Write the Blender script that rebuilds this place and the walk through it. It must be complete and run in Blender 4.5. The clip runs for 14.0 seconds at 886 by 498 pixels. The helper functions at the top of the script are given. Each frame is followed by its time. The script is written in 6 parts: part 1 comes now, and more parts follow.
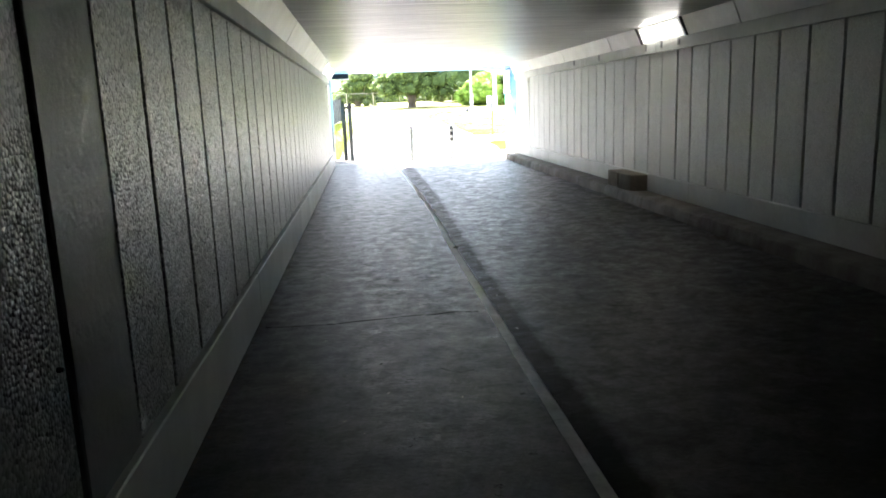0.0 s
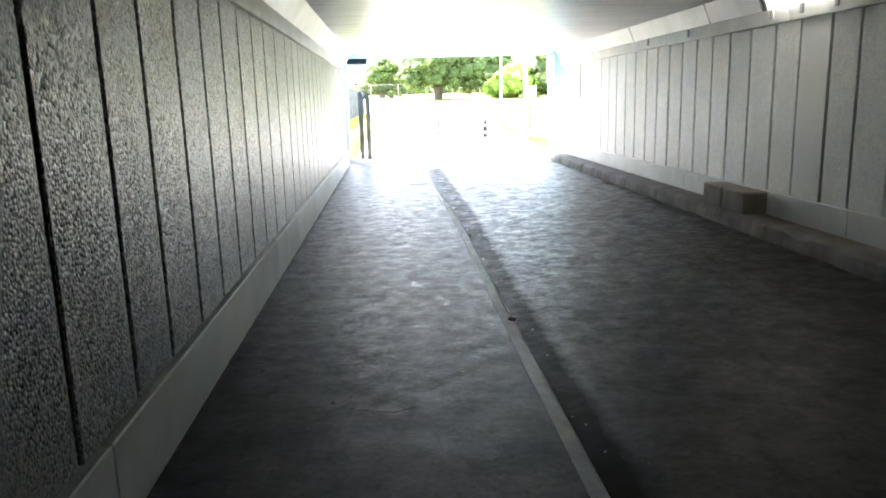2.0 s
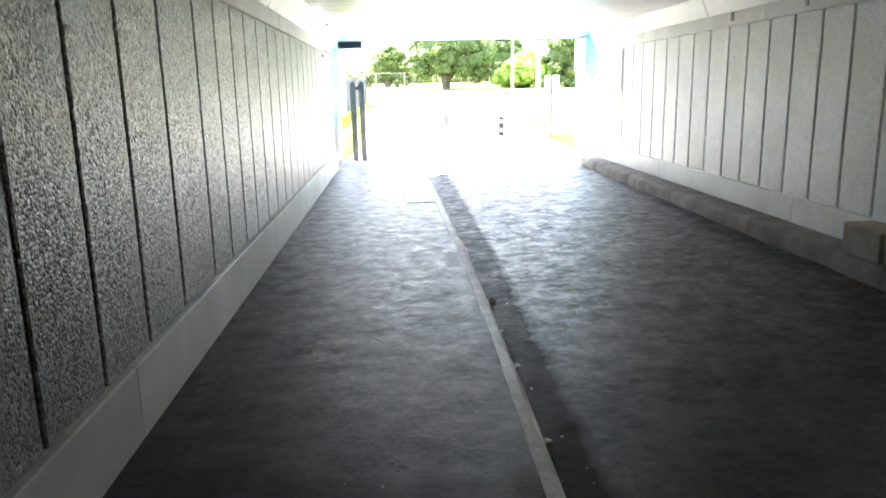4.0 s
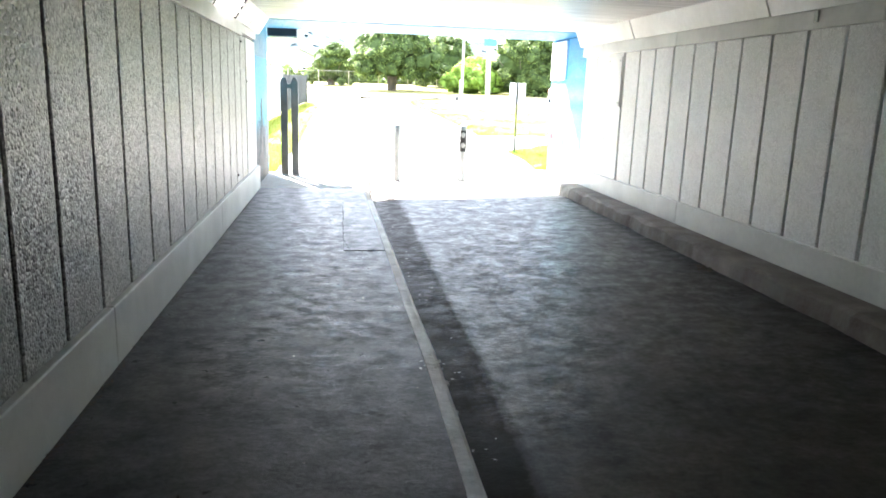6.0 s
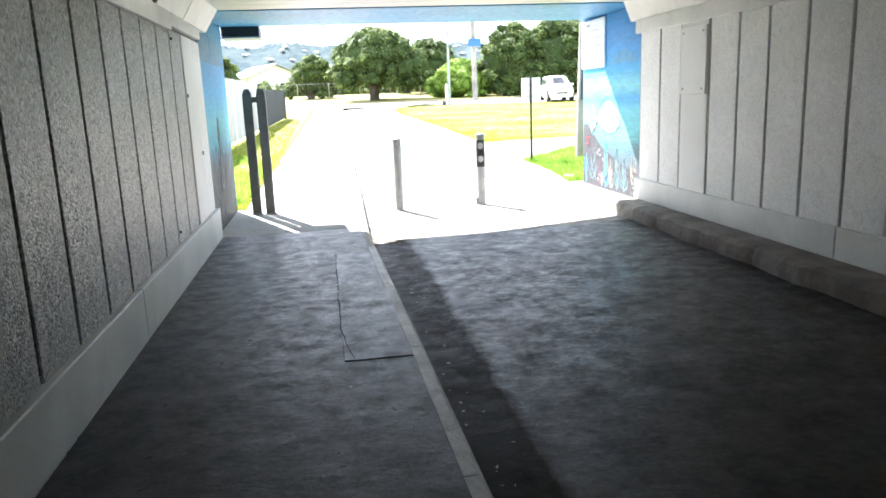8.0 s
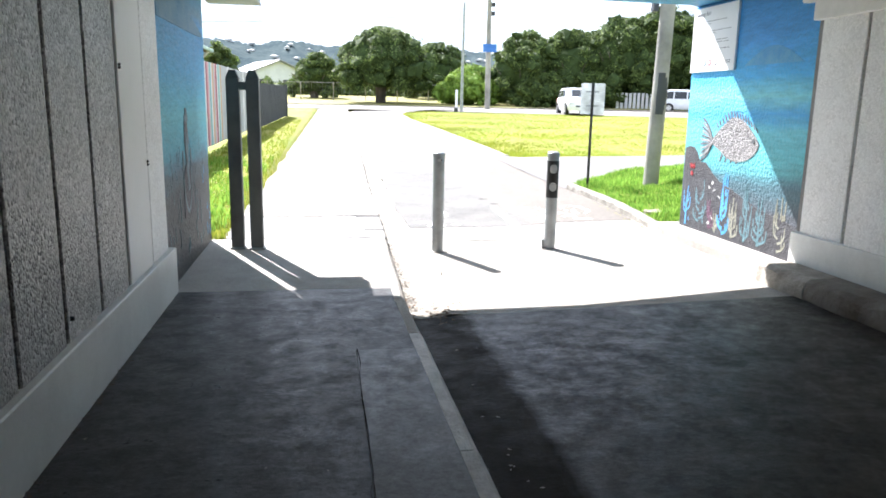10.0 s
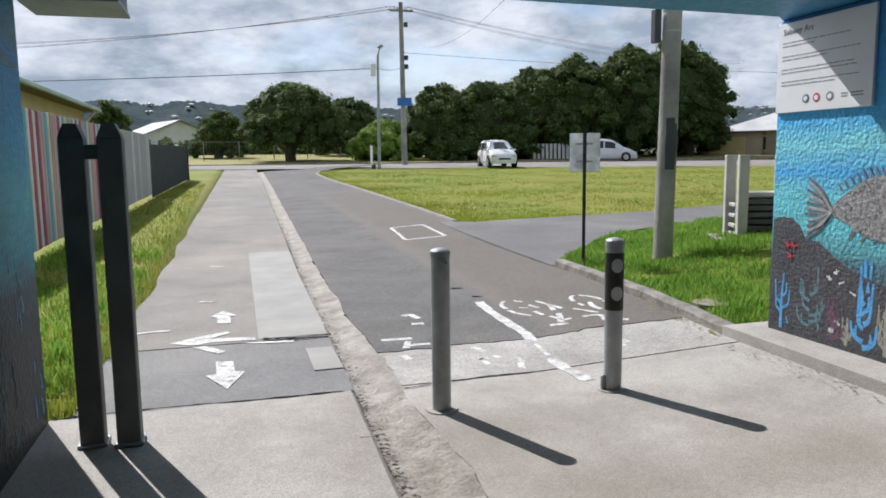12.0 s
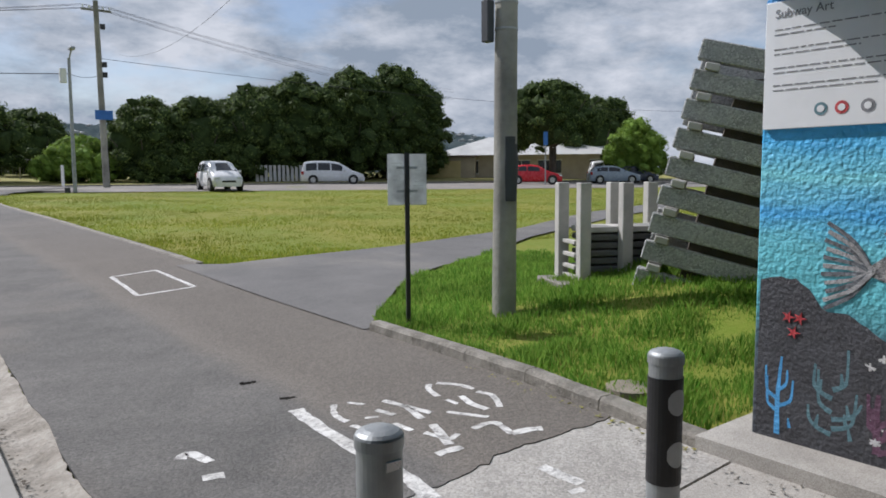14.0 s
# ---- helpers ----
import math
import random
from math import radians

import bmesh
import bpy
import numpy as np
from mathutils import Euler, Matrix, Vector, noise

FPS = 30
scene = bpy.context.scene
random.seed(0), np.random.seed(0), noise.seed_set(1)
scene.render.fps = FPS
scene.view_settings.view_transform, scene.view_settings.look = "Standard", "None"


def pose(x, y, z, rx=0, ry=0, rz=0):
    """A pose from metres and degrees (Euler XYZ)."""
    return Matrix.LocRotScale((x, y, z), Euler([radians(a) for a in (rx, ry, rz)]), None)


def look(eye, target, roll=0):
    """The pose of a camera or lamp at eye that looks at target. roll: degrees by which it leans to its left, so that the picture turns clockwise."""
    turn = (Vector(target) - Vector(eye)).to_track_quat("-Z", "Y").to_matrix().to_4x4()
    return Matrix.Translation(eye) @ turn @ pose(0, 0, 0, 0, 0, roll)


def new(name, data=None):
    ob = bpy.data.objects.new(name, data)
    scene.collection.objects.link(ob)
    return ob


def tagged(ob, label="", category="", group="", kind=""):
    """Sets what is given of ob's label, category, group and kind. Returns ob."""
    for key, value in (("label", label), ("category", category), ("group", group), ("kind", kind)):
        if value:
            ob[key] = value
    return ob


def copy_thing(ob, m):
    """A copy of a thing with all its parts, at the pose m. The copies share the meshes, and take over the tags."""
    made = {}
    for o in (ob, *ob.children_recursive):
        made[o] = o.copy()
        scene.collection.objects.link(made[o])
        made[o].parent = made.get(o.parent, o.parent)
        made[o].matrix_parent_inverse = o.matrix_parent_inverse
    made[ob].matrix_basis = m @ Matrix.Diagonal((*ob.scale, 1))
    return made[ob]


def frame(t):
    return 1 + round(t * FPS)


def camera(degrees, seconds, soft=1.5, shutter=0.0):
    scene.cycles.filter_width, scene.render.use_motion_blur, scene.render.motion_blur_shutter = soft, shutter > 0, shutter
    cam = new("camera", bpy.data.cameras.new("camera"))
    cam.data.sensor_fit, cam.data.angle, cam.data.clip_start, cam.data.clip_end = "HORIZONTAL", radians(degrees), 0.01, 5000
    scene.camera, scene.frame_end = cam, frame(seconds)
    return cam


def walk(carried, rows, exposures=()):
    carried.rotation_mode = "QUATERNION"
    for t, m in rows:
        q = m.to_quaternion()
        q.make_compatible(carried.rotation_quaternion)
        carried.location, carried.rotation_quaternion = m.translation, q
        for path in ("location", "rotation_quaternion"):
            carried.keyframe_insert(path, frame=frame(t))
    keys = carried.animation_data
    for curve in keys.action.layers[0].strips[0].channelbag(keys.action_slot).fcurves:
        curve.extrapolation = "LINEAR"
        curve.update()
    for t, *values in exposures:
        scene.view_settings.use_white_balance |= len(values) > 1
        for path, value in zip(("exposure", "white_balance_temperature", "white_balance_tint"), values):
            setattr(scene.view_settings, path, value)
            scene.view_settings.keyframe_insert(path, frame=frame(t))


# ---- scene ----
cam = camera(62.8, 14.0, 1.75)

PATH = [
    (0, (0.85, 0.043, 1.456), (1.046, 1.995, 1.067), -2.1),
    (0.5, (0.878, 0.774, 1.458), (1.121, 2.722, 1.08), 1.1),
    (1, (0.851, 1.476, 1.462), (1.048, 3.437, 1.124), -1.2),
    (1.5, (0.955, 2.198, 1.444), (1.139, 4.155, 1.075), -0.4),
    (2, (0.993, 2.928, 1.409), (1.123, 4.882, 1.003), -1.6),
    (2.5, (1.116, 3.639, 1.405), (1.297, 5.572, 0.928), -1.1),
    (3, (1.116, 4.396, 1.404), (1.246, 6.329, 0.908), -2.1),
    (3.2, (1.136, 4.683, 1.434), (1.245, 6.633, 1.004), -1.4),
    (5.3, (1.219, 7.483, 1.468), (1.342, 9.421, 0.99), -0.8),
    (5.5, (1.236, 7.729, 1.486), (1.414, 9.661, 0.999), -0.2),
    (6, (1.21, 8.469, 1.488), (1.49, 10.403, 1.061), 1.9),
    (6.5, (1.184, 9.153, 1.487), (1.455, 11.096, 1.101), -0.5),
    (7, (1.233, 9.865, 1.486), (1.515, 11.806, 1.095), -0.3),
    (7.5, (1.182, 10.556, 1.416), (1.437, 12.503, 1.036), -0.3),
    (8, (1.217, 11.248, 1.427), (1.518, 13.182, 1.015), -2.3),
    (8.2, (1.224, 11.522, 1.45), (1.491, 13.463, 1.05), 0.3),
    (10.3, (1.034, 14.597, 1.351), (1.369, 16.53, 0.961), 1.5),
    (10.5, (1.006, 14.887, 1.36), (1.31, 16.831, 1.0), 2.9),
    (11, (0.982, 15.606, 1.393), (1.281, 17.563, 1.106), -0.3),
    (11.5, (0.946, 16.336, 1.405), (1.277, 18.291, 1.15), 2.7),
    (12, (1.001, 17.086, 1.426), (1.558, 18.99, 1.177), -0.7),
    (12.5, (1.07, 17.771, 1.471), (1.917, 19.566, 1.227), 1.8),
    (13, (1.082, 18.463, 1.47), (1.967, 20.243, 1.243), -0.0),
    (13.5, (1.203, 19.109, 1.498), (2.279, 20.778, 1.261), 0.7),
    (14, (1.248, 19.773, 1.493), (2.49, 21.329, 1.295), -0.4),
]
walk(cam, [(t, look(eye, target, roll)) for t, eye, target, roll in PATH],
     exposures=[(0, 4.6, 6200, 15), (1.5, 5.15, 6200, 15), (3, 5.27, 6220, 15), (5.5, 4.8, 6230, 15), (6.5, 4.25, 6220, 15), (8.2, 3.36, 6170, 15), (10.3, 2.2, 6080, 15), (11, 1.42, 6060, 15), (11.5, 0.99, 6070, 14), (12.5, 0.6, 6100, 14), (13, 0.52, 6120, 14), (14, 0.4, 6060, 15)])
# ==== build: world and sun ====
SUN_TO = Vector((-0.385, 0.93, 0.99)).normalized()

world = bpy.data.worlds.new("sky")
scene.world = world
world.use_nodes = True
wn, wl = world.node_tree.nodes, world.node_tree.links
wn.clear()
w_out = wn.new("ShaderNodeOutputWorld")
w_bg = wn.new("ShaderNodeBackground")
w_sky = wn.new("ShaderNodeTexSky")
w_sky.sky_type = "NISHITA"
w_sky.sun_disc = False
w_sky.sun_elevation = math.asin(SUN_TO.z)
w_sky.sun_rotation = math.atan2(SUN_TO.x, SUN_TO.y)
w_tc = wn.new("ShaderNodeTexCoord")
w_map = wn.new("ShaderNodeMapping")
w_map.inputs["Scale"].default_value = (1.5, 1.5, 3.6)
w_map.inputs["Location"].default_value = (0.35, 0.1, 0.22)
w_noise = wn.new("ShaderNodeTexNoise")
w_noise.inputs["Scale"].default_value = 2.6
w_noise.inputs["Detail"].default_value = 9
w_noise.inputs["Roughness"].default_value = 0.56
w_ramp = wn.new("ShaderNodeValToRGB")
w_ramp.color_ramp.elements[0].position, w_ramp.color_ramp.elements[1].position = 0.36, 0.5
w_ramp.color_ramp.elements[0].color, w_ramp.color_ramp.elements[1].color = (0.15, 0.15, 0.15, 1), (1, 1, 1, 1)
w_noise2 = wn.new("ShaderNodeTexNoise")
w_noise2.inputs["Scale"].default_value = 4.2
w_noise2.inputs["Detail"].default_value = 11
w_noise2.inputs["Roughness"].default_value = 0.62
w_ramp2 = wn.new("ShaderNodeValToRGB")
w_ramp2.color_ramp.elements[0].position, w_ramp2.color_ramp.elements[1].position = 0.42, 0.66
w_ramp2.color_ramp.elements[0].color, w_ramp2.color_ramp.elements[1].color = (2.9, 3.45, 4.0, 1), (6.6, 6.85, 7.05, 1)
w_mix = wn.new("ShaderNodeMix")
w_mix.data_type = "RGBA"
wl.new(w_tc.outputs["Generated"], w_map.inputs["Vector"])
wl.new(w_map.outputs[0], w_noise.inputs["Vector"])
wl.new(w_map.outputs[0], w_noise2.inputs["Vector"])
wl.new(w_noise.outputs["Fac"], w_ramp.inputs[0])
wl.new(w_noise2.outputs["Fac"], w_ramp2.inputs[0])
wl.new(w_ramp.outputs[0], w_mix.inputs["Factor"])
wl.new(w_sky.outputs[0], w_mix.inputs["A"])
wl.new(w_ramp2.outputs[0], w_mix.inputs["B"])
wl.new(w_mix.outputs["Result"], w_bg.inputs[0])
wl.new(w_bg.outputs[0], w_out.inputs[0])
w_bg.inputs[1].default_value = 0.075

sun_data = bpy.data.lights.new("sun", "SUN")
sun_data.energy, sun_data.angle, sun_data.color = 3.6, radians(0.5), (1.0, 0.96, 0.9)
sun = new("sun", sun_data)
sun.matrix_world = look(SUN_TO * 60 + Vector((2, 25, 0)), (2, 25, 0))


# ---- materials ----
def ramp_mix(nt, fac, a, b):
    m = nt.nodes.new("ShaderNodeMix")
    m.data_type = "RGBA"
    nt.links.new(fac, m.inputs["Factor"])
    for sock, v in (("A", a), ("B", b)):
        if isinstance(v, tuple):
            m.inputs[sock].default_value = (*v, 1)
        else:
            nt.links.new(v, m.inputs[sock])
    return m.outputs["Result"]


def spread(nt, fac, lo, hi):
    m = nt.nodes.new("ShaderNodeMapRange")
    m.inputs["From Min"].default_value, m.inputs["From Max"].default_value = lo, hi
    nt.links.new(fac, m.inputs["Value"])
    return m.outputs[0]


def noise_fac(nt, vec, scale, detail=5, rough=0.6):
    n = nt.nodes.new("ShaderNodeTexNoise")
    n.inputs["Scale"].default_value, n.inputs["Detail"].default_value, n.inputs["Roughness"].default_value = scale, detail, rough
    nt.links.new(vec, n.inputs["Vector"])
    return n.outputs["Fac"]


def start(name):
    m = bpy.data.materials.new(name)
    m.use_nodes = True
    nt = m.node_tree
    tc = nt.nodes.new("ShaderNodeTexCoord")
    info = nt.nodes.new("ShaderNodeObjectInfo")
    mul = nt.nodes.new("ShaderNodeMath")
    mul.operation = "MULTIPLY"
    mul.inputs[1].default_value = 37.0
    nt.links.new(info.outputs["Random"], mul.inputs[0])
    add = nt.nodes.new("ShaderNodeVectorMath")
    nt.links.new(tc.outputs["Object"], add.inputs[0])
    nt.links.new(mul.outputs[0], add.inputs[1])
    return m, nt, nt.nodes["Principled BSDF"], add.outputs[0], tc.outputs["Object"], info.outputs["Random"]


def mat(name, base, dark=None, rough=0.7, big=0.6, fine=18.0, bump=0.3, bump_scale=None, metal=0.0, tint=0.0, spec=0.5, amount=0.75):
    """A worn surface: two scales of stain between base and dark, roughness that varies, fine relief."""
    m, nt, bsdf, vec, _, rnd = start(name)
    dark = dark or tuple(c * 0.6 for c in base)
    a = spread(nt, noise_fac(nt, vec, big, 6), 0.36, 0.66)
    b = spread(nt, noise_fac(nt, vec, fine, 4), 0.35, 0.7)
    mul = nt.nodes.new("ShaderNodeMath")
    mul.operation = "MULTIPLY_ADD"
    nt.links.new(a, mul.inputs[0])
    mul.inputs[1].default_value = amount
    mul2 = nt.nodes.new("ShaderNodeMath")
    mul2.operation = "MULTIPLY"
    nt.links.new(b, mul2.inputs[0])
    mul2.inputs[1].default_value = 1 - amount
    nt.links.new(mul2.outputs[0], mul.inputs[2])
    col = ramp_mix(nt, mul.outputs[0], dark, base)
    if tint:
        hsv = nt.nodes.new("ShaderNodeHueSaturation")
        mr = nt.nodes.new("ShaderNodeMapRange")
        mr.inputs["To Min"].default_value, mr.inputs["To Max"].default_value = 1 - tint, 1 + tint
        nt.links.new(rnd, mr.inputs["Value"])
        nt.links.new(mr.outputs[0], hsv.inputs["Value"])
        nt.links.new(col, hsv.inputs["Color"])
        col = hsv.outputs[0]
    nt.links.new(col, bsdf.inputs["Base Color"])
    rr = nt.nodes.new("ShaderNodeMapRange")
    rr.inputs["To Min"].default_value, rr.inputs["To Max"].default_value = max(0.03, rough - 0.12), min(1, rough + 0.12)
    nt.links.new(b, rr.inputs["Value"])
    nt.links.new(rr.outputs[0], bsdf.inputs["Roughness"])
    bsdf.inputs["Metallic"].default_value = metal
    bsdf.inputs["Specular IOR Level"].default_value = spec
    if bump:
        bn = nt.nodes.new("ShaderNodeBump")
        bn.inputs["Strength"].default_value = bump
        bn.inputs["Distance"].default_value = 0.02
        nt.links.new(noise_fac(nt, vec, bump_scale or fine * 2, 6, 0.65), bn.inputs["Height"])
        nt.links.new(bn.outputs[0], bsdf.inputs["Normal"])
    return m


def aggregate_mat(name, wash_lo, wash_hi, peb_lo, peb_hi, facet, grain=55, rough=0.4, spec=0.35, relief=0.7):
    """Exposed-aggregate concrete: pale and dark pebbles in grey mortar, uneven wash marks."""
    m, nt, bsdf, vec, _, rnd = start(name)
    v = nt.nodes.new("ShaderNodeTexVoronoi")
    v.inputs["Scale"].default_value = grain
    v.inputs["Randomness"].default_value = 1.0
    nt.links.new(vec, v.inputs["Vector"])
    sep = nt.nodes.new("ShaderNodeSeparateColor")
    nt.links.new(v.outputs["Color"], sep.inputs[0])
    pebble = ramp_mix(nt, spread(nt, sep.outputs[0], 0.25, 0.95), (peb_lo, peb_lo, peb_lo * 0.97), (peb_hi, peb_hi, peb_hi * 0.98))
    wash = spread(nt, noise_fac(nt, vec, 1.6, 6), 0.35, 0.68)
    col = ramp_mix(nt, wash, (wash_lo, wash_lo * 1.02, wash_lo), (wash_hi, wash_hi * 1.005, wash_hi * 0.98))
    mm = nt.nodes.new("ShaderNodeMix")
    mm.data_type = "RGBA"
    nt.links.new(spread(nt, noise_fac(nt, vec, 14, 4), 0.25, 0.8), mm.inputs["Factor"])
    nt.links.new(col, mm.inputs["A"])
    nt.links.new(pebble, mm.inputs["B"])
    nt.links.new(mm.outputs["Result"], bsdf.inputs["Base Color"])
    bsdf.inputs["Roughness"].default_value = rough
    bsdf.inputs["Specular IOR Level"].default_value = spec
    bn = nt.nodes.new("ShaderNodeBump")
    bn.inputs["Strength"].default_value, bn.inputs["Distance"].default_value = relief, 0.01
    bn.invert = True
    nt.links.new(v.outputs["Distance"], bn.inputs["Height"])
    # every pebble shows a broken face tilted its own way
    tilt = nt.nodes.new("ShaderNodeVectorMath")
    tilt.operation = "MULTIPLY_ADD"
    nt.links.new(v.outputs["Color"], tilt.inputs[0])
    tilt.inputs[1].default_value = (facet, facet, facet)
    tilt.inputs[2].default_value = (-facet / 2, -facet / 2, -facet / 2)
    face = nt.nodes.new("ShaderNodeVectorMath")
    nt.links.new(bn.outputs[0], face.inputs[0])
    nt.links.new(tilt.outputs[0], face.inputs[1])
    unit = nt.nodes.new("ShaderNodeVectorMath")
    unit.operation = "NORMALIZE"
    nt.links.new(face.outputs[0], unit.inputs[0])
    nt.links.new(unit.outputs[0], bsdf.inputs["Normal"])
    return m


def mural_mat(name, stops, wobble=0.25):
    """Sea painted in bands over a rough-cast wall: colour by height, uneven brush edges."""
    m, nt, bsdf, vec, raw, _ = start(name)
    sep = nt.nodes.new("ShaderNodeSeparateXYZ")
    nt.links.new(raw, sep.inputs[0])
    st = nt.nodes.new("ShaderNodeMapping")
    st.inputs["Scale"].default_value = (1, 0.7, 4)
    nt.links.new(raw, st.inputs["Vector"])
    add = nt.nodes.new("ShaderNodeMath")
    add.operation = "MULTIPLY_ADD"
    nt.links.new(noise_fac(nt, st.outputs[0], 2.2, 6), add.inputs[0])
    add.inputs[1].default_value = wobble
    nt.links.new(sep.outputs["Z"], add.inputs[2])
    f = spread(nt, add.outputs[0], wobble * 0.5, 2.45 + wobble * 0.5)
    r = nt.nodes.new("ShaderNodeValToRGB")
    els = r.color_ramp.elements
    while len(els) < len(stops):
        els.new(0.5)
    for e, (p, c) in zip(els, stops):
        e.position, e.color = p, (*c, 1)
    nt.links.new(f, r.inputs[0])
    streak = spread(nt, noise_fac(nt, st.outputs[0], 9, 5), 0.3, 0.75)
    dk = nt.nodes.new("ShaderNodeMix")
    dk.data_type, dk.blend_type = "RGBA", "MULTIPLY"
    dk.inputs["Factor"].default_value = 0.3
    nt.links.new(r.outputs[0], dk.inputs["A"])
    nt.links.new(streak, dk.inputs["B"])
    nt.links.new(dk.outputs["Result"], bsdf.inputs["Base Color"])
    bsdf.inputs["Roughness"].default_value = 0.55
    bn = nt.nodes.new("ShaderNodeBump")
    bn.inputs["Strength"].default_value, bn.inputs["Distance"].default_value = 0.8, 0.02
    nt.links.new(noise_fac(nt, raw, 34, 3, 0.5), bn.inputs["Height"])
    nt.links.new(bn.outputs[0], bsdf.inputs["Normal"])
    return m


def glow_mat(name, color, strength):
    m = bpy.data.materials.new(name)
    m.use_nodes = True
    b = m.node_tree.nodes["Principled BSDF"]
    b.inputs["Base Color"].default_value = (0.8, 0.8, 0.8, 1)
    b.inputs["Emission Color"].default_value = (*color, 1)
    b.inputs["Emission Strength"].default_value = strength
    return m


def leaf_mat(name, a, b, scale=0.8, through_light=0.3):
    m, nt, bsdf, vec, raw, rnd = start(name)
    g = nt.nodes.new("ShaderNodeNewGeometry")
    c = ramp_mix(nt, g.outputs["Random Per Island"], a, b)
    n = spread(nt, noise_fac(nt, vec, scale, 3), 0.3, 0.7)
    c2 = nt.nodes.new("ShaderNodeMix")
    c2.data_type, c2.blend_type = "RGBA", "MULTIPLY"
    c2.inputs["Factor"].default_value = 0.45
    bsdf.inputs["Specular IOR Level"].default_value = 0.15
    nt.links.new(c, c2.inputs["A"])
    nt.links.new(n, c2.inputs["B"])
    nt.links.new(c2.outputs["Result"], bsdf.inputs["Base Color"])
    bsdf.inputs["Roughness"].default_value = 0.55
    tr = nt.nodes.new("ShaderNodeBsdfTranslucent")
    nt.links.new(c2.outputs["Result"], tr.inputs["Color"])
    mx = nt.nodes.new("ShaderNodeMixShader")
    mx.inputs[0].default_value = through_light
    nt.links.new(bsdf.outputs[0], mx.inputs[1])
    nt.links.new(tr.outputs[0], mx.inputs[2])
    nt.links.new(mx.outputs[0], nt.nodes["Material Output"].inputs["Surface"])
    return m


def tunnel_floor_mat(name, base, dark, rough, strength=0.3, spec=0.4, silt=False):
    """Trowelled, worn concrete with damp sheen, ridges across the walk, flecks, pits and stains."""
    m, nt, bsdf, vec, raw, _ = start(name)
    a = spread(nt, noise_fac(nt, raw, 2.1, 14, 0.74), 0.36, 0.64)
    col = ramp_mix(nt, a, dark, base)
    for scale, lo, hi, amount in ((34, 0.3, 0.62, 0.45), (150, 0.3, 0.6, 0.35)):
        c2 = nt.nodes.new("ShaderNodeMix")
        c2.data_type, c2.blend_type = "RGBA", "MULTIPLY"
        c2.inputs["Factor"].default_value = amount
        nt.links.new(col, c2.inputs["A"])
        nt.links.new(spread(nt, noise_fac(nt, raw, scale, 6, 0.7), lo, hi), c2.inputs["B"])
        col = c2.outputs["Result"]
    bsdf.inputs["Specular IOR Level"].default_value = spec
    if silt:
        # brown silt washed into the channel beside the kerb, wider towards the mouth
        sx = nt.nodes.new("ShaderNodeSeparateXYZ")
        nt.links.new(raw, sx.inputs[0])
        wide = nt.nodes.new("ShaderNodeMapRange")
        wide.inputs["From Min"].default_value, wide.inputs["From Max"].default_value = 7.0, 13.0
        wide.inputs["To Min"].default_value, wide.inputs["To Max"].default_value = 0.12, 0.0
        nt.links.new(sx.outputs["Y"], wide.inputs["Value"])
        edge = nt.nodes.new("ShaderNodeMath")
        nt.links.new(sx.outputs["X"], edge.inputs[0])
        nt.links.new(wide.outputs[0], edge.inputs[1])
        off = nt.nodes.new("ShaderNodeMath")
        off.operation = "MULTIPLY_ADD"
        nt.links.new(noise_fac(nt, raw, 5.0, 9, 0.7), off.inputs[0])
        off.inputs[1].default_value = 0.14
        nt.links.new(edge.outputs[0], off.inputs[2])
        clean = spread(nt, off.outputs[0], 2.1, 2.17)
        col = ramp_mix(nt, clean, (0.02, 0.0165, 0.012), col)
        gloss = nt.nodes.new("ShaderNodeMapRange")
        gloss.inputs["To Min"].default_value, gloss.inputs["To Max"].default_value = 0.02, spec
        nt.links.new(clean, gloss.inputs["Value"])
        nt.links.new(gloss.outputs[0], bsdf.inputs["Specular IOR Level"])
    nt.links.new(col, bsdf.inputs["Base Color"])
    rr = nt.nodes.new("ShaderNodeMapRange")
    rr.inputs["To Min"].default_value, rr.inputs["To Max"].default_value = rough - 0.1, rough + 0.24
    nt.links.new(spread(nt, noise_fac(nt, raw, 6.5, 14, 0.8), 0.38, 0.62), rr.inputs["Value"])
    nt.links.new(rr.outputs[0], bsdf.inputs["Roughness"])
    st = nt.nodes.new("ShaderNodeMapping")
    st.inputs["Scale"].default_value = (0.9, 1.25, 1)
    nt.links.new(raw, st.inputs["Vector"])
    h = nt.nodes.new("ShaderNodeMath")
    h.operation = "MULTIPLY_ADD"
    nt.links.new(noise_fac(nt, raw, 60, 6, 0.7), h.inputs[0])
    h.inputs[1].default_value = 0.16
    nt.links.new(noise_fac(nt, st.outputs[0], 5.5, 12, 0.66), h.inputs[2])
    bn = nt.nodes.new("ShaderNodeBump")
    bn.inputs["Strength"].default_value, bn.inputs["Distance"].default_value = strength, 0.03
    nt.links.new(h.outputs[0], bn.inputs["Height"])
    nt.links.new(bn.outputs[0], bsdf.inputs["Normal"])
    return m


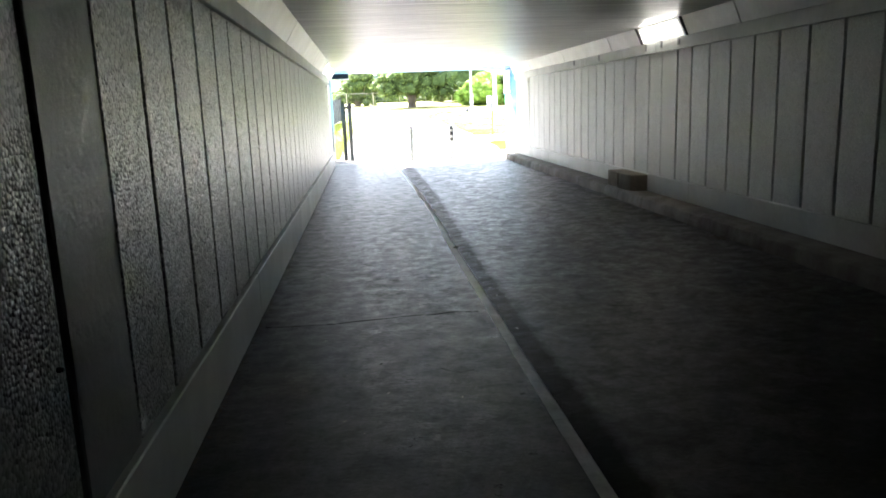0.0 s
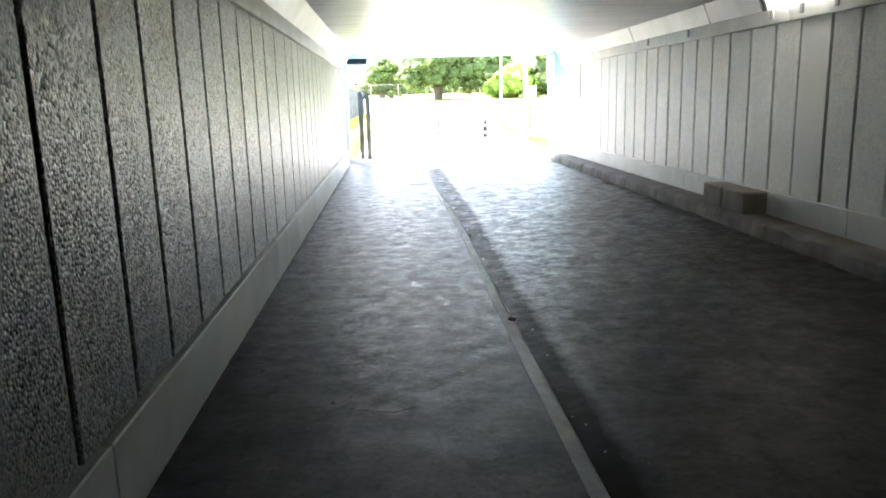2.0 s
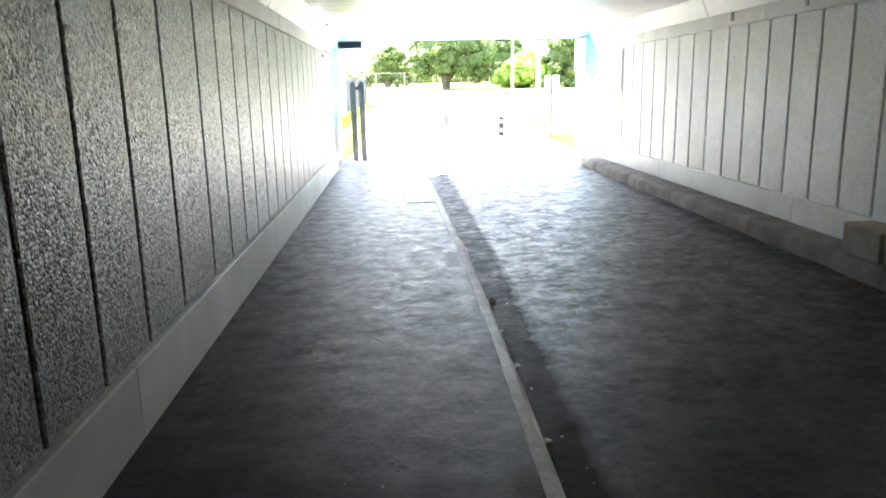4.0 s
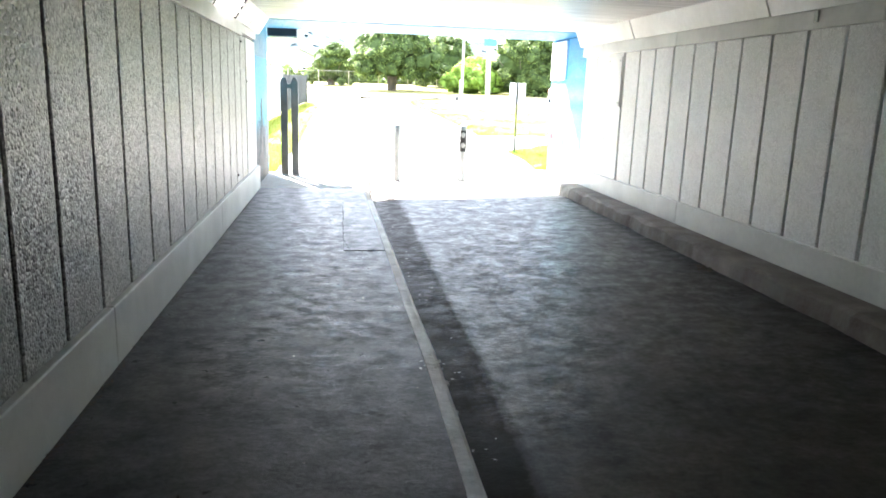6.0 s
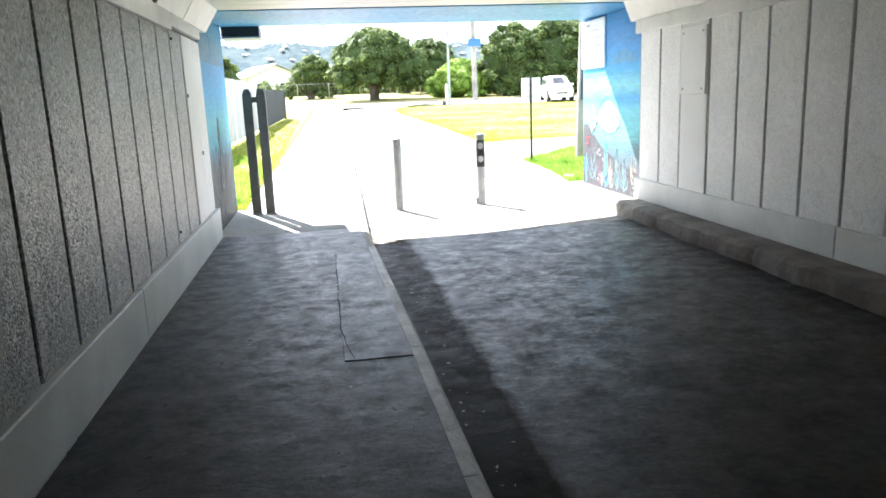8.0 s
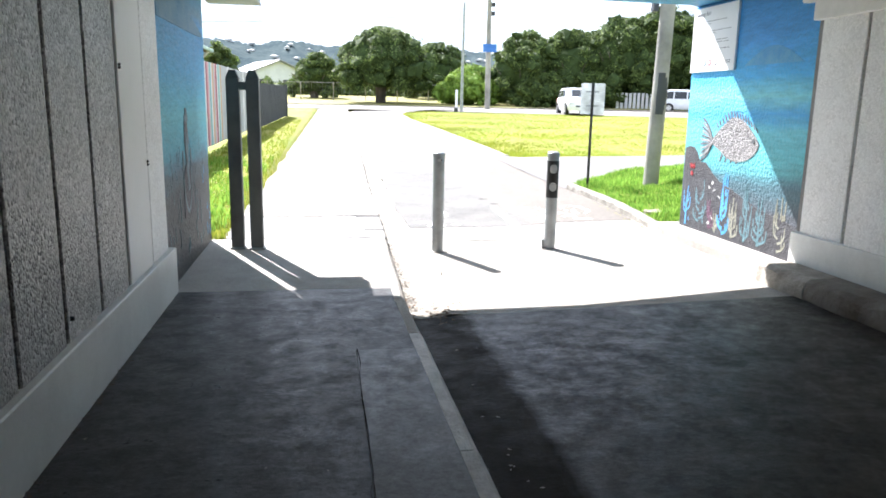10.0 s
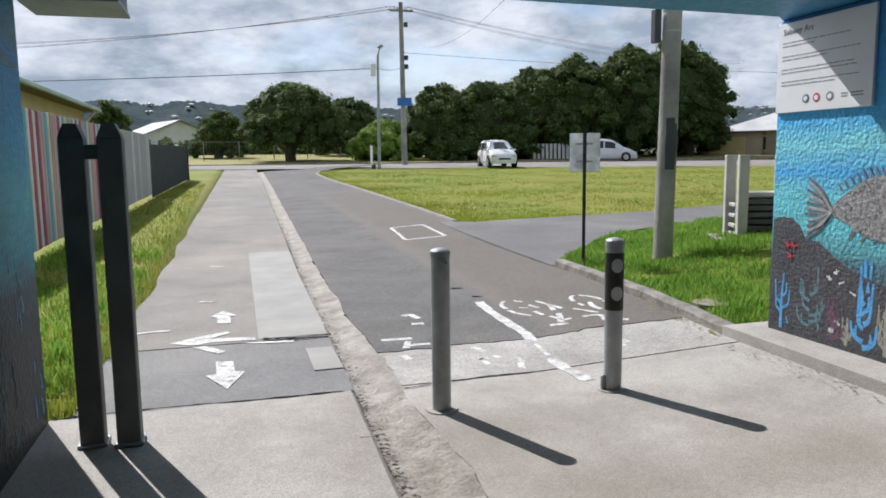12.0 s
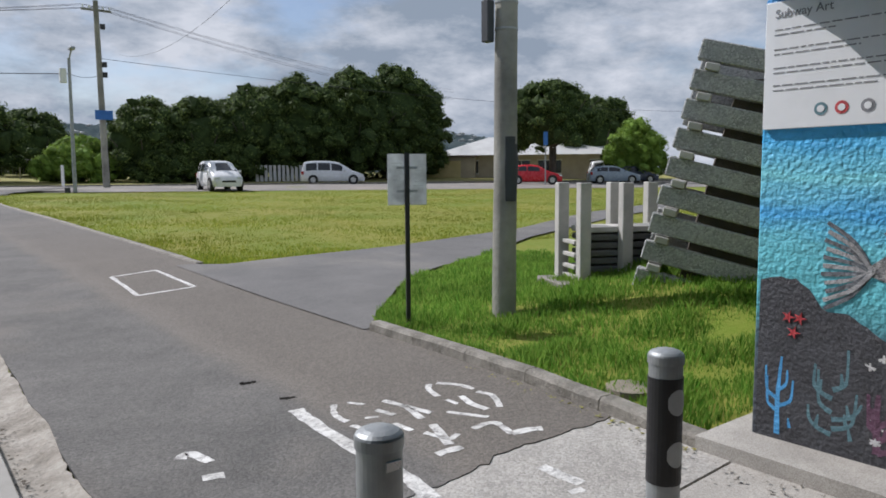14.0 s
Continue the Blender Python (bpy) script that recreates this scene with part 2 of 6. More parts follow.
def soffit_mat():
    """Painted soffit cast against boards laid across the underpass: fine ridges and a dull gloss."""
    m, nt, bsdf, vec, raw, _ = start("board_marked_soffit")
    st = nt.nodes.new("ShaderNodeMapping")
    st.inputs["Scale"].default_value = (0.35, 7.0, 1)
    nt.links.new(raw, st.inputs["Vector"])
    grain = noise_fac(nt, st.outputs[0], 2.2, 10, 0.7)
    nt.links.new(ramp_mix(nt, spread(nt, grain, 0.36, 0.64), (0.42, 0.42, 0.4), (0.8, 0.8, 0.77)), bsdf.inputs["Base Color"])
    bsdf.inputs["Roughness"].default_value = 0.34
    bn = nt.nodes.new("ShaderNodeBump")
    bn.inputs["Strength"].default_value, bn.inputs["Distance"].default_value = 0.8, 0.02
    nt.links.new(grain, bn.inputs["Height"])
    nt.links.new(bn.outputs[0], bsdf.inputs["Normal"])
    return m


def paved_mat(name, base, dark, stain, rough, grain, strength, band=None):
    """Weathered paving: slow mottling, shaped stains with ragged edges, stone grain and pits."""
    m, nt, bsdf, vec, raw, _ = start(name)
    col = ramp_mix(nt, spread(nt, noise_fac(nt, raw, 0.9, 10, 0.72), 0.36, 0.64), dark, base)
    blot = spread(nt, noise_fac(nt, raw, 0.28, 10, 0.66), 0.5, 0.66)
    half = nt.nodes.new("ShaderNodeMath")
    half.operation = "MULTIPLY"
    half.inputs[1].default_value = 0.8
    nt.links.new(blot, half.inputs[0])
    col = ramp_mix(nt, half.outputs[0], col, stain)
    if band:
        # silt washed over one side of the drive, with a paler tide line along its edge
        x0, width, silt, tide = band
        sx = nt.nodes.new("ShaderNodeSeparateXYZ")
        nt.links.new(raw, sx.inputs[0])
        off = nt.nodes.new("ShaderNodeMath")
        off.operation = "MULTIPLY_ADD"
        nt.links.new(noise_fac(nt, raw, 0.55, 9, 0.6), off.inputs[0])
        off.inputs[1].default_value = 0.8
        nt.links.new(sx.outputs["X"], off.inputs[2])
        near = spread(nt, sx.outputs["Y"], 46, 34)
        for lo, hi, c, amount in ((x0, x0 + width, silt, 0.7), (x0 + width * 0.2, x0 + width * 0.6, tide, 0.5)):
            f = nt.nodes.new("ShaderNodeMath")
            f.operation = "MULTIPLY"
            nt.links.new(spread(nt, off.outputs[0], lo, hi), f.inputs[0])
            nt.links.new(near, f.inputs[1])
            if c == tide:
                g2 = nt.nodes.new("ShaderNodeMath")
                g2.operation = "MULTIPLY"
                nt.links.new(f.outputs[0], g2.inputs[0])
                nt.links.new(spread(nt, off.outputs[0], x0 + width * 1.3, x0 + width * 0.7), g2.inputs[1])
                f = g2
            f2 = nt.nodes.new("ShaderNodeMath")
            f2.operation = "MULTIPLY"
            f2.inputs[1].default_value = amount
            nt.links.new(f.outputs[0], f2.inputs[0])
            col = ramp_mix(nt, f2.outputs[0], col, c)
    v = nt.nodes.new("ShaderNodeTexVoronoi")
    v.inputs["Scale"].default_value = grain
    nt.links.new(raw, v.inputs["Vector"])
    sep = nt.nodes.new("ShaderNodeSeparateColor")
    nt.links.new(v.outputs["Color"], sep.inputs[0])
    g = nt.nodes.new("ShaderNodeMapRange")
    g.inputs["To Min"].default_value, g.inputs["To Max"].default_value = 0.78, 1.22
    nt.links.new(sep.outputs[0], g.inputs["Value"])
    c2 = nt.nodes.new("ShaderNodeMix")
    c2.data_type, c2.blend_type = "RGBA", "MULTIPLY"
    c2.inputs["Factor"].default_value = 1.0
    nt.links.new(col, c2.inputs["A"])
    nt.links.new(g.outputs[0], c2.inputs["B"])
    nt.links.new(c2.outputs["Result"], bsdf.inputs["Base Color"])
    bsdf.inputs["Roughness"].default_value = rough
    bsdf.inputs["Specular IOR Level"].default_value = 0.3
    h = nt.nodes.new("ShaderNodeMath")
    h.operation = "MULTIPLY_ADD"
    nt.links.new(v.outputs["Distance"], h.inputs[0])
    h.inputs[1].default_value = -0.2
    nt.links.new(noise_fac(nt, raw, 9, 8, 0.7), h.inputs[2])
    bn = nt.nodes.new("ShaderNodeBump")
    bn.inputs["Strength"].default_value, bn.inputs["Distance"].default_value = strength, 0.015
    nt.links.new(h.outputs[0], bn.inputs["Height"])
    nt.links.new(bn.outputs[0], bsdf.inputs["Normal"])
    return m


def worn_paint_mat():
    """Thick white road paint, rubbed through to the asphalt in places."""
    m, nt, bsdf, vec, raw, _ = start("road_paint")
    paint = ramp_mix(nt, spread(nt, noise_fac(nt, raw, 5, 6), 0.35, 0.65), (0.5, 0.49, 0.46), (0.74, 0.73, 0.7))
    rub = spread(nt, noise_fac(nt, raw, 14, 10, 0.8), 0.47, 0.62)
    nt.links.new(ramp_mix(nt, rub, paint, (0.2, 0.19, 0.18)), bsdf.inputs["Base Color"])
    bsdf.inputs["Roughness"].default_value = 0.75
    bn = nt.nodes.new("ShaderNodeBump")
    bn.inputs["Strength"].default_value, bn.inputs["Distance"].default_value = 0.4, 0.008
    nt.links.new(noise_fac(nt, raw, 90, 4), bn.inputs["Height"])
    nt.links.new(bn.outputs[0], bsdf.inputs["Normal"])
    return m


M = {}
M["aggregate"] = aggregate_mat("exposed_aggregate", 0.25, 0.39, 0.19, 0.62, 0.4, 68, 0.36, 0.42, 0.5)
# Smoother, paler panels; bounced daylight is also put into their colour.
M["aggregate_pale"] = aggregate_mat("painted_aggregate_bounce_lit", 0.76, 0.95, 0.66, 0.96, 0.13, 80, 0.45, 0.4, 0.25)
M["smooth"] = mat("painted_smooth_concrete", (0.86, 0.865, 0.84), (0.78, 0.785, 0.76), 0.5, 0.8, 14, 0.1)
M["smooth_grey"] = mat("bare_smooth_concrete", (0.4, 0.405, 0.39), (0.27, 0.273, 0.262), 0.5, 1.6, 14, 0.25)
# Backing concrete darkened so that its colour holds the shade inside the grooves.
M["groove"] = mat("groove_shade_backing", (0.26, 0.26, 0.255), (0.13, 0.13, 0.125), 0.8, 2, 20, 0.1)
M["crack"] = mat("open_crack", (0.03, 0.028, 0.025), (0.014, 0.013, 0.012), 0.95, 4, 20, 0, spec=0.0)
M["skirt"] = mat("painted_skirting", (0.78, 0.79, 0.76), (0.58, 0.59, 0.56), 0.5, 1.5, 20, 0.15)
M["strip"] = mat("painted_top_strip", (0.78, 0.785, 0.76), (0.6, 0.61, 0.58), 0.5, 2, 20, 0.12)
M["ceiling"] = soffit_mat()
# Same concrete as the apron; the underpass shade is put into these darker colours.
M["floor"] = tunnel_floor_mat("tunnel_walkway_shade_toned", (0.092, 0.091, 0.09), (0.031, 0.031, 0.031), 0.36, 0.24, 0.13)
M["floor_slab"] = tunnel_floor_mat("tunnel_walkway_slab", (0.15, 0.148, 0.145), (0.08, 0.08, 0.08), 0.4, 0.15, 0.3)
M["road_in"] = tunnel_floor_mat("tunnel_roadway_shade_toned", (0.07, 0.063, 0.054), (0.022, 0.02, 0.017), 0.38, 0.24, 0.14, True)
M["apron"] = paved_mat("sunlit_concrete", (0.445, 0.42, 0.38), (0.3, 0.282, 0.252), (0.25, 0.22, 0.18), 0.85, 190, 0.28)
M["gutter"] = mat("weathered_gutter", (0.45, 0.418, 0.365), (0.2, 0.175, 0.14), 0.9, 5.5, 40, 1.0, 22, amount=0.6)
M["kerb"] = mat("weathered_kerb", (0.36, 0.335, 0.29), (0.12, 0.11, 0.09), 0.88, 6, 40, 0.8, 40, amount=0.6)
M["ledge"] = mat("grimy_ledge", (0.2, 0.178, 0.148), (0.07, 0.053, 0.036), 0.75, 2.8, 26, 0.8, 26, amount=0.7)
M["kerb_in"] = mat("stained_kerb", (0.7, 0.69, 0.66), (0.36, 0.35, 0.33), 0.55, 5, 24, 0.9, 24, amount=0.65)
M["asphalt"] = paved_mat("asphalt", (0.155, 0.148, 0.138), (0.11, 0.106, 0.099), (0.185, 0.168, 0.148), 0.9, 75, 1.0, (3.8, 0.45, (0.152, 0.133, 0.112), (0.19, 0.17, 0.146)))
M["asphalt_dark"] = paved_mat("asphalt_patch", (0.235, 0.23, 0.222), (0.175, 0.172, 0.168), (0.27, 0.255, 0.235), 0.9, 150, 0.4)
M["path"] = paved_mat("old_asphalt_path", (0.262, 0.244, 0.222), (0.195, 0.182, 0.166), (0.33, 0.295, 0.25), 0.9, 150, 0.4)
M["white_slab"] = mat("pale_concrete_slab", (0.36, 0.345, 0.315), (0.27, 0.26, 0.235), 0.85, 2.4, 40, 0.3, 70)
M["paint"] = worn_paint_mat()
M["broken"] = paved_mat("broken_concrete", (0.44, 0.42, 0.385), (0.29, 0.275, 0.25), (0.2, 0.19, 0.175), 0.9, 80, 0.8)
M["wire"] = mat("grey_wire", (0.2, 0.2, 0.2), (0.13, 0.13, 0.13), 0.6, 5, 20, 0)
M["rock"] = mat("painted_rock_dark", (0.06, 0.062, 0.07), (0.028, 0.028, 0.033), 0.6, 7, 30, 0.8, 36)
M["galv"] = mat("galvanised_steel", (0.42, 0.44, 0.44), (0.26, 0.275, 0.28), 0.5, 5, 30, 0.1, None, 0.45)
M["black"] = mat("black_sleeve", (0.02, 0.02, 0.022), (0.012, 0.012, 0.012), 0.5, 5, 30, 0.05)
M["reflector"] = mat("grey_reflector", (0.42, 0.43, 0.43), (0.34, 0.34, 0.34), 0.4, 8, 40, 0)
M["post_dark"] = mat("dark_painted_timber", (0.17, 0.18, 0.17), (0.09, 0.098, 0.092), 0.6, 3, 25, 0.3)
M["timber_pole"] = mat("weathered_timber_pole", (0.38, 0.37, 0.32), (0.15, 0.148, 0.128), 0.85, 0.75, 14, 0.5, 20, amount=0.8)
M["crib"] = aggregate_mat("crib_concrete", 0.3, 0.44, 0.2, 0.55, 0.35, 70, 0.85, 0.2, 0.6)
M["concrete_post"] = mat("pale_concrete_post", (0.52, 0.5, 0.47), (0.36, 0.35, 0.32), 0.85, 3, 30, 0.3)
M["slab_dark"] = mat("stacked_slab", (0.17, 0.17, 0.16), (0.09, 0.09, 0.085), 0.9, 4, 30, 0.5)
M["sheet_white"] = mat("white_sheet_metal", (0.84, 0.85, 0.85), (0.77, 0.78, 0.78), 0.45, 3, 20, 0.03)
M["sign_grey"] = mat("sign_back", (0.62, 0.64, 0.64), (0.5, 0.52, 0.52), 0.45, 5, 20, 0.03)
M["sign_sheet"] = leaf_mat("translucent_sign_sheet", (0.76, 0.79, 0.8), (0.82, 0.84, 0.84), 6.0, 0.5)
M["side_path"] = paved_mat("worn_asphalt_path", (0.165, 0.16, 0.154), (0.125, 0.122, 0.118), (0.23, 0.215, 0.19), 0.9, 150, 0.5)
M["ink"] = mat("printed_ink", (0.27, 0.27, 0.28), (0.21, 0.21, 0.22), 0.6, 5, 20, 0)
M["blue_paint"] = mat("blue_soffit_paint", (0.045, 0.27, 0.5), (0.03, 0.19, 0.38), 0.45, 1.2, 16, 0.3, 18)
M["tunnel_glow"] = glow_mat("lit_tube", (1.0, 0.96, 0.82), 0.55)
M["diffuser_glow"] = glow_mat("lit_diffuser", (1.0, 0.96, 0.84), 0.09)
M["lamp_cover"] = mat("pale_lamp_cover", (0.78, 0.78, 0.75), (0.66, 0.66, 0.62), 0.35, 4, 20, 0.05)
M["dark_metal"] = mat("dark_metal", (0.05, 0.055, 0.06), (0.03, 0.03, 0.035), 0.5, 4, 30, 0.1)
M["grass"] = mat("grass_ground", (0.125, 0.19, 0.02), (0.24, 0.22, 0.045), 0.9, 0.3, 5, 0.6, 30, spec=0.2)
M["verge_dry"] = mat("dry_grass", (0.34, 0.29, 0.11), (0.2, 0.21, 0.06), 0.9, 0.4, 8, 0.8, 20, spec=0.2)
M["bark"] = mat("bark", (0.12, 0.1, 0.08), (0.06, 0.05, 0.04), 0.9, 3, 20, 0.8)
M["leaf"] = leaf_mat("dark_tree_leaf", (0.038, 0.066, 0.017), (0.22, 0.3, 0.085), 0.8, 0.35)
M["leaf_bright"] = leaf_mat("bright_hedge_leaf", (0.14, 0.25, 0.035), (0.32, 0.45, 0.08), 0.8, 0.45)
M["blade"] = leaf_mat("grass_blade", (0.12, 0.3, 0.035), (0.36, 0.53, 0.1), 0.9, 0.5)
M["blade_field"] = leaf_mat("field_blade", (0.18, 0.27, 0.025), (0.38, 0.39, 0.06), 0.22, 0.5)
# Woods toned bluish and low in contrast: the distance haze is in the colour.
M["hill"] = mat("hazed_wooded_hill", (0.085, 0.105, 0.105), (0.04, 0.058, 0.066), 1.0, 0.03, 0.12, 0, spec=0.0, amount=0.5)
M["yellow_wall"] = mat("yellow_weatherboard", (0.62, 0.52, 0.26), (0.5, 0.42, 0.2), 0.7, 1, 10, 0.1)
M["white_wall"] = mat("white_weatherboard", (0.72, 0.72, 0.7), (0.6, 0.6, 0.58), 0.7, 1, 10, 0.1)
M["beige_wall"] = mat("beige_wall", (0.45, 0.39, 0.29), (0.35, 0.3, 0.22), 0.8, 1, 10, 0.1)
M["roof_pale"] = mat("pale_metal_roof", (0.62, 0.62, 0.6), (0.48, 0.48, 0.46), 0.45, 0.8, 8, 0.1)
M["roof_grey"] = mat("grey_tile_roof", (0.3, 0.3, 0.31), (0.2, 0.2, 0.21), 0.7, 1, 8, 0.2)
M["roof_brown"] = mat("brown_roof", (0.2, 0.14, 0.1), (0.13, 0.09, 0.07), 0.7, 1, 8, 0.2)
M["glass_dark"] = mat("dark_window_glass", (0.03, 0.035, 0.04), (0.02, 0.02, 0.025), 0.12, 2, 10, 0)
M["tyre"] = mat("tyre_rubber", (0.025, 0.025, 0.025), (0.015, 0.015, 0.015), 0.8, 5, 40, 0.1)
M["rim"] = mat("alloy_rim", (0.55, 0.55, 0.56), (0.4, 0.4, 0.4), 0.35, 5, 30, 0, None, 0.7)
M["lamp_clear"] = mat("clear_headlight", (0.7, 0.72, 0.74), (0.5, 0.52, 0.54), 0.15, 6, 30, 0)
M["lamp_red"] = mat("red_tail_light", (0.4, 0.02, 0.02), (0.25, 0.01, 0.01), 0.2, 6, 30, 0)
M["cable"] = mat("black_cable", (0.06, 0.06, 0.065), (0.04, 0.04, 0.045), 0.7, 5, 20, 0)
M["sign_blue"] = mat("blue_sign", (0.04, 0.17, 0.5), (0.03, 0.13, 0.42), 0.45, 3, 20, 0)
for key, c in (("white", (0.78, 0.78, 0.78)), ("silver", (0.7, 0.72, 0.74)), ("red", (0.55, 0.02, 0.03)), ("steel", (0.3, 0.36, 0.42)), ("navy", (0.06, 0.07, 0.1))):
    M["car_" + key] = mat("car_paint_" + key, c, tuple(v * 0.85 for v in c), 0.28, 0.5, 5, 0)
for key, c in (("teal", (0.16, 0.42, 0.44)), ("red", (0.45, 0.08, 0.09)), ("pink", (0.65, 0.35, 0.36)), ("pale", (0.68, 0.68, 0.66)), ("orange", (0.62, 0.34, 0.18)), ("grey", (0.46, 0.47, 0.46)), ("maroon", (0.3, 0.07, 0.1)), ("mint", (0.48, 0.62, 0.56))):
    M["pale_" + key] = mat("fence_paint_" + key, c, tuple(v * 0.75 for v in c), 0.7, 2, 16, 0.15)
M["fence_dark"] = mat("dark_stained_fence", (0.055, 0.06, 0.065), (0.035, 0.04, 0.042), 0.75, 2, 16, 0.2)
M["mural_right"] = mural_mat("sea_mural", [(0.0, (0.065, 0.072, 0.087)), (0.17, (0.087, 0.102, 0.123)), (0.27, (0.072, 0.174, 0.217)), (0.36, (0.145, 0.580, 0.652)), (0.47, (0.174, 0.638, 0.754)), (0.53, (0.072, 0.435, 0.841)), (0.6, (0.232, 0.725, 0.812)), (0.68, (0.072, 0.493, 0.900)), (0.82, (0.065, 0.362, 0.797)), (1.0, (0.051, 0.275, 0.609))])
M["mural_left"] = mural_mat("deep_sea_mural", [(0.0, (0.032, 0.036, 0.04)), (0.25, (0.032, 0.045, 0.055)), (0.33, (0.045, 0.11, 0.15)), (0.38, (0.06, 0.34, 0.45)), (0.5, (0.12, 0.52, 0.6)), (0.64, (0.06, 0.4, 0.68)), (0.8, (0.05, 0.3, 0.6)), (0.84, (0.11, 0.26, 0.36)), (0.9, (0.09, 0.3, 0.46)), (1.0, (0.08, 0.34, 0.52))])
M["fish"] = mat("painted_fish_grey", (0.42, 0.41, 0.4), (0.07, 0.07, 0.075), 0.6, 30, 60, 1.0, 40, amount=0.75)
M["fin"] = mat("painted_fin_dark", (0.2, 0.22, 0.24), (0.04, 0.045, 0.05), 0.6, 16, 30, 0.7, 36)
M["fin_pale"] = mat("painted_fin_pale", (0.4, 0.4, 0.4), (0.24, 0.24, 0.24), 0.6, 8, 30, 0.7, 36)
M["coral_blue"] = mat("painted_blue_coral", (0.1, 0.42, 0.8), (0.06, 0.3, 0.62), 0.6, 8, 30, 0.7, 36)
M["coral_teal"] = mat("painted_teal_coral", (0.13, 0.26, 0.3), (0.08, 0.17, 0.2), 0.6, 8, 30, 0.7, 36)
M["coral_cream"] = mat("painted_cream_coral", (0.36, 0.36, 0.28), (0.22, 0.22, 0.17), 0.6, 8, 30, 0.7, 36)
M["coral_plum"] = mat("painted_plum_coral", (0.16, 0.07, 0.12), (0.09, 0.04, 0.07), 0.6, 8, 30, 0.7, 36)
M["island"] = mat("painted_island_grey", (0.14, 0.4, 0.6), (0.06, 0.3, 0.6), 0.6, 9, 30, 0.7, 36)
M["island_left"] = mat("painted_cliff_grey", (0.15, 0.27, 0.33), (0.06, 0.2, 0.32), 0.6, 7, 30, 0.7, 36)
M["figure"] = mat("painted_figure_grey", (0.2, 0.28, 0.31), (0.06, 0.1, 0.12), 0.6, 12, 30, 0.7, 36)
M["star_red"] = mat("painted_red_star", (0.6, 0.05, 0.05), (0.4, 0.03, 0.04), 0.6, 8, 30, 0.7, 36)
M["star_white"] = mat("painted_white_fish", (0.7, 0.7, 0.68), (0.5, 0.5, 0.5), 0.6, 8, 30, 0.7, 36)


# ---- mesh helpers ----
def bm_obj(name, bm, material, parent=None, label=""):
    me = bpy.data.meshes.new(name)
    bm.normal_update()
    bm.to_mesh(me)
    bm.free()
    me.materials.append(material)
    ob = new(name, me)
    if parent:
        ob.parent = parent
    if label:
        ob["label"] = label
    return ob


def part(name, bm, material, parent, label=""):
    return bm_obj(name, bm, material, parent, label)


def raw_obj(name, verts, faces, material, parent=None, smooth=False):
    me = bpy.data.meshes.new(name)
    me.from_pydata(verts, [], faces)
    me.materials.append(material)
    if smooth:
        me.polygons.foreach_set("use_smooth", [True] * len(me.polygons))
    me.update()
    ob = new(name, me)
    if parent:
        ob.parent = parent
    return ob


def thing(name, label, category, loc=(0, 0, 0), rz=0.0, group="", kind=""):
    e = new(name)
    e.matrix_world = pose(*loc, 0, 0, rz)
    return tagged(e, label, category, group, kind)


def boxes(*bs, bevel=0.0, seg=1):
    """A bmesh of boxes (x0, y0, z0, x1, y1, z1)."""
    bm = bmesh.new()
    for x0, y0, z0, x1, y1, z1 in bs:
        bmesh.ops.create_cube(bm, size=1, matrix=Matrix.LocRotScale(((x0 + x1) / 2, (y0 + y1) / 2, (z0 + z1) / 2), None, (abs(x1 - x0), abs(y1 - y0), abs(z1 - z0))))
    if bevel:
        bmesh.ops.bevel(bm, geom=bm.edges[:], offset=bevel, segments=seg, affect="EDGES")
    return bm


def cyl(bm, p0, p1, r0, r1=None, n=16, caps=True):
    a, b = Vector(p0), Vector(p1)
    d = b - a
    m = Matrix.Translation((a + b) / 2) @ d.to_track_quat("Z", "Y").to_matrix().to_4x4()
    bmesh.ops.create_cone(bm, cap_ends=caps, segments=n, radius1=r0, radius2=r0 if r1 is None else r1, depth=d.length, matrix=m)
    return bm


def prism(pts, depth, axis="z", at=0.0):
    """A flat outline pushed out to a depth. axis z: outline in x, y; axis x: outline in y, z; axis y: outline in x, z."""
    bm = bmesh.new()
    put = {"z": lambda u, v, w: (u, v, w), "x": lambda u, v, w: (w, u, v), "y": lambda u, v, w: (u, w, v)}[axis]
    lo = [bm.verts.new(put(u, v, at)) for u, v in pts]
    hi = [bm.verts.new(put(u, v, at + depth)) for u, v in pts]
    n = len(pts)
    bm.faces.new(lo[::-1])
    bm.faces.new(hi)
    for i in range(n):
        bm.faces.new((lo[i], lo[(i + 1) % n], hi[(i + 1) % n], hi[i]))
    bmesh.ops.recalc_face_normals(bm, faces=bm.faces[:])
    return bm


def lerp(table, v):
    for (a, fa), (b, fb) in zip(table, table[1:]):
        if v <= b:
            return fa + (fb - fa) * max(0.0, (v - a) / (b - a))
    return table[-1][1]


RISE = ((26, -0.1), (28.3, -0.06), (30.7, 0.02), (50, 0.5), (62, 0.82), (75, 0.95), (110, 1.2))


def rise(y):
    """Height of the driveway, which climbs from the underpass to the street."""
    return lerp(RISE, y)


def ground_height(x, y):
    """Lawns and verges: a kerb's height above the driveway, a low bank by the underpass."""
    h = rise(y) + 0.1
    if y > 20 and x > 4.7:
        near = max(0.0, 1 - abs(y - 24.5) / 5.0)
        h += near * min(0.34, max(0.0, (x - 4.9) * 0.1))
        if y < 26 and x > 6.2:
            h += min(1.0, x - 6.2) * max(0.0, min(1.0, (26 - y) / 2.2)) * 0.28
    if y < 21.3:
        h = -0.45
    if y > 110:
        h += (y - 110) * 0.004
    return h


# ---- ground ----
def axis(points, far):
    out = list(points)
    step = out[-1] - out[-2]
    while out[-1] < far:
        step *= 1.35
        out.append(out[-1] + step)
    return out


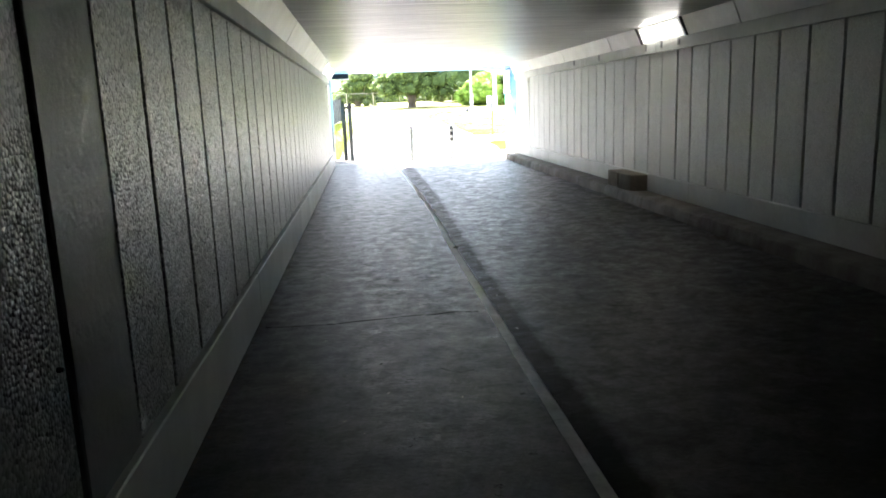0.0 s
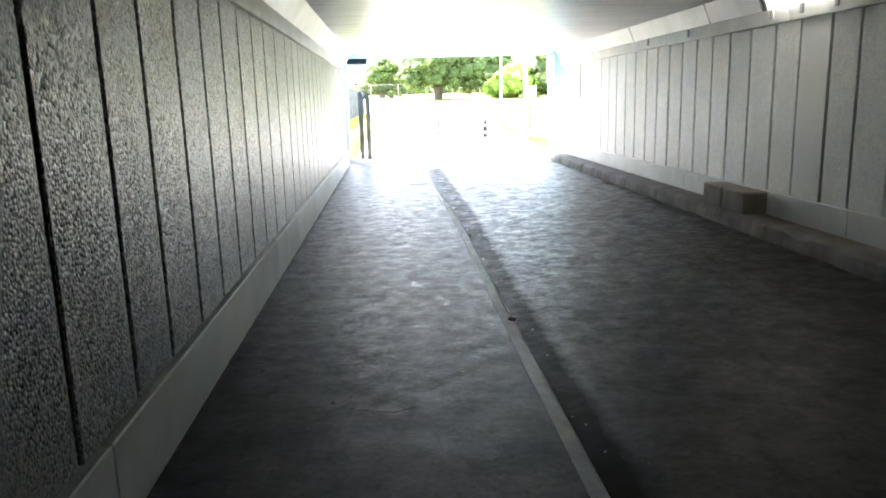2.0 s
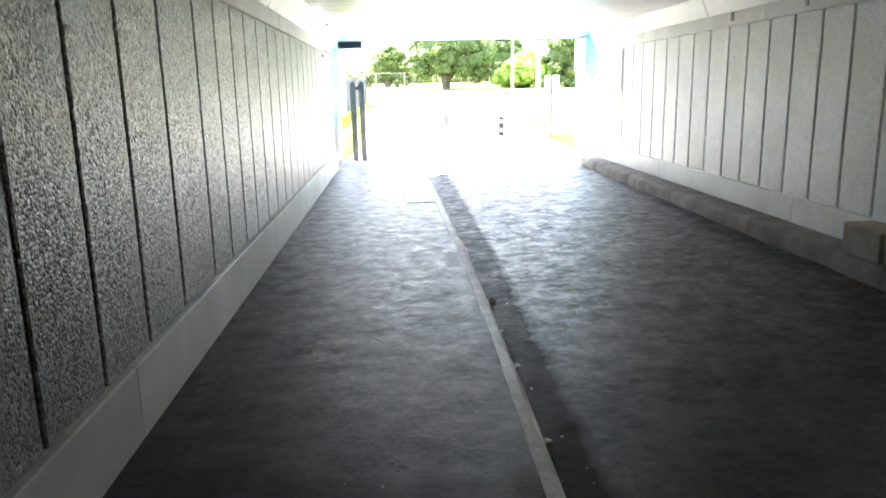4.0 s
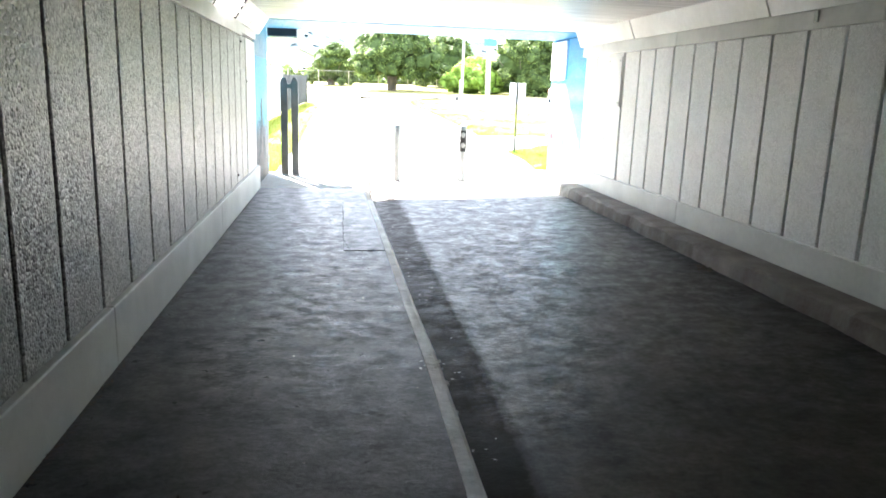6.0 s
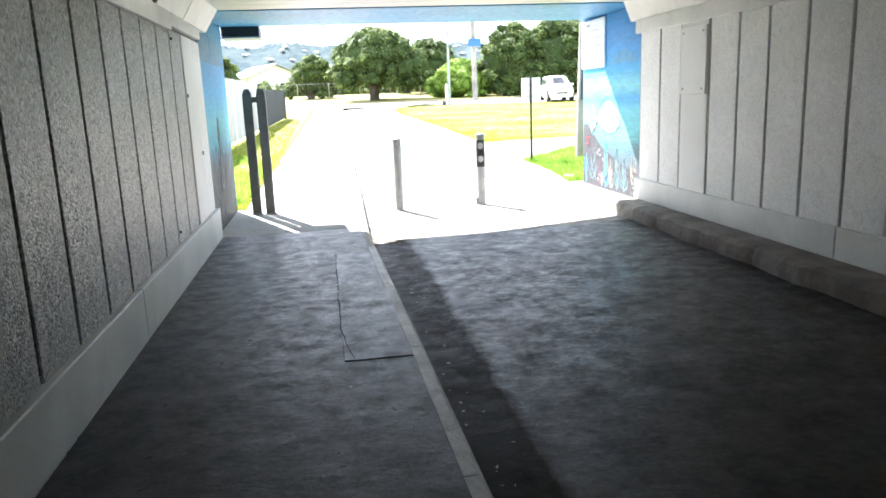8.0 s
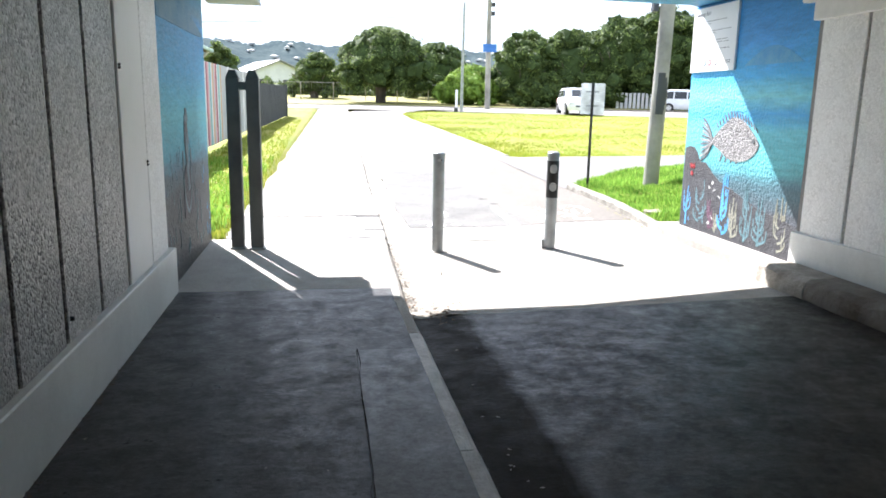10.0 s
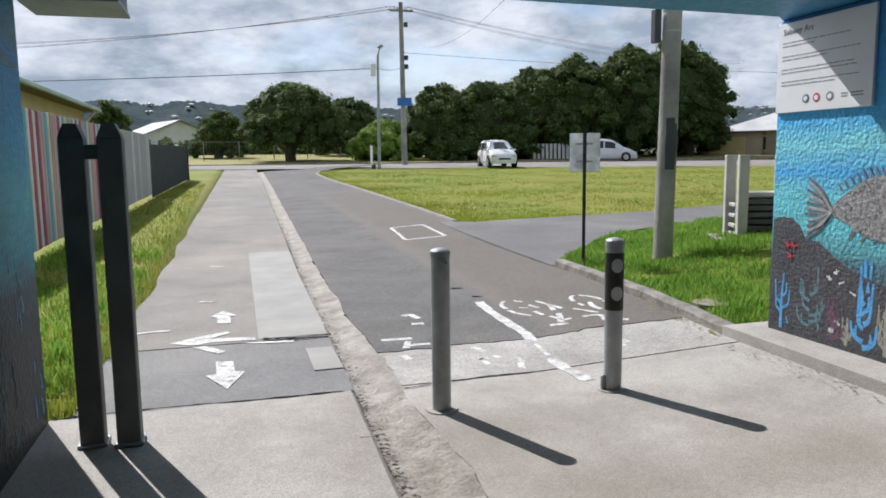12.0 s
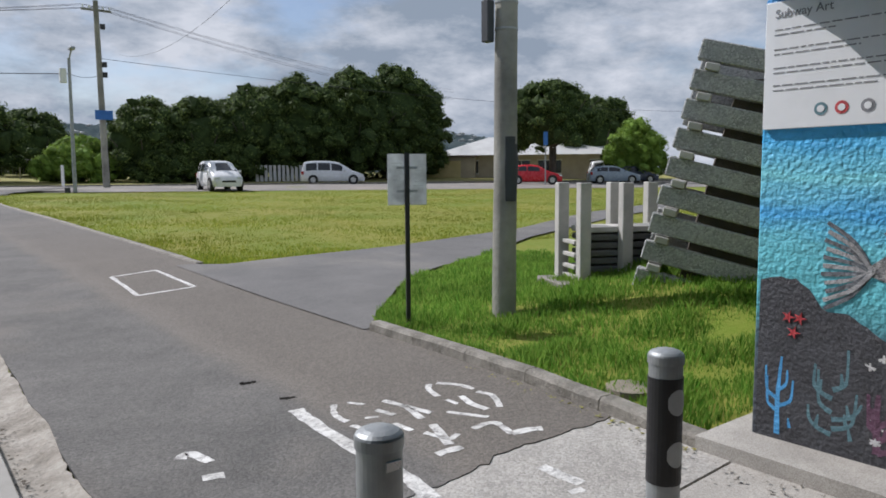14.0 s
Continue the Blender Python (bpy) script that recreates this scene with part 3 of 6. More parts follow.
PATH_NEAR = ((5.1, 25.75), (5.45, 26.2), (7.0, 27.7), (12.8, 31.1), (20, 34.2), (32, 38))
PATH_FAR = ((5.1, 31.2), (5.7, 30.8), (9.2, 31.3), (14, 32.7), (20, 35.7), (32, 39.5))


def build_ground():
    xs_right = [v - 4.92 for v in axis([4.92 + 0.35 * i for i in range(60)], 2600)]
    xs_left = [-v for v in axis([0.0 + 0.4 * i for i in range(24)], 2600)]
    ys = [-2600, -900, -300, -60, -20, 10, 18, 21.0, 21.31] + [21.5 + 0.4 * i for i in range(9)] + [25.0 + 0.12 * i for i in range(54)] + axis([31.6 + 0.4 * i for i in range(95)], 2600)
    verts = []
    for y in ys:
        e = road_right(max(19.0, min(y, 62)))
        w = -0.03 + 0.019 * max(0.0, min(y, 62) - 24)
        for x, low in [(w + v, 0) for v in sorted(xs_left)] + [(w + 0.05, 1), (2.5, 1), (e - 0.02, 1)] + [(e + 0.05 + v, 0) for v in xs_right]:
            z = ground_height(x, y)
            if low and y < 64:
                z -= 0.3
            if not low and 5.0 < x < 6.7 and lerp(PATH_NEAR, x) - 0.05 < y < lerp(PATH_FAR, x) + 0.05:
                z -= 0.16
            if not low and x < 2 and y > 21.4:
                z -= 0.04 * max(0.0, 1 - (w - x) / 0.6)
            verts.append((x, y, z + (0.03 * noise.noise((x * 0.4, y * 0.4, 0)) if not low else 0)))
    n = len(verts) // len(ys)
    faces = [(j * n + i, j * n + i + 1, (j + 1) * n + i + 1, (j + 1) * n + i) for j in range(len(ys) - 1) for i in range(n - 1)]
    return tagged(raw_obj("ground", verts, faces, M["grass"], smooth=True), "mown yellow-green lawn and verge ground", "ground", kind="structure")


def road_right(y):
    return lerp(((19.0, 4.6), (20.3, 4.69), (21.75, 4.75), (23.8, 4.98), (25.7, 5.05), (31.0, 5.32), (34, 5.33), (38, 5.27), (43, 5.2), (49, 5.04), (54, 5.15), (56.5, 5.6), (58.5, 6.7), (60.5, 9.6), (62, 12)), y)


build_ground()


def sheet(name, left, right, y0, y1, z, material, label, category, step=0.6, cols=6, depth=0.25):
    """A paved strip with thickness between two edges x = left(y) and x = right(y), its top at z(x, y)."""
    ny = max(1, math.ceil((y1 - y0) / step))
    verts, faces = [], []
    for j in range(ny + 1):
        y = y0 + (y1 - y0) * j / ny
        a, b = left(y), right(y)
        for i in range(cols + 1):
            x = a + (b - a) * i / cols
            verts.append((x, y, z(x, y)))
    n = cols + 1
    for j in range(ny):
        for i in range(cols):
            faces.append((j * n + i, j * n + i + 1, (j + 1) * n + i + 1, (j + 1) * n + i))
    ring = [i for i in range(n)] + [j * n + cols for j in range(1, ny + 1)] + [ny * n + i for i in range(cols - 1, -1, -1)] + [j * n for j in range(ny - 1, 0, -1)]
    base = len(verts)
    verts += [(verts[k][0], verts[k][1], verts[k][2] - depth) for k in ring]
    m = len(ring)
    for k in range(m):
        faces.append((ring[(k + 1) % m], ring[k], base + k, base + (k + 1) % m))
    ob = raw_obj(name, verts, faces, material)
    return tagged(ob, label, category, kind="structure")


def flat(c):
    return lambda y: c


def road_z(x, y):
    return rise(y) + 0.045 * max(0.0, x - 3.0)


KERB = ((-9, 1.72), (7, 1.73), (10, 1.77), (12.5, 1.76), (13.65, 1.73), (15.2, 1.71), (17.2, 1.67), (19.3, 1.63), (20.3, 1.66), (21, 1.68), (22.8, 1.72), (26, 1.78), (29, 1.86), (36, 2.02), (46, 2.28), (60, 2.55))


def kerb_x(y):
    return lerp(KERB, y)


def kerb_wobble(y):
    return kerb_x(y) + 0.012 * noise.noise((0.0, y * 1.7, 3.0))


def kerb_in(y):
    return kerb_x(y) - 0.08


def gutter_r(y):
    return 2.06 + max(0.0, kerb_x(y) - 1.74) + 0.05 * noise.noise((4.0, y * 1.1, 0)) + 0.025 * noise.noise((7.0, y * 4.3, 0)) + 0.02 * noise.noise((2.0, y * 13.0, 0))


def walk_left(y):
    return 0.08 + 0.06 * noise.noise((9.0, y * 0.8, 0)) + 0.019 * max(0, y - 24)


def walk_z(x, y):
    return max(0.0, rise(y) + 0.1)


T0, T1 = -9.0, 19.42
sheet("walkway_tunnel", flat(-0.02), kerb_in, T0, 15.12, lambda x, y: 0.0, M["floor"], "dark worn concrete walkway inside the underpass, shade put into its colour", "walkway")
sheet("walkway_beside_slab", flat(-0.02), flat(1.24), 15.12, 18.03, lambda x, y: 0.0, M["floor"], "dark worn concrete walkway beside a laid slab, shade put into its colour", "walkway")
sheet("walkway_mouth", flat(-0.02), kerb_in, 18.03, 19.4, lambda x, y: 0.0, M["floor"], "dark worn concrete walkway at the underpass mouth, shade put into its colour", "walkway")
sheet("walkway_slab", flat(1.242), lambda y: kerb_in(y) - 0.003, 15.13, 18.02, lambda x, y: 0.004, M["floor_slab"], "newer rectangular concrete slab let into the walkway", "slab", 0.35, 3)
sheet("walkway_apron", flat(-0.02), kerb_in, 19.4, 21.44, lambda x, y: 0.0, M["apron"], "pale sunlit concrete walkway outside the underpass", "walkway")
sheet("walkway_patch", walk_left, kerb_x, 21.455, 22.9, lambda x, y: -0.006, M["asphalt_dark"], "dark asphalt patch across the walkway", "pavement")
sheet("walkway_outside", walk_left, kerb_x, 22.9, 60.5, walk_z, M["path"], "grey asphalt footpath beside the driveway", "pavement")
sheet("pale_slab", lambda y: 1.17 + 0.012 * (y - 23), lambda y: kerb_x(y) - 0.004, 22.96, 28.3, lambda x, y: walk_z(x, y) + 0.005, M["white_slab"], "pale new concrete slab set in the footpath", "slab")
sheet("small_pale_slab", flat(1.5), flat(1.7), 21.95, 22.55, lambda x, y: 0.002, M["white_slab"], "small pale concrete square beside the gutter", "slab")

sheet("roadway_tunnel", kerb_in, flat(4.75), T0, 19.0, lambda x, y: -0.1 + 0.03 * max(0, x - 2.2) - 0.03 * max(0.0, 1 - (x - 1.68) / 0.36), M["road_in"], "dark damp concrete roadway, shade put into its colour, with a silted channel beside the walkway", "road", 0.6, 24)
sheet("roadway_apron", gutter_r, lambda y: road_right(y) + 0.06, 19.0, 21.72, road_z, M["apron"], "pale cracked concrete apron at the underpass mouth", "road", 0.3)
sheet("roadway_apron_far", gutter_r, lambda y: road_right(y) + 0.06, 21.735, 22.9, lambda x, y: road_z(x, y) + 0.003 - 0.016 * max(0, y - 22.4), M["broken"], "rough broken concrete strip before the asphalt", "road", 0.1)
sheet("gutter_outside", lambda y: kerb_x(y) - 0.03, gutter_r, 19.0, 60.0, lambda x, y: rise(y) - 0.03 * math.sin(max(0, min(1, (x - kerb_x(y) + 0.03) / 0.34)) * math.pi) + 0.009 * noise.noise((x * 8, y * 6, 0)) + 0.006 * noise.noise((x * 21, y * 17, 3)), M["gutter"], "weathered concrete dish gutter with chipped edges", "gutter", 0.07, 8)
sheet("driveway", gutter_r, lambda y: road_right(y) + 0.05, 22.595, 61.5, lambda x, y: road_z(x, y) + 0.006, M["asphalt"], "grey worn asphalt driveway climbing to the street", "road", 0.6, 60, 0.02)
for v in bpy.data.objects["driveway"].data.vertices:
    if v.co.y < 22.7:
        v.co.y += 0.02 + 0.06 * noise.noise((v.co.x * 1.6, 0, 4)) + 0.05 * noise.noise((v.co.x * 7, 0, 9)) + 0.03 * noise.noise((v.co.x * 19, 0, 2))
DX = -0.22
sv, sf = [], []
for i in range(77):
    x = -170 + 5 * i
    for y in (61.0 + DX * x, 65.0 + DX * x, 70.0 + DX * x, 74.0 + DX * x):
        sv.append((x, y, rise(y) + 0.125))
for i in range(76):
    for k in range(3):
        sf.append((i * 4 + k, (i + 1) * 4 + k, (i + 1) * 4 + k + 1, i * 4 + k + 1))
tagged(raw_obj("street", sv, sf, M["path"]), "grey asphalt street crossing ahead", "road", kind="structure")
tagged(raw_obj("street_kerb", [(x, 74.0 + DX * x + dy, z) for x in (-170, 210) for dy in (0, 0.3) for z in (0.6, 1.13)], [(1, 3, 7, 5), (0, 1, 5, 4), (2, 6, 7, 3)], M["kerb"]), "pale concrete street kerb", "kerb", kind="structure")
tagged(raw_obj("far_verge", [(-170, 74.3 + DX * -170, 1.05), (210, 74.3 + DX * 210, 1.05), (210, 104 + DX * 210, 2.1), (-170, 104 + DX * -170, 2.1)], [(0, 1, 2, 3)], M["verge_dry"]), "dry yellow grass verge across the street", "verge", kind="structure")
# side path
sp = []
for i in range(60):
    f = (i / 59) ** 1.6
    x = 5.02 + f * 26.08
    near, far = lerp(PATH_NEAR, x), lerp(PATH_FAR, x)
    sp.append((x, near, far))
vs, fs = [], []
for x, a, b in sp:
    for k in range(4):
        y = a + (b - a) * k / 3
        vs.append((x, y, max(ground_height(x, y), ground_height(x + 0.35, y)) + 0.035 if x > 6.3 else lerp(((4.75, road_z(4.75, y) + 0.008), (5.2, road_z(5.2, y) + 0.02), (6.3, ground_height(6.3, y) + 0.035)), x)))
for i in range(len(sp) - 1):
    for k in range(3):
        fs.append((i * 4 + k, (i + 1) * 4 + k, (i + 1) * 4 + k + 1, i * 4 + k + 1))
tagged(raw_obj("side_path", vs, fs, M["side_path"]), "grey asphalt path branching across the lawn", "path", kind="structure")


# ---- kerbs ----
def kerb_run(name, pts, width, top, material, label, drop=0.3, lean=0.02):
    """A kerb of stones, each a piece of its own, along pts (x, y); top(x, y) is its height."""
    root = thing(name, label, "kerb", kind="structure")
    for (x0, y0), (x1, y1) in zip(pts, pts[1:]):
        a, b = Vector((x0, y0)), Vector((x1, y1))
        d = (b - a).normalized()
        nrm = Vector((d.y, -d.x)) * width
        a2, b2 = a + d * 0.004, b - d * 0.004
        bm = bmesh.new()
        z0, z1 = top(x0, y0), top(x1, y1)
        rows = []
        for p, z in ((a2, z0), (a2.lerp(b2, 0.35), z0 * 0.65 + z1 * 0.35 - random.random() * 0.006), (a2.lerp(b2, 0.7), z0 * 0.3 + z1 * 0.7 - random.random() * 0.006), (b2, z1)):
            w = random.random() * 0.008
            e = p + nrm
            i1 = p + nrm.normalized() * (0.02 + w)
            rows.append([bm.verts.new((p.x - nrm.normalized().x * lean, p.y - nrm.normalized().y * lean, z - drop)), bm.verts.new((p.x, p.y, z - 0.02 - w)), bm.verts.new((i1.x, i1.y, z)), bm.verts.new((e.x, e.y, z)), bm.verts.new((e.x, e.y, z - drop))])
        for r0, r1 in zip(rows, rows[1:]):
            for k in range(4):
                bm.faces.new((r0[k], r1[k], r1[k + 1], r0[k + 1]))
        bm.faces.new(rows[0])
        bm.faces.new(rows[-1][::-1])
        bmesh.ops.recalc_face_normals(bm, faces=bm.faces[:])
        part("kerb_stone", bm, material, root)
    return root


def line(x, y0, y1, n):
    return [(x(y0 + (y1 - y0) * i / n), y0 + (y1 - y0) * i / n) for i in range(n + 1)]


kerb_run("walkway_kerb_outside", line(kerb_wobble, 21.44, 18.3, 4), 0.083, lambda x, y: 0.001 + 0.003 * noise.noise((0, y * 3, 1)), M["apron"], "worn sunlit concrete kerb edging the walkway", 0.3, 0.0)
kerb_run("walkway_kerb", line(kerb_wobble, 18.295, T0, 18), 0.083, lambda x, y: 0.003 + 0.004 * noise.noise((0, y * 3, 1)), M["kerb_in"], "chipped stained concrete kerb edging the walkway", 0.3, 0.0)
kerb_run("verge_kerb", line(road_right, 25.7, 21.95, 5), -0.115, lambda x, y: 0.06 + 0.03 * min(1, max(0, y - 22)) , M["kerb"], "weathered concrete kerb beside the grass", 0.3, 0.02)
kerb_run("lawn_kerb", line(road_right, 58, 31.2, 18), -0.14, lambda x, y: rise(y) + 0.13, M["kerb"], "low concrete kerb edging the lawn", 0.3, 0.02)

# ---- underpass shell ----
L_PAN, R_PAN = 0.0, 4.92
CEIL = 2.43
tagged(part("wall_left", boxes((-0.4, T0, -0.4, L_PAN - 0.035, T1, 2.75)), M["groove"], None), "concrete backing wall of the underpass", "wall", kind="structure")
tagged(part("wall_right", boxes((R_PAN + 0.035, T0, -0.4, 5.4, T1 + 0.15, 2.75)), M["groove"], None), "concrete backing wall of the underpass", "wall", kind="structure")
# Added wall, out of view, shuts out light from the open far end.
tagged(part("wall_back", boxes((-0.4, T0 - 0.3, -0.4, 5.4, T0 - 0.004, 2.75)), M["smooth"], None), "added unseen plain wall closing the open end of the underpass", "wall", kind="structure")
tagged(part("ceiling", boxes((-0.03, T0, CEIL, 4.95, 19.74, 2.72)), M["ceiling"], None), "pale painted concrete soffit with board marks", "ceiling", kind="structure")
ring = [(-0.4, 19.765), (5.4, 19.765), (5.4, 21.8), (5.06, 21.77), (4.92, 21.64), (0.56, 21.46), (-0.4, 21.42)]
tagged(bm_obj("ceiling_mouth", prism(ring, 0.36, "z", 2.42), M["blue_paint"]), "blue painted concrete beam over the underpass mouth", "ceiling", kind="structure")
tagged(part("deck", boxes((-0.4, T0 - 0.3, 2.784, 5.4, 21.2, 2.9)), M["apron"], None), "concrete deck above the underpass", "roof", kind="structure")
tagged(part("ceiling_joint", boxes((0.0, 19.741, 2.5, 4.95, 19.764, 2.7)), M["groove"], None), "dark joint in the soffit", "joint", kind="structure")
tagged(part("embankment", boxes((-30, -30, -0.4, -0.42, 21.2, 2.78)), M["grass"], None), "grassed embankment beside the underpass", "embankment", kind="structure")
tagged(part("embankment_far", boxes((8.2, -30, -0.4, 40, 22.2, 2.78), (5.41, -30, -0.4, 8.2, 21.6, 2.78)), M["grass"], None), "grassed embankment beside the underpass", "embankment", kind="structure")

wl_root = thing("cladding_left", "grey exposed-aggregate concrete cladding with upright grooves", "cladding", kind="structure")
wr_root = thing("cladding_right", "grey exposed-aggregate concrete cladding with upright grooves", "cladding", kind="structure")


def panel(parent, x, side, y0, y1, z0, z1, material):
    g = 0.014
    bm = boxes((x - 0.03 * side, y0 + g, z0, x, y1 - g, z1))
    edges = [e for e in bm.edges if all(abs(v.co.x - x) < 1e-5 for v in e.verts) and abs(e.verts[0].co.z - e.verts[1].co.z) > 0.5]
    bmesh.ops.bevel(bm, geom=edges, offset=0.007, segments=1, affect="EDGES")
    part("panel", bm, material, parent)


left_lines = [-9 + 0.505 * i for i in range(21)] + [1.55, 2.05, 2.55, 3.05, 3.54, 4.06, 4.56, 5.06, 5.59, 6.04, 6.55, 7.04] + [7.54, 8.04, 8.55, 9.07, 9.64, 10.31, 10.81, 11.3, 11.77, 12.28, 12.79, 13.31, 13.8] + [14.3, 14.8, 15.31, 15.8, 16.3, 16.8, 17.3, 17.8, 18.31, 18.88, 19.36]
for a, b in zip(left_lines, left_lines[1:]):
    if b - a < 0.2:
        continue
    smooth = abs(a - 2.05) < 0.01 or abs(a - 18.31) < 0.01
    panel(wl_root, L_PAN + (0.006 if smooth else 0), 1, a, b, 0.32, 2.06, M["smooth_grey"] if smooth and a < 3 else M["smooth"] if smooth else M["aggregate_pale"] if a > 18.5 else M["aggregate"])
right_lines = [5.51 - 0.49 * i for i in range(29, 0, -1)] + [5.51, 5.99, 6.49, 6.98, 7.45, 7.95, 8.45, 8.92, 9.33, 9.83, 10.29, 10.81, 11.3] + [11.3 + 0.46 * i for i in range(1, 6)] + [14.06, 14.56, 15.05, 15.54, 15.99, 16.48, 16.98, 17.43, 17.93, 18.5, 18.98, 19.5]
for a, b in zip(right_lines, right_lines[1:]):
    smooth = abs(a - 9.33) < 0.01 or abs(a - 17.93) < 0.01
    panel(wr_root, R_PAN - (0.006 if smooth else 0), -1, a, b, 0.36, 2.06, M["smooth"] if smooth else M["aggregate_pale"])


def cut_run(a, b, n):
    return [(a + (b - a) * i / n, a + (b - a) * (i + 1) / n - 0.005) for i in range(n)]


sk = thing("baseboard_left", "light grey painted concrete skirting", "skirting", kind="structure")
for a, b in cut_run(T0, T1, 8):
    part("skirting_length", boxes((-0.034, a, -0.05, 0.04, b, 0.325), bevel=0.006), M["skirt"], sk)
sk = thing("baseboard_right", "light grey painted concrete skirting above the ledge", "skirting", kind="structure")
for a, b in cut_run(T0, 19.56, 8):
    part("skirting_length", boxes((4.89, a, 0.1, 4.954, b, 0.37), bevel=0.006), M["skirt"], sk)
sk = thing("trim_left", "pale painted concrete strip above the cladding", "trim", kind="structure")
for a, b in cut_run(T0, 17.8, 6):
    part("strip_length", boxes((-0.034, a, 2.05, 0.035, b, 2.2), bevel=0.005), M["strip"], sk)
part("strip_length", boxes((-0.034, 17.81, 2.1, 0.012, 19.41, 2.2), bevel=0.004), M["strip"], sk)
sk = thing("trim_right", "pale painted concrete strip above the cladding", "trim", kind="structure")
for a, b in cut_run(T0, 10.0, 4) + cut_run(10.005, 19.57, 3):
    part("strip_length", boxes((4.885, a, 2.05, 4.954, b, 2.2), bevel=0.005), M["strip"], sk)
# sloping cove between strip and soffit, in lengths with open joints
for side, name, cuts in ((0, "cove_left", [T0, -4, 0.2, 4.4, 8.6, 12.8, 15.76, 17.3, 18.4, 19.74]), (1, "cove_right", [T0, -4, 0.4, 4.4, 7.7, 9.0, 10.55, 11.8, 14.6, 17.6, 19.74])):
    root = thing(name, "pale sloping cover panels between wall and soffit", "cove", kind="structure")
    for a, b in zip(cuts, cuts[1:]):
        lampy = (side == 0 and a == 15.76) or (side == 1 and a == 9.0)
        if lampy:
            continue
        if side == 0:
            sec = [(-0.034, 2.2), (0.03, 2.2), (0.175, CEIL - 0.002), (-0.034, CEIL - 0.002)]
        else:
            sec = [(4.954, 2.2), (4.954, CEIL - 0.002), (4.8, CEIL - 0.002), (4.895, 2.2)]
        part("cover_panel", prism(sec, b - a - 0.025, "y", a + 0.012), M["strip"], root)


def cove_lamp(name, side, y0, y1, label):
    """A long light fitting let into the cove: tray, two dark ends, clear cover over lit tubes."""
    root = thing(name, label, "light fitting")
    s = (lambda x: x) if side == 0 else (lambda x: 4.91 - x * 0.72)
    part("tray", prism([(s(-0.034), 2.2), (s(0.008), 2.203), (s(0.15), CEIL - 0.003), (s(-0.034), CEIL - 0.003)], y1 - y0 - 0.02, "y", y0 + 0.01), M["lamp_cover"], root)
    for a in (y0, y1 - 0.03):
        part("end_plate", prism([(s(-0.02), 2.2), (s(0.035), 2.2), (s(0.18), CEIL - 0.004), (s(0.1), CEIL - 0.004)], 0.03, "y", a), M["dark_metal"], root, "dark metal end plate")
    d0, d1 = (s(0.042), 2.212), (s(0.155), CEIL - 0.03)
    part("diffuser", prism([d0, d1, (s(0.14), CEIL - 0.03), (s(0.03), 2.215)], y1 - y0 - 0.24, "y", y0 + 0.12), M["diffuser_glow"], root, "glowing ribbed diffuser")
    for k in (0.36, 0.66):
        bm = cyl(bmesh.new(), (s(0.052 + 0.13 * k), y0 + 0.2, 2.19 + 0.23 * k), (s(0.052 + 0.13 * k), y1 - 0.2, 2.19 + 0.23 * k), 0.016, n=10)
        part("tube", bm, M["tunnel_glow"], root, "lit fluorescent tube")


cove_lamp("cove_light", 1, 9.02, 10.53, "lit fluorescent fitting in the cove above the wall")
cove_lamp("cove_light", 0, 15.78, 17.28, "lit fluorescent fitting in the cove above the wall")
# wall plate and cable stubs on the cladding
p = thing("wall_plate", "pale painted metal cover plate on the cladding", "plate")
part("plate", boxes((4.896, 17.96, 1.35, 4.912, 18.47, 2.0), bevel=0.004), M["smooth"], p)
for yy in (18.02, 18.41):
    for zz in (1.4, 1.95):
        part("screw", cyl(bmesh.new(), (4.897, yy, zz), (4.89, yy, zz), 0.012, n=8), M["galv"], p)

# ledge under the right-hand cladding
def worn_ledge(y0, y1):
    """A length of ledge with a crumbled, uneven front edge."""
    bm = bmesh.new()
    n = int((y1 - y0) / 0.07)
    prev = None
    for i in range(n + 1):
        y = y0 + (y1 - y0) * i / n
        w = 0.03 * noise.noise((y * 1.9, 0, 0)) + 0.016 * noise.noise((y * 8.0, 3, 0))
        c = 0.02 + 0.05 * max(0.0, noise.noise((y * 2.7, 7, 0)) + 0.1) + 0.012 * noise.noise((y * 11.0, 9, 0))
        sec = [(4.56 + w * 1.4, -0.3), (4.585 + w, 0.03 + 0.02 * noise.noise((y * 5, 1, 1))), (4.6 + w, 0.127 - c), (4.625 + w + c * 0.8, 0.126), (4.955, 0.127), (4.955, -0.3)]
        row = [bm.verts.new((x, y, z)) for x, z in sec]
        if prev:
            for k in range(5):
                bm.faces.new((prev[k], row[k], row[k + 1], prev[k + 1]))
        else:
            bm.faces.new(row[::-1])
        prev = row
    bm.faces.new(prev)
    bmesh.ops.recalc_face_normals(bm, faces=bm.faces[:])
    return bm


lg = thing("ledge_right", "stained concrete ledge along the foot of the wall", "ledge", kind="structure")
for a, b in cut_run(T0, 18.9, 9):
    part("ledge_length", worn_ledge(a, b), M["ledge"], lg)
# The mouth end takes a paler colour for the sun that falls on it.
part("ledge_length", worn_ledge(18.905, 19.5), M["gutter"], lg, "pale end of the ledge, sunlight put into its colour")
lg = thing("plinth_mural", "pale concrete plinth below the painted wall", "plinth", kind="structure")
part("plinth_length", prism([(4.68, 19.505), (5.4, 19.505), (5.4, 21.95), (4.76, 21.95)], 0.4, "z", -0.34), M["apron"], lg)

# ---- mouth walls with painted sea ----
ml = thing("wall_mural_left", "concrete mouth wall painted as deep blue sea", "painted wall", kind="structure")
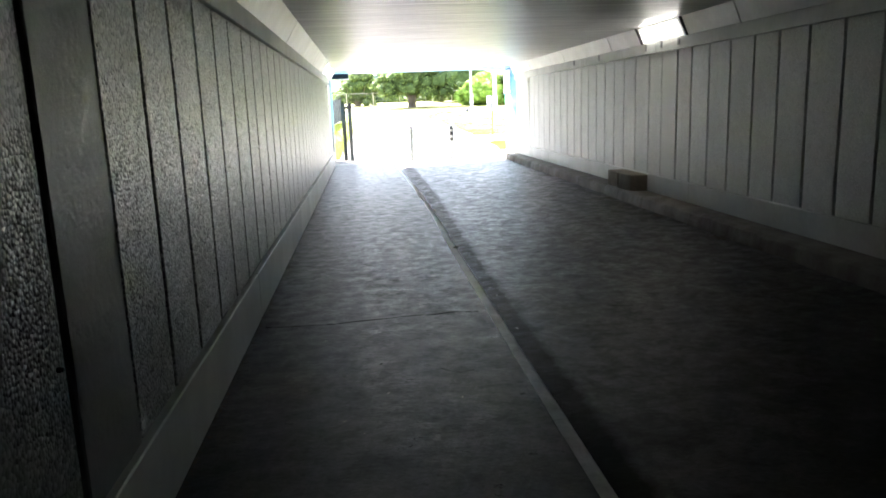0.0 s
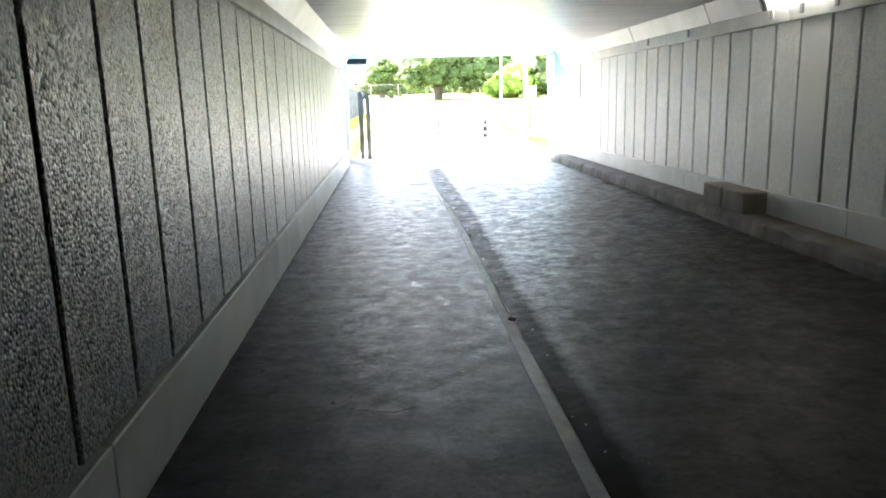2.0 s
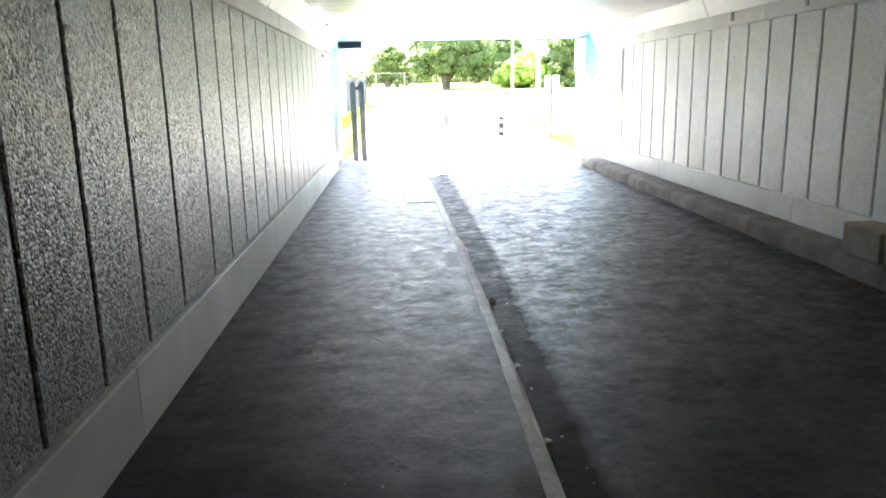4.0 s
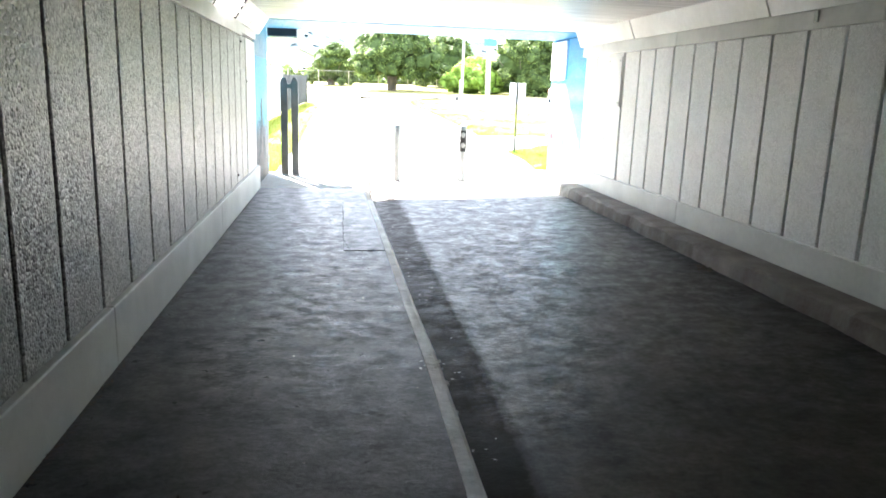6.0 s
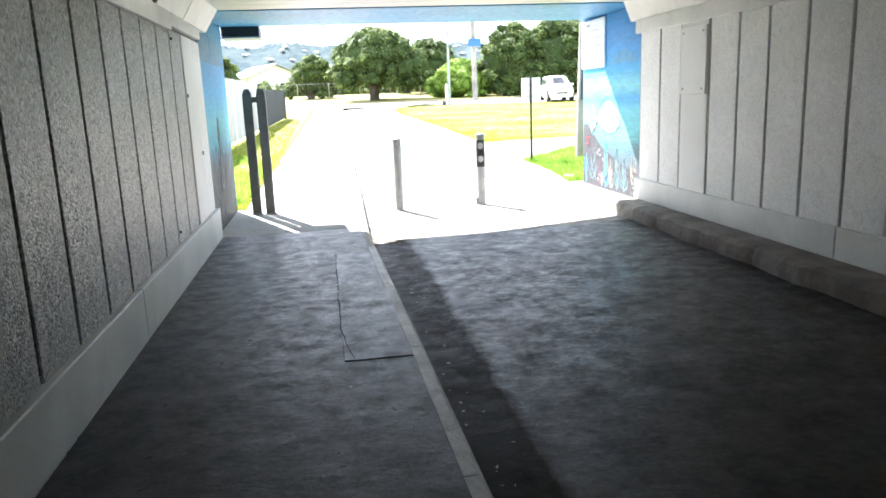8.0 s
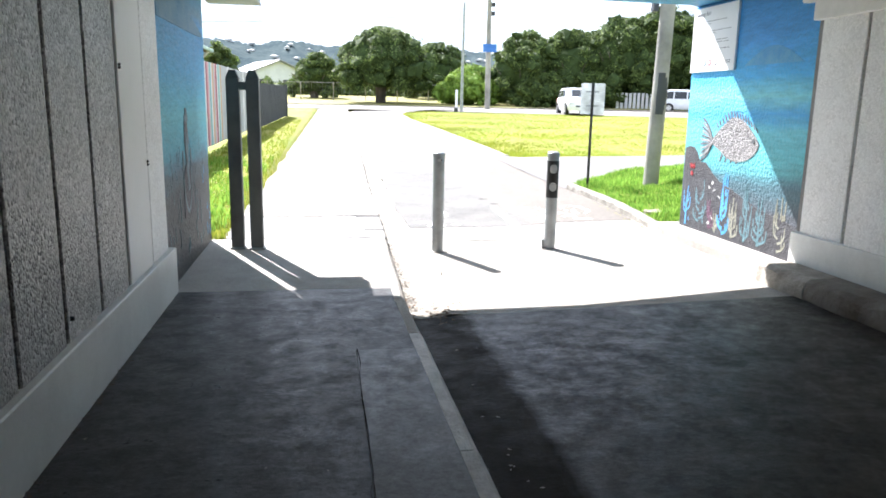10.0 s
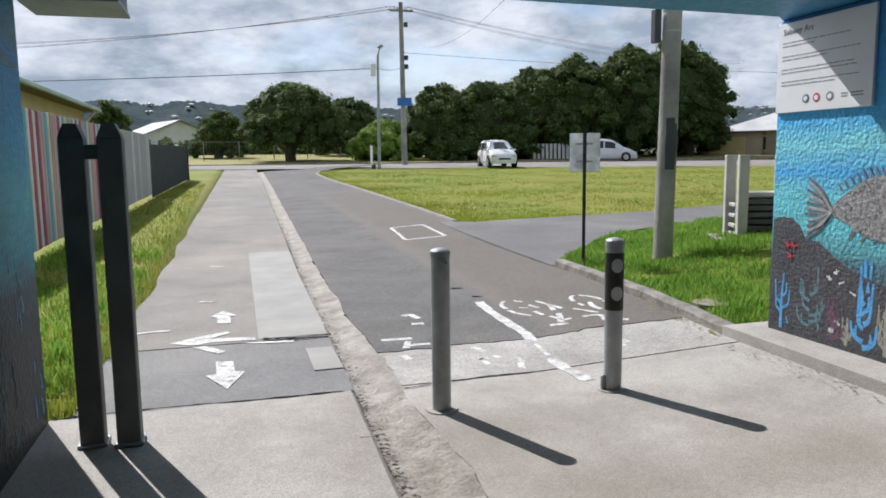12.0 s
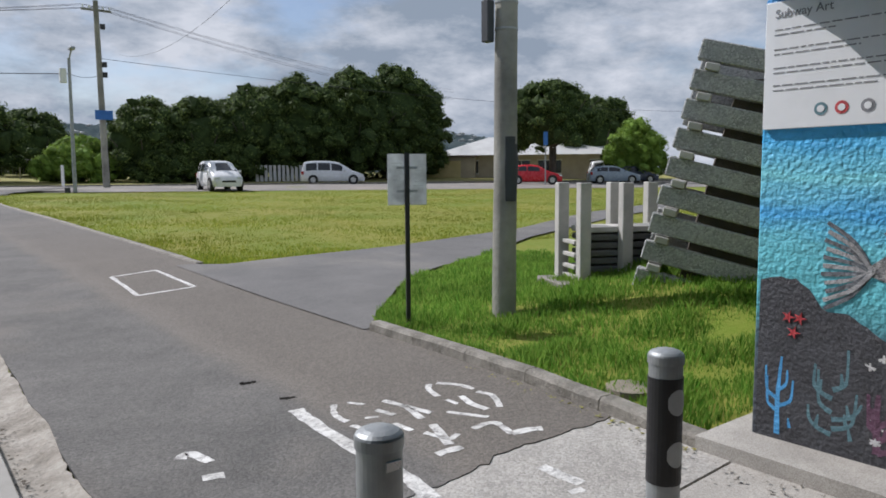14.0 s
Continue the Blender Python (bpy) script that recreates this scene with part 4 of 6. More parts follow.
part("wall_face", boxes((-0.4, 19.425, -0.3, -0.02, 21.42, 2.418), bevel=0.01), M["mural_left"], ml)
mr = thing("wall_mural_right", "rough-cast mouth wall painted with an undersea scene", "painted wall", kind="structure")
part("wall_face", boxes((5.055, 19.575, -0.2, 5.4, 21.785, 2.418), bevel=0.01), M["mural_right"], mr)


def flat_curve(name, pts, w, x, material, parent, taper=0.4, side=-1, h=0.003):
    """A painted stroke on a wall x = const along pts (y, z), 4 mm proud."""
    bm = bmesh.new()
    h *= 0.7 + 0.9 * random.random()
    prev = None
    n = len(pts)
    for i, (y, z) in enumerate(pts):
        a, b = pts[max(0, i - 1)], pts[min(n - 1, i + 1)]
        d = Vector((b[0] - a[0], b[1] - a[1]))
        d = d.normalized() if d.length else Vector((0, 1))
        ww = w * (1 - (1 - taper) * i / max(1, n - 1)) * (0.85 + 0.3 * random.random()) / 2
        q = [bm.verts.new((x + dx, y + s * -d.y * ww, z + s * d.x * ww)) for s, dx in ((-1, 0), (-1, h * side), (1, h * side), (1, 0))]
        if prev:
            for k in range(3):
                bm.faces.new((prev[k], q[k], q[k + 1], prev[k + 1]))
        else:
            bm.faces.new(q)
        prev = q
    bm.faces.new(prev[::-1])
    bmesh.ops.recalc_face_normals(bm, faces=bm.faces[:])
    return part(name, bm, material, parent)


def smooth_line(pts, n=8):
    out = []
    for i in range(len(pts) - 1):
        p0, p1, p2, p3 = pts[max(0, i - 1)], pts[i], pts[i + 1], pts[min(len(pts) - 1, i + 2)]
        for k in range(n):
            t = k / n
            out.append(tuple(0.5 * (2 * b + (c - a) * t + (2 * a - 5 * b + 4 * c - d) * t * t + (3 * b - a - 3 * c + d) * t ** 3) for a, b, c, d in zip(p0, p1, p2, p3)))
    return out + [pts[-1]]


def coral(y, z, h, spread_w, arms, material, w=0.035):
    w *= 1.05
    flat_curve("coral_stem", smooth_line([(y, z), (y + 0.03 * (random.random() - 0.5), z + h * 0.5), (y + 0.04 * (random.random() - 0.5), z + h)], 5), w, 5.055, material, mr)
    for i in range(arms):
        s = 1 if i % 2 else -1
        z0 = z + h * (0.04 + 0.6 * i / arms)
        reach = spread_w * (1 - 0.55 * i / arms) * (0.65 + 0.6 * random.random())
        z0 += 0.05 * h * (random.random() - 0.5)
        top = z0 + h * (0.2 + 0.26 * random.random())
        flat_curve("coral_arm", smooth_line([(y, z0), (y + s * reach * 0.6, z0 + 0.02), (y + s * reach, z0 + h * 0.12), (y + s * reach * (0.95 + 0.25 * random.random()), top)], 5), w * 0.75, 5.055, material, mr)
        flat_curve("coral_twig", [(y + s * reach * 0.7, z0 + 0.03), (y + s * reach * 0.6, z0 + 0.03 + h * 0.12)], w * 0.6, 5.055, material, mr)


def build_mural():
    rock = smooth_line([(21.76, 0.93), (21.62, 0.95), (21.5, 0.9), (21.42, 0.8), (21.3, 0.79), (21.15, 0.7), (20.97, 0.62), (20.76, 0.57), (20.5, 0.5), (20.1, 0.42), (19.62, 0.36)], 5)
    rock = [(y, z + 0.018 * noise.noise((y * 22, 0, 0))) for y, z in rock]
    part("painted_rocks", prism(rock + [(19.62, 0.03), (21.76, 0.03)], -0.003, "x", 5.055), M["rock"], mr, "painted dark reef rocks")
    # fish: y runs towards the tunnel as it falls
    body = smooth_line([(21.22, 1.04), (21.05, 1.17), (20.86, 1.27), (20.66, 1.24), (20.47, 1.12), (20.38, 1.02), (20.5, 0.9), (20.7, 0.85), (20.9, 0.87), (21.08, 0.95), (21.22, 1.0)], 5)
    part("fish_body", prism(body, -0.006, "x", 5.055), M["fish"], mr, "painted grey scaly fish body")
    for k in range(11):
        f = k / 10
        tip = (21.43 - 0.05 * abs(f - 0.5) + 0.02 * random.random(), 1.25 - 0.44 * f)
        flat_curve("tail_ray", smooth_line([(21.2, 1.02), (21.29, 1.02 + (tip[1] - 1.02) * 0.6), tip], 5), 0.021, 5.055, M["fin_pale"] if k % 2 else M["fin"], mr, 1.0, -1, 0.005 + 0.001 * (k % 2))
    for k in range(15):
        y = 21.12 - 0.05 * k
        z = 1.1 + 0.16 * math.sin((k + 2.5) / 18 * math.pi)
        lift = 0.035 + 0.05 * math.sin((k + 1) / 16 * math.pi) * (0.7 + 0.5 * random.random())
        flat_curve("fin_ray", smooth_line([(y, z), (y + 0.02, z + lift * 0.6), (y + 0.035, z + lift)], 4), 0.024, 5.055, M["fin"], mr, 0.35)
    for k in range(4):
        y = 21.0 - 0.1 * k
        flat_curve("belly_fin", [(y, 0.9), (y + 0.04, 0.83)], 0.04, 5.055, M["fin"], mr)
    eye_pts = [(20.47 + 0.025 * math.cos(a * 0.7), 1.06 + 0.025 * math.sin(a * 0.7)) for a in range(9)]
    part("fish_eye", prism(eye_pts, -0.012, "x", 5.055), M["fin"], mr)
    coral(21.64, 0.09, 0.43, 0.1, 7, M["coral_blue"], 0.03)
    coral(21.36, 0.1, 0.5, 0.15, 9, M["coral_teal"], 0.035)
    coral(20.88, 0.1, 0.62, 0.09, 9, M["coral_blue"], 0.05)
    coral(20.7, 0.1, 0.4, 0.08, 8, M["coral_cream"], 0.03)
    coral(20.48, 0.1, 0.55, 0.1, 8, M["coral_teal"], 0.035)
    coral(20.25, 0.1, 0.45, 0.1, 8, M["coral_teal"], 0.035)
    coral(19.95, 0.1, 0.5, 0.1, 8, M["coral_cream"], 0.03)
    coral(21.14, 0.12, 0.3, 0.07, 6, M["coral_plum"], 0.045)
    coral(21.02, 0.1, 0.2, 0.05, 6, M["coral_cream"], 0.03)
    for y, z in ((21.6, 0.74), (21.54, 0.74), (21.57, 0.66)):
        star = [(y + (0.036 if k % 2 else 0.012) * math.cos(k * 0.628), z + (0.036 if k % 2 else 0.012) * math.sin(k * 0.628)) for k in range(10)]
        part("red_star", prism(star, -0.009, "x", 5.055), M["star_red"], mr)
    for y, z in ((21.19, 0.55), (21.13, 0.6), (21.08, 0.53), (21.16, 0.3), (21.1, 0.24), (21.15, 0.18), (20.98, 0.47)):
        for k in range(3):
            a = k * math.pi / 3 + 0.5
            flat_curve("small_fish", [(y - 0.028 * math.cos(a), z - 0.02 * math.sin(a)), (y + 0.028 * math.cos(a), z + 0.02 * math.sin(a))], 0.016, 5.055, M["star_white"], mr, 0.5)
    part("painted_island", prism(smooth_line([(20.75, 1.76), (20.6, 1.84), (20.45, 1.9), (20.25, 1.92), (20.05, 1.86), (19.85, 1.76)], 5), -0.004, "x", 5.055), M["island"], mr)
    # left wall: plain painted shapes
    for pts, w in (([(20.35, 0.62), (20.32, 0.95), (20.34, 1.28)], 0.09), ([(20.48, 0.95), (20.45, 0.6), (20.3, 0.45), (20.16, 0.62), (20.14, 0.95)], 0.035), ([(20.42, 1.02), (20.22, 1.02)], 0.05), ([(20.4, 1.2), (20.26, 1.2)], 0.05)):
        flat_curve("painted_shape", smooth_line(pts, 6), w, -0.02, M["figure"], ml, 0.9, 1, 0.004)
    oval = lambda cy, cz, ry, rzz: [(cy + ry * math.cos(k * 0.349), cz + rzz * math.sin(k * 0.349)) for k in range(18)]
    part("painted_shape", prism(smooth_line([(20.5, 0.42), (20.47, 0.68), (20.38, 0.82), (20.24, 0.82), (20.15, 0.68), (20.12, 0.42)], 5), 0.003, "x", -0.02), M["rock"], ml)
    part("painted_shape", prism(oval(20.31, 1.04, 0.075, 0.2), 0.005, "x", -0.02), M["fin"], ml)
    part("painted_shape", prism(oval(20.31, 0.98, 0.045, 0.12), 0.008, "x", -0.02), M["figure"], ml)
    for k in range(46):
        y, z = 19.5 + 1.85 * random.random(), 0.08 + 0.85 * random.random() ** 1.3
        edge = y > 21.0
        flat_curve("painted_dab", smooth_line([(y, z), (y + 0.01, z + 0.03), (y - 0.008, z + 0.05 + 0.08 * random.random())], 3), 0.012 + 0.014 * random.random(), -0.02, random.choice((M["coral_blue"], M["island"]) if edge else (M["figure"], M["coral_teal"], M["coral_teal"])), ml, 0.4, 1, 0.0015)
    for k in range(7):
        y, z = 19.6 + 1.7 * random.random(), 0.15 + 0.75 * random.random() ** 1.6
        flat_curve("painted_weed", smooth_line([(y, z), (y + 0.02, z + 0.06), (y - 0.01, z + 0.13 + 0.08 * random.random())], 4), 0.013, -0.02, random.choice((M["figure"], M["coral_teal"], M["figure"])), ml, 0.5, 1, 0.002)
    part("painted_cliff", prism(smooth_line([(19.45, 2.02), (19.7, 2.33), (19.95, 2.25), (20.3, 2.2), (20.7, 2.06), (21.2, 1.95), (21.2, 1.9), (19.45, 1.9)], 4), 0.004, "x", -0.02), M["island_left"], ml)


build_mural()


def build_board():
    b = thing("notice_board", "white printed notice board screwed to the painted wall", "notice board")
    X = 5.03
    part("board", boxes((X, 20.9, 1.73, 5.053, 21.77, 2.385), bevel=0.003), M["sheet_white"], b)
    rows = [(2.24, 0.62), (2.215, 0.3), (2.14, 0.7), (2.115, 0.42), (2.045, 0.66), (2.02, 0.68), (1.955, 0.7), (1.93, 0.5)]
    for z, w in rows:
        y = 21.72
        while y > 21.72 - w:
            ln = min(0.02 + 0.05 * random.random(), y - (21.72 - w) + 0.005)
            part("text_bar", boxes((X - 0.002, y - ln, z - 0.003, X + 0.001, y, z + 0.003)), M["ink"], b)
            y -= ln + 0.012
    cu = bpy.data.curves.new("heading", "FONT")
    cu.body, cu.size, cu.extrude = "Subway Art", 0.062, 0.001
    cu.materials.append(M["ink"])
    t = new("heading", cu)
    t.parent = b
    t.matrix_local = Matrix.Translation((X - 0.002, 21.72, 2.3)) @ Matrix(((0, 0, -1, 0), (-1, 0, 0, 0), (0, 1, 0, 0), (0, 0, 0, 1)))
    for y, m in ((21.47, M["coral_teal"]), (21.37, M["star_red"]), (21.25, M["ink"])):
        part("emblem", prism([(y + 0.033 * math.cos(a * 0.524), 1.82 + 0.033 * math.sin(a * 0.524)) for a in range(12)], -0.002, "x", X), m, b)
        part("emblem_centre", prism([(y + 0.018 * math.cos(a * 0.524), 1.82 + 0.018 * math.sin(a * 0.524)) for a in range(12)], -0.004, "x", X), M["sheet_white"], b)
    for y, w in ((21.15, 0.05), (21.07, 0.1)):
        for z in (1.81, 1.83):
            part("text_bar", boxes((X - 0.002, y - w, z - 0.004, X + 0.001, y, z + 0.004)), M["ink"], b)


build_board()

# hanging fitting at the corner of the mouth
hb = thing("mouth_light_box", "dark metal light housing hung below the beam", "light fitting")
part("housing", boxes((-0.02, 21.44, 2.3, 0.47, 21.9, 2.44), bevel=0.01), M["dark_metal"], hb)
part("base_plate", boxes((-0.03, 21.43, 2.275, 0.48, 21.92, 2.298), bevel=0.004), M["galv"], hb, "grey metal base plate")
part("bracket", boxes((0.0, 21.5, 2.44, 0.3, 21.85, 2.52)), M["sign_blue"], hb, "blue painted bracket")


# ---- bollards and posts ----
def bollard(loc, sleeve):
    b = thing("bollard", "grey galvanised steel bollard with a domed cap" if not sleeve else "grey steel bollard with black sleeve and round reflectors", "bollard", loc, 0, "bollards at the underpass mouth")
    bm = cyl(bmesh.new(), (0, 0, -0.1), (0, 0, 0.955), 0.057, n=28)
    part("tube", bm, M["galv"], b)
    cap = bmesh.new()
    bmesh.ops.create_uvsphere(cap, u_segments=28, v_segments=10, radius=0.061)
    for v in cap.verts:
        v.co.z = 0.97 + max(0, v.co.z) * 0.42
    part("cap", cap, M["galv"], b, "domed cap")
    part("collar", cyl(bmesh.new(), (0, 0, 0.945), (0, 0, 0.972), 0.061, n=28), M["galv"], b)
    part("footing", cyl(bmesh.new(), (0, 0, -0.03), (0, 0, 0.006), 0.11, 0.1, 14), M["apron"], b)
    if sleeve:
        part("sleeve", cyl(bmesh.new(), (0, 0, 0.53), (0, 0, 0.9), 0.0595, n=28, caps=False), M["black"], b, "black plastic sleeve")
        for z in (0.64, 0.82):
            for ang in (-100,):
                bm = bmesh.new()
                rows = []
                for i in range(-4, 5):
                    th = radians(ang + i * 9)
                    hh = 0.045 * math.sqrt(max(0.02, 1 - (i / 4.3) ** 2))
                    rows.append((bm.verts.new((0.0612 * math.cos(th), 0.0612 * math.sin(th), z - hh)), bm.verts.new((0.0612 * math.cos(th), 0.0612 * math.sin(th), z + hh))))
                for r0, r1 in zip(rows, rows[1:]):
                    bm.faces.new((r0[0], r1[0], r1[1], r0[1]))
                part("reflector", bm, M["reflector"], b, "round grey reflector")
        part("lock_tab", boxes((-0.085, -0.012, 0.0, -0.05, 0.012, 0.1), bevel=0.006), M["galv"], b)
    else:
        part("label_plate", boxes((-0.02, -0.0605, 0.9, 0.025, -0.0555, 0.925), bevel=0.002), M["rim"], b)
    return b


bollard((2.185, 21.2, -0.098), False)
bollard((3.345, 21.19, -0.085), True)

pf = thing("timber_post_pair", "pair of dark timber posts joined by a short rail", "posts", (0.37, 20.98, 0))
for dx, dy in ((-0.088, 0.015), (0.088, -0.02)):
    w = 0.057
    bm = boxes((dx - w, dy - 0.05, -0.2, dx + w, dy + 0.05, 1.54), bevel=0.005)
    part("post", bm, M["post_dark"], pf)
    part("post_top", prism([(dx - w, 1.54), (dx + w, 1.54), (dx + 0.028, 1.61), (dx - 0.028, 1.61)], 0.1, "y", dy - 0.05), M["post_dark"], pf)
    part("base_shoe", boxes((dx - 0.07, dy - 0.065, 0.0, dx + 0.07, dy + 0.065, 0.02), bevel=0.004), M["galv"], pf)
part("rail", boxes((-0.035, -0.03, 1.44, 0.04, 0.03, 1.51)), M["post_dark"], pf)


# ---- block pair on the ledge, litter ----
blk = thing("concrete_block", "rough brown-grey concrete block lying on the ledge", "block", (4.77, 10.45, 0.127), 1, "blocks on the ledge")
part("block", boxes((-0.14, -0.24, 0, 0.13, 0.24, 0.235), bevel=0.012), mat("dirty_block", (0.3, 0.26, 0.2), (0.16, 0.14, 0.11), 0.85, 4, 30, 0.6), blk)
copy_thing(blk, pose(4.768, 10.955, 0.127, 0, 0, -1.5))

CRACKS = [([(0.1, 4.93), (0.5, 4.9), (0.9, 4.96), (1.39, 5.0), (1.58, 4.98)], 0.01, 0.0), ([(1.3, 15.15), (1.245, 15.6), (1.235, 16.5), (1.25, 18.04)], 0.003, 0.002), ([(1.25, 15.125), (1.59, 15.12)], 0.005, 0.002), ([(0.75, 6.12), (0.95, 6.05), (1.05, 6.1)], 0.004, 0.0), ([(1.2, 3.9), (1.3, 3.82), (1.38, 3.85)], 0.004, 0.0), ([(2.6, 5.2), (3.0, 5.15), (3.5, 5.22)], 0.005, -0.085)]


def crack(name, pts, w, z, material, label):
    bm = bmesh.new()
    line_pts = smooth_line(pts, 10)
    prev = None
    for i, (x, y) in enumerate(line_pts):
        a, b = line_pts[max(0, i - 1)], line_pts[min(len(line_pts) - 1, i + 1)]
        d = Vector((b[0] - a[0], b[1] - a[1])).normalized()
        ww = w * (0.4 + 1.2 * random.random()) / 2
        j = 0.015 * noise.noise((x * 6, y * 6, 2))
        q = [bm.verts.new((x - d.y * (ww + j), y + d.x * (ww + j), z + 0.004)), bm.verts.new((x + d.y * (ww - j), y - d.x * (ww - j), z + 0.004))]
        if prev:
            bm.faces.new((prev[0], prev[1], q[1], q[0]))
        prev = q
    return tagged(bm_obj(name, bm, material), label, "crack", kind="structure")


for pts, w, z in CRACKS:
    crack("floor_crack", pts, w * 1.5, z, M["crack"], "dark jagged crack in the walkway concrete")
crack("floor_joint", [(0.0, 21.45), (0.6, 21.46), (1.1, 21.44), (1.62, 21.43)], 0.02, -0.001, M["crack"], "dark uneven joint across the walkway")
crack("floor_joint", [(2.05, 21.66), (2.7, 21.74), (3.3, 21.73), (4.7, 21.76)], 0.012, -0.098, M["crack"], "thin joint across the concrete apron")
crack("floor_joint", [(1.2, 22.93), (1.45, 22.88), (1.74, 22.9)], 0.035, 0.006, M["crack"], "broken dark joint below the pale slab")
crack("gutter_crack", [(1.665, 20.4), (1.69, 21.4), (1.73, 22.9), (1.74, 24.5)], 0.009, -0.07, M["crack"], "dark gap between kerb and gutter")


for hx, hy in ((3.46, 24.97), (3.52, 24.41)):
    crack("road_pothole", [(hx - 0.05, hy + 0.02), (hx, hy), (hx + 0.07, hy - 0.01)], 0.05, -0.072, M["crack"], "small dark pothole in the driveway asphalt")


# leaves and grit
def litter(name, label, spots, material, size):
    vs, fs = [], []
    for x, y, z in spots:
        a = random.random() * 6.28
        s = size * (0.5 + random.random())
        k = len(vs)
        for i in range(4):
            vs.append((x + s * math.cos(a + i * 1.57) * (1 if i % 2 else 0.5), y + s * math.sin(a + i * 1.57) * (1 if i % 2 else 0.5), z + 0.004 + 0.5 * s * random.random()))
        fs.append((k, k + 1, k + 2, k + 3))
        fs.append((k + 3, k + 2, k + 1, k))
    return tagged(raw_obj(name, vs, fs, material), label, "litter", kind="stuff")


litter("dead_leaves", "dry brown leaves and dirt against the kerb", [(1.86 + random.gauss(0, 0.09), 19.05 + random.gauss(0, 0.13), -0.1) for _ in range(110)], mat("dead_leaf", (0.22, 0.13, 0.06), (0.08, 0.05, 0.03), 0.9, 5, 30, 0.2), 0.014)
litter("grit", "pale grit and leaf crumbs along the plinth", [(4.6 + random.gauss(0, 0.07) - 0.0 * i, 21.2 + random.gauss(0, 0.6), -0.02) for i in range(160)], M["kerb"], 0.012)
litter("gutter_grit", "small stones and crumbs in the gutter", [(1.72 + random.random() * 0.38, 19.3 + random.random() ** 1.4 * 9, -0.112) for _ in range(260)], M["kerb"], 0.009)
litter("gutter_dirt", "dark leaf crumbs and soil packed against the kerb", [(kerb_x(y) + 0.02 + abs(random.gauss(0, 0.045)), y, rise(y) - 0.012) for y in (19.2 + 14 * random.random() ** 1.5 for _ in range(800))], mat("damp_soil", (0.13, 0.1, 0.07), (0.05, 0.04, 0.03), 0.95, 9, 30, 0.2), 0.014)
litter("kerb_grit", "pale crumbs and dry grass along the foot of the kerb", [(road_right(y) - 0.03 - abs(random.gauss(0, 0.04)), y, road_z(4.8, y)) for y in (21.9 + 3.7 * random.random() for _ in range(260))], M["verge_dry"], 0.014)
for yy in (7.2, 8.8, 10.7, 14.5):
    litter("ledge_debris", "dark clump of damp leaves at the foot of the ledge", [(4.5 + random.gauss(0, 0.03), yy + random.gauss(0, 0.07), -0.03) for _ in range(70)], bpy.data.materials["damp_soil"], 0.02)
litter("kerb_debris", "pale crumbs lying on the walkway kerb", [(1.72 + random.gauss(0, 0.03), random.choice((12.24, 10.6)) + random.gauss(0, 0.08), 0.005) for _ in range(50)], M["concrete_post"], 0.013)
litter("wall_dirt", "dark grit gathered along the foot of the skirting", [(0.045 + abs(random.gauss(0, 0.018)), -1 + 20 * random.random(), 0.0) for _ in range(1100)], bpy.data.materials["damp_soil"], 0.01)
litter("tunnel_grit", "small pale crumbs scattered on the floor", [(random.choice((1.85, 4.5)) + random.gauss(0, 0.06), 4 + random.random() * 15, -0.1) for _ in range(160)] + [(0.1 + 1.5 * random.random(), 3 + 16 * random.random(), 0.0) for _ in range(60)], M["kerb"], 0.01)


def clod(x, y, z, r, material, label):
    bm = bmesh.new()
    bmesh.ops.create_icosphere(bm, subdivisions=2, radius=r)
    for v in bm.verts:
        v.co *= 1 + 0.5 * noise.noise(v.co * 30 + Vector((x * 9, y * 7, 0)))
        v.co.z *= 0.55
    bmesh.ops.translate(bm, verts=bm.verts[:], vec=(x, y, z + r * 0.3))
    return tagged(bm_obj("clod", bm, material), label, "debris", "clods along the kerb")


for cx, cy, cr, dark in ((1.72, 7.37, 0.026, 1), (1.8, 8.78, 0.02, 0), (1.81, 9.7, 0.022, 0), (1.8, 10.3, 0.018, 0), (1.83, 10.95, 0.035, 1), (1.78, 11.86, 0.026, 0), (1.79, 12.24, 0.03, 0)):
    clod(cx, cy, 0.0 if cx < 1.75 else -0.125, cr, bpy.data.materials["damp_soil"] if dark else M["concrete_post"], "dark clod of damp leaves on the kerb" if dark else "pale crumb of broken concrete beside the kerb")


# ---- road markings ----
def marking(name, outlines, zf, label):
    root = thing(name, label, "road marking", kind="structure")
    for pts in outlines:
        bm = bmesh.new()
        lo = []
        for x, y in pts:
            lo.append(bm.verts.new((x, y, zf(x, y) + 0.004)))
        bm.faces.new(lo)
        bmesh.ops.triangulate(bm, faces=bm.faces[:])
        part("paint_patch", bm, M["paint"], root)
    return root


def stroke(pts, w, broken=0.0):
    """Outlines of a worn painted stroke, in short pieces."""
    out = []
    p = smooth_line(pts, 6)
    edges = []
    for i, q in enumerate(p):
        a, b = p[max(0, i - 1)], p[min(len(p) - 1, i + 1)]
        n = Vector((a[1] - b[1], b[0] - a[0]))
        n = n.normalized() * w / 2 if n.length > 1e-5 else Vector((w / 2, 0))
        j, k = 1 + 0.45 * noise.noise((q[0] * 23, q[1] * 23, 0)), 1 + 0.45 * noise.noise((q[0] * 23, q[1] * 23, 5))
        edges.append(((q[0] + n.x * j, q[1] + n.y * j), (q[0] - n.x * k, q[1] - n.y * k)))
    for (a, b), (c, d) in zip(edges, edges[1:]):
        out.append([a, b, d, c])
    return out


wz = lambda x, y: walk_z(x, y) + 0.001 if y > 22.9 else -0.005
rz = lambda x, y: road_z(x, y) + (0.0 if y < 22.59 else 0.004)


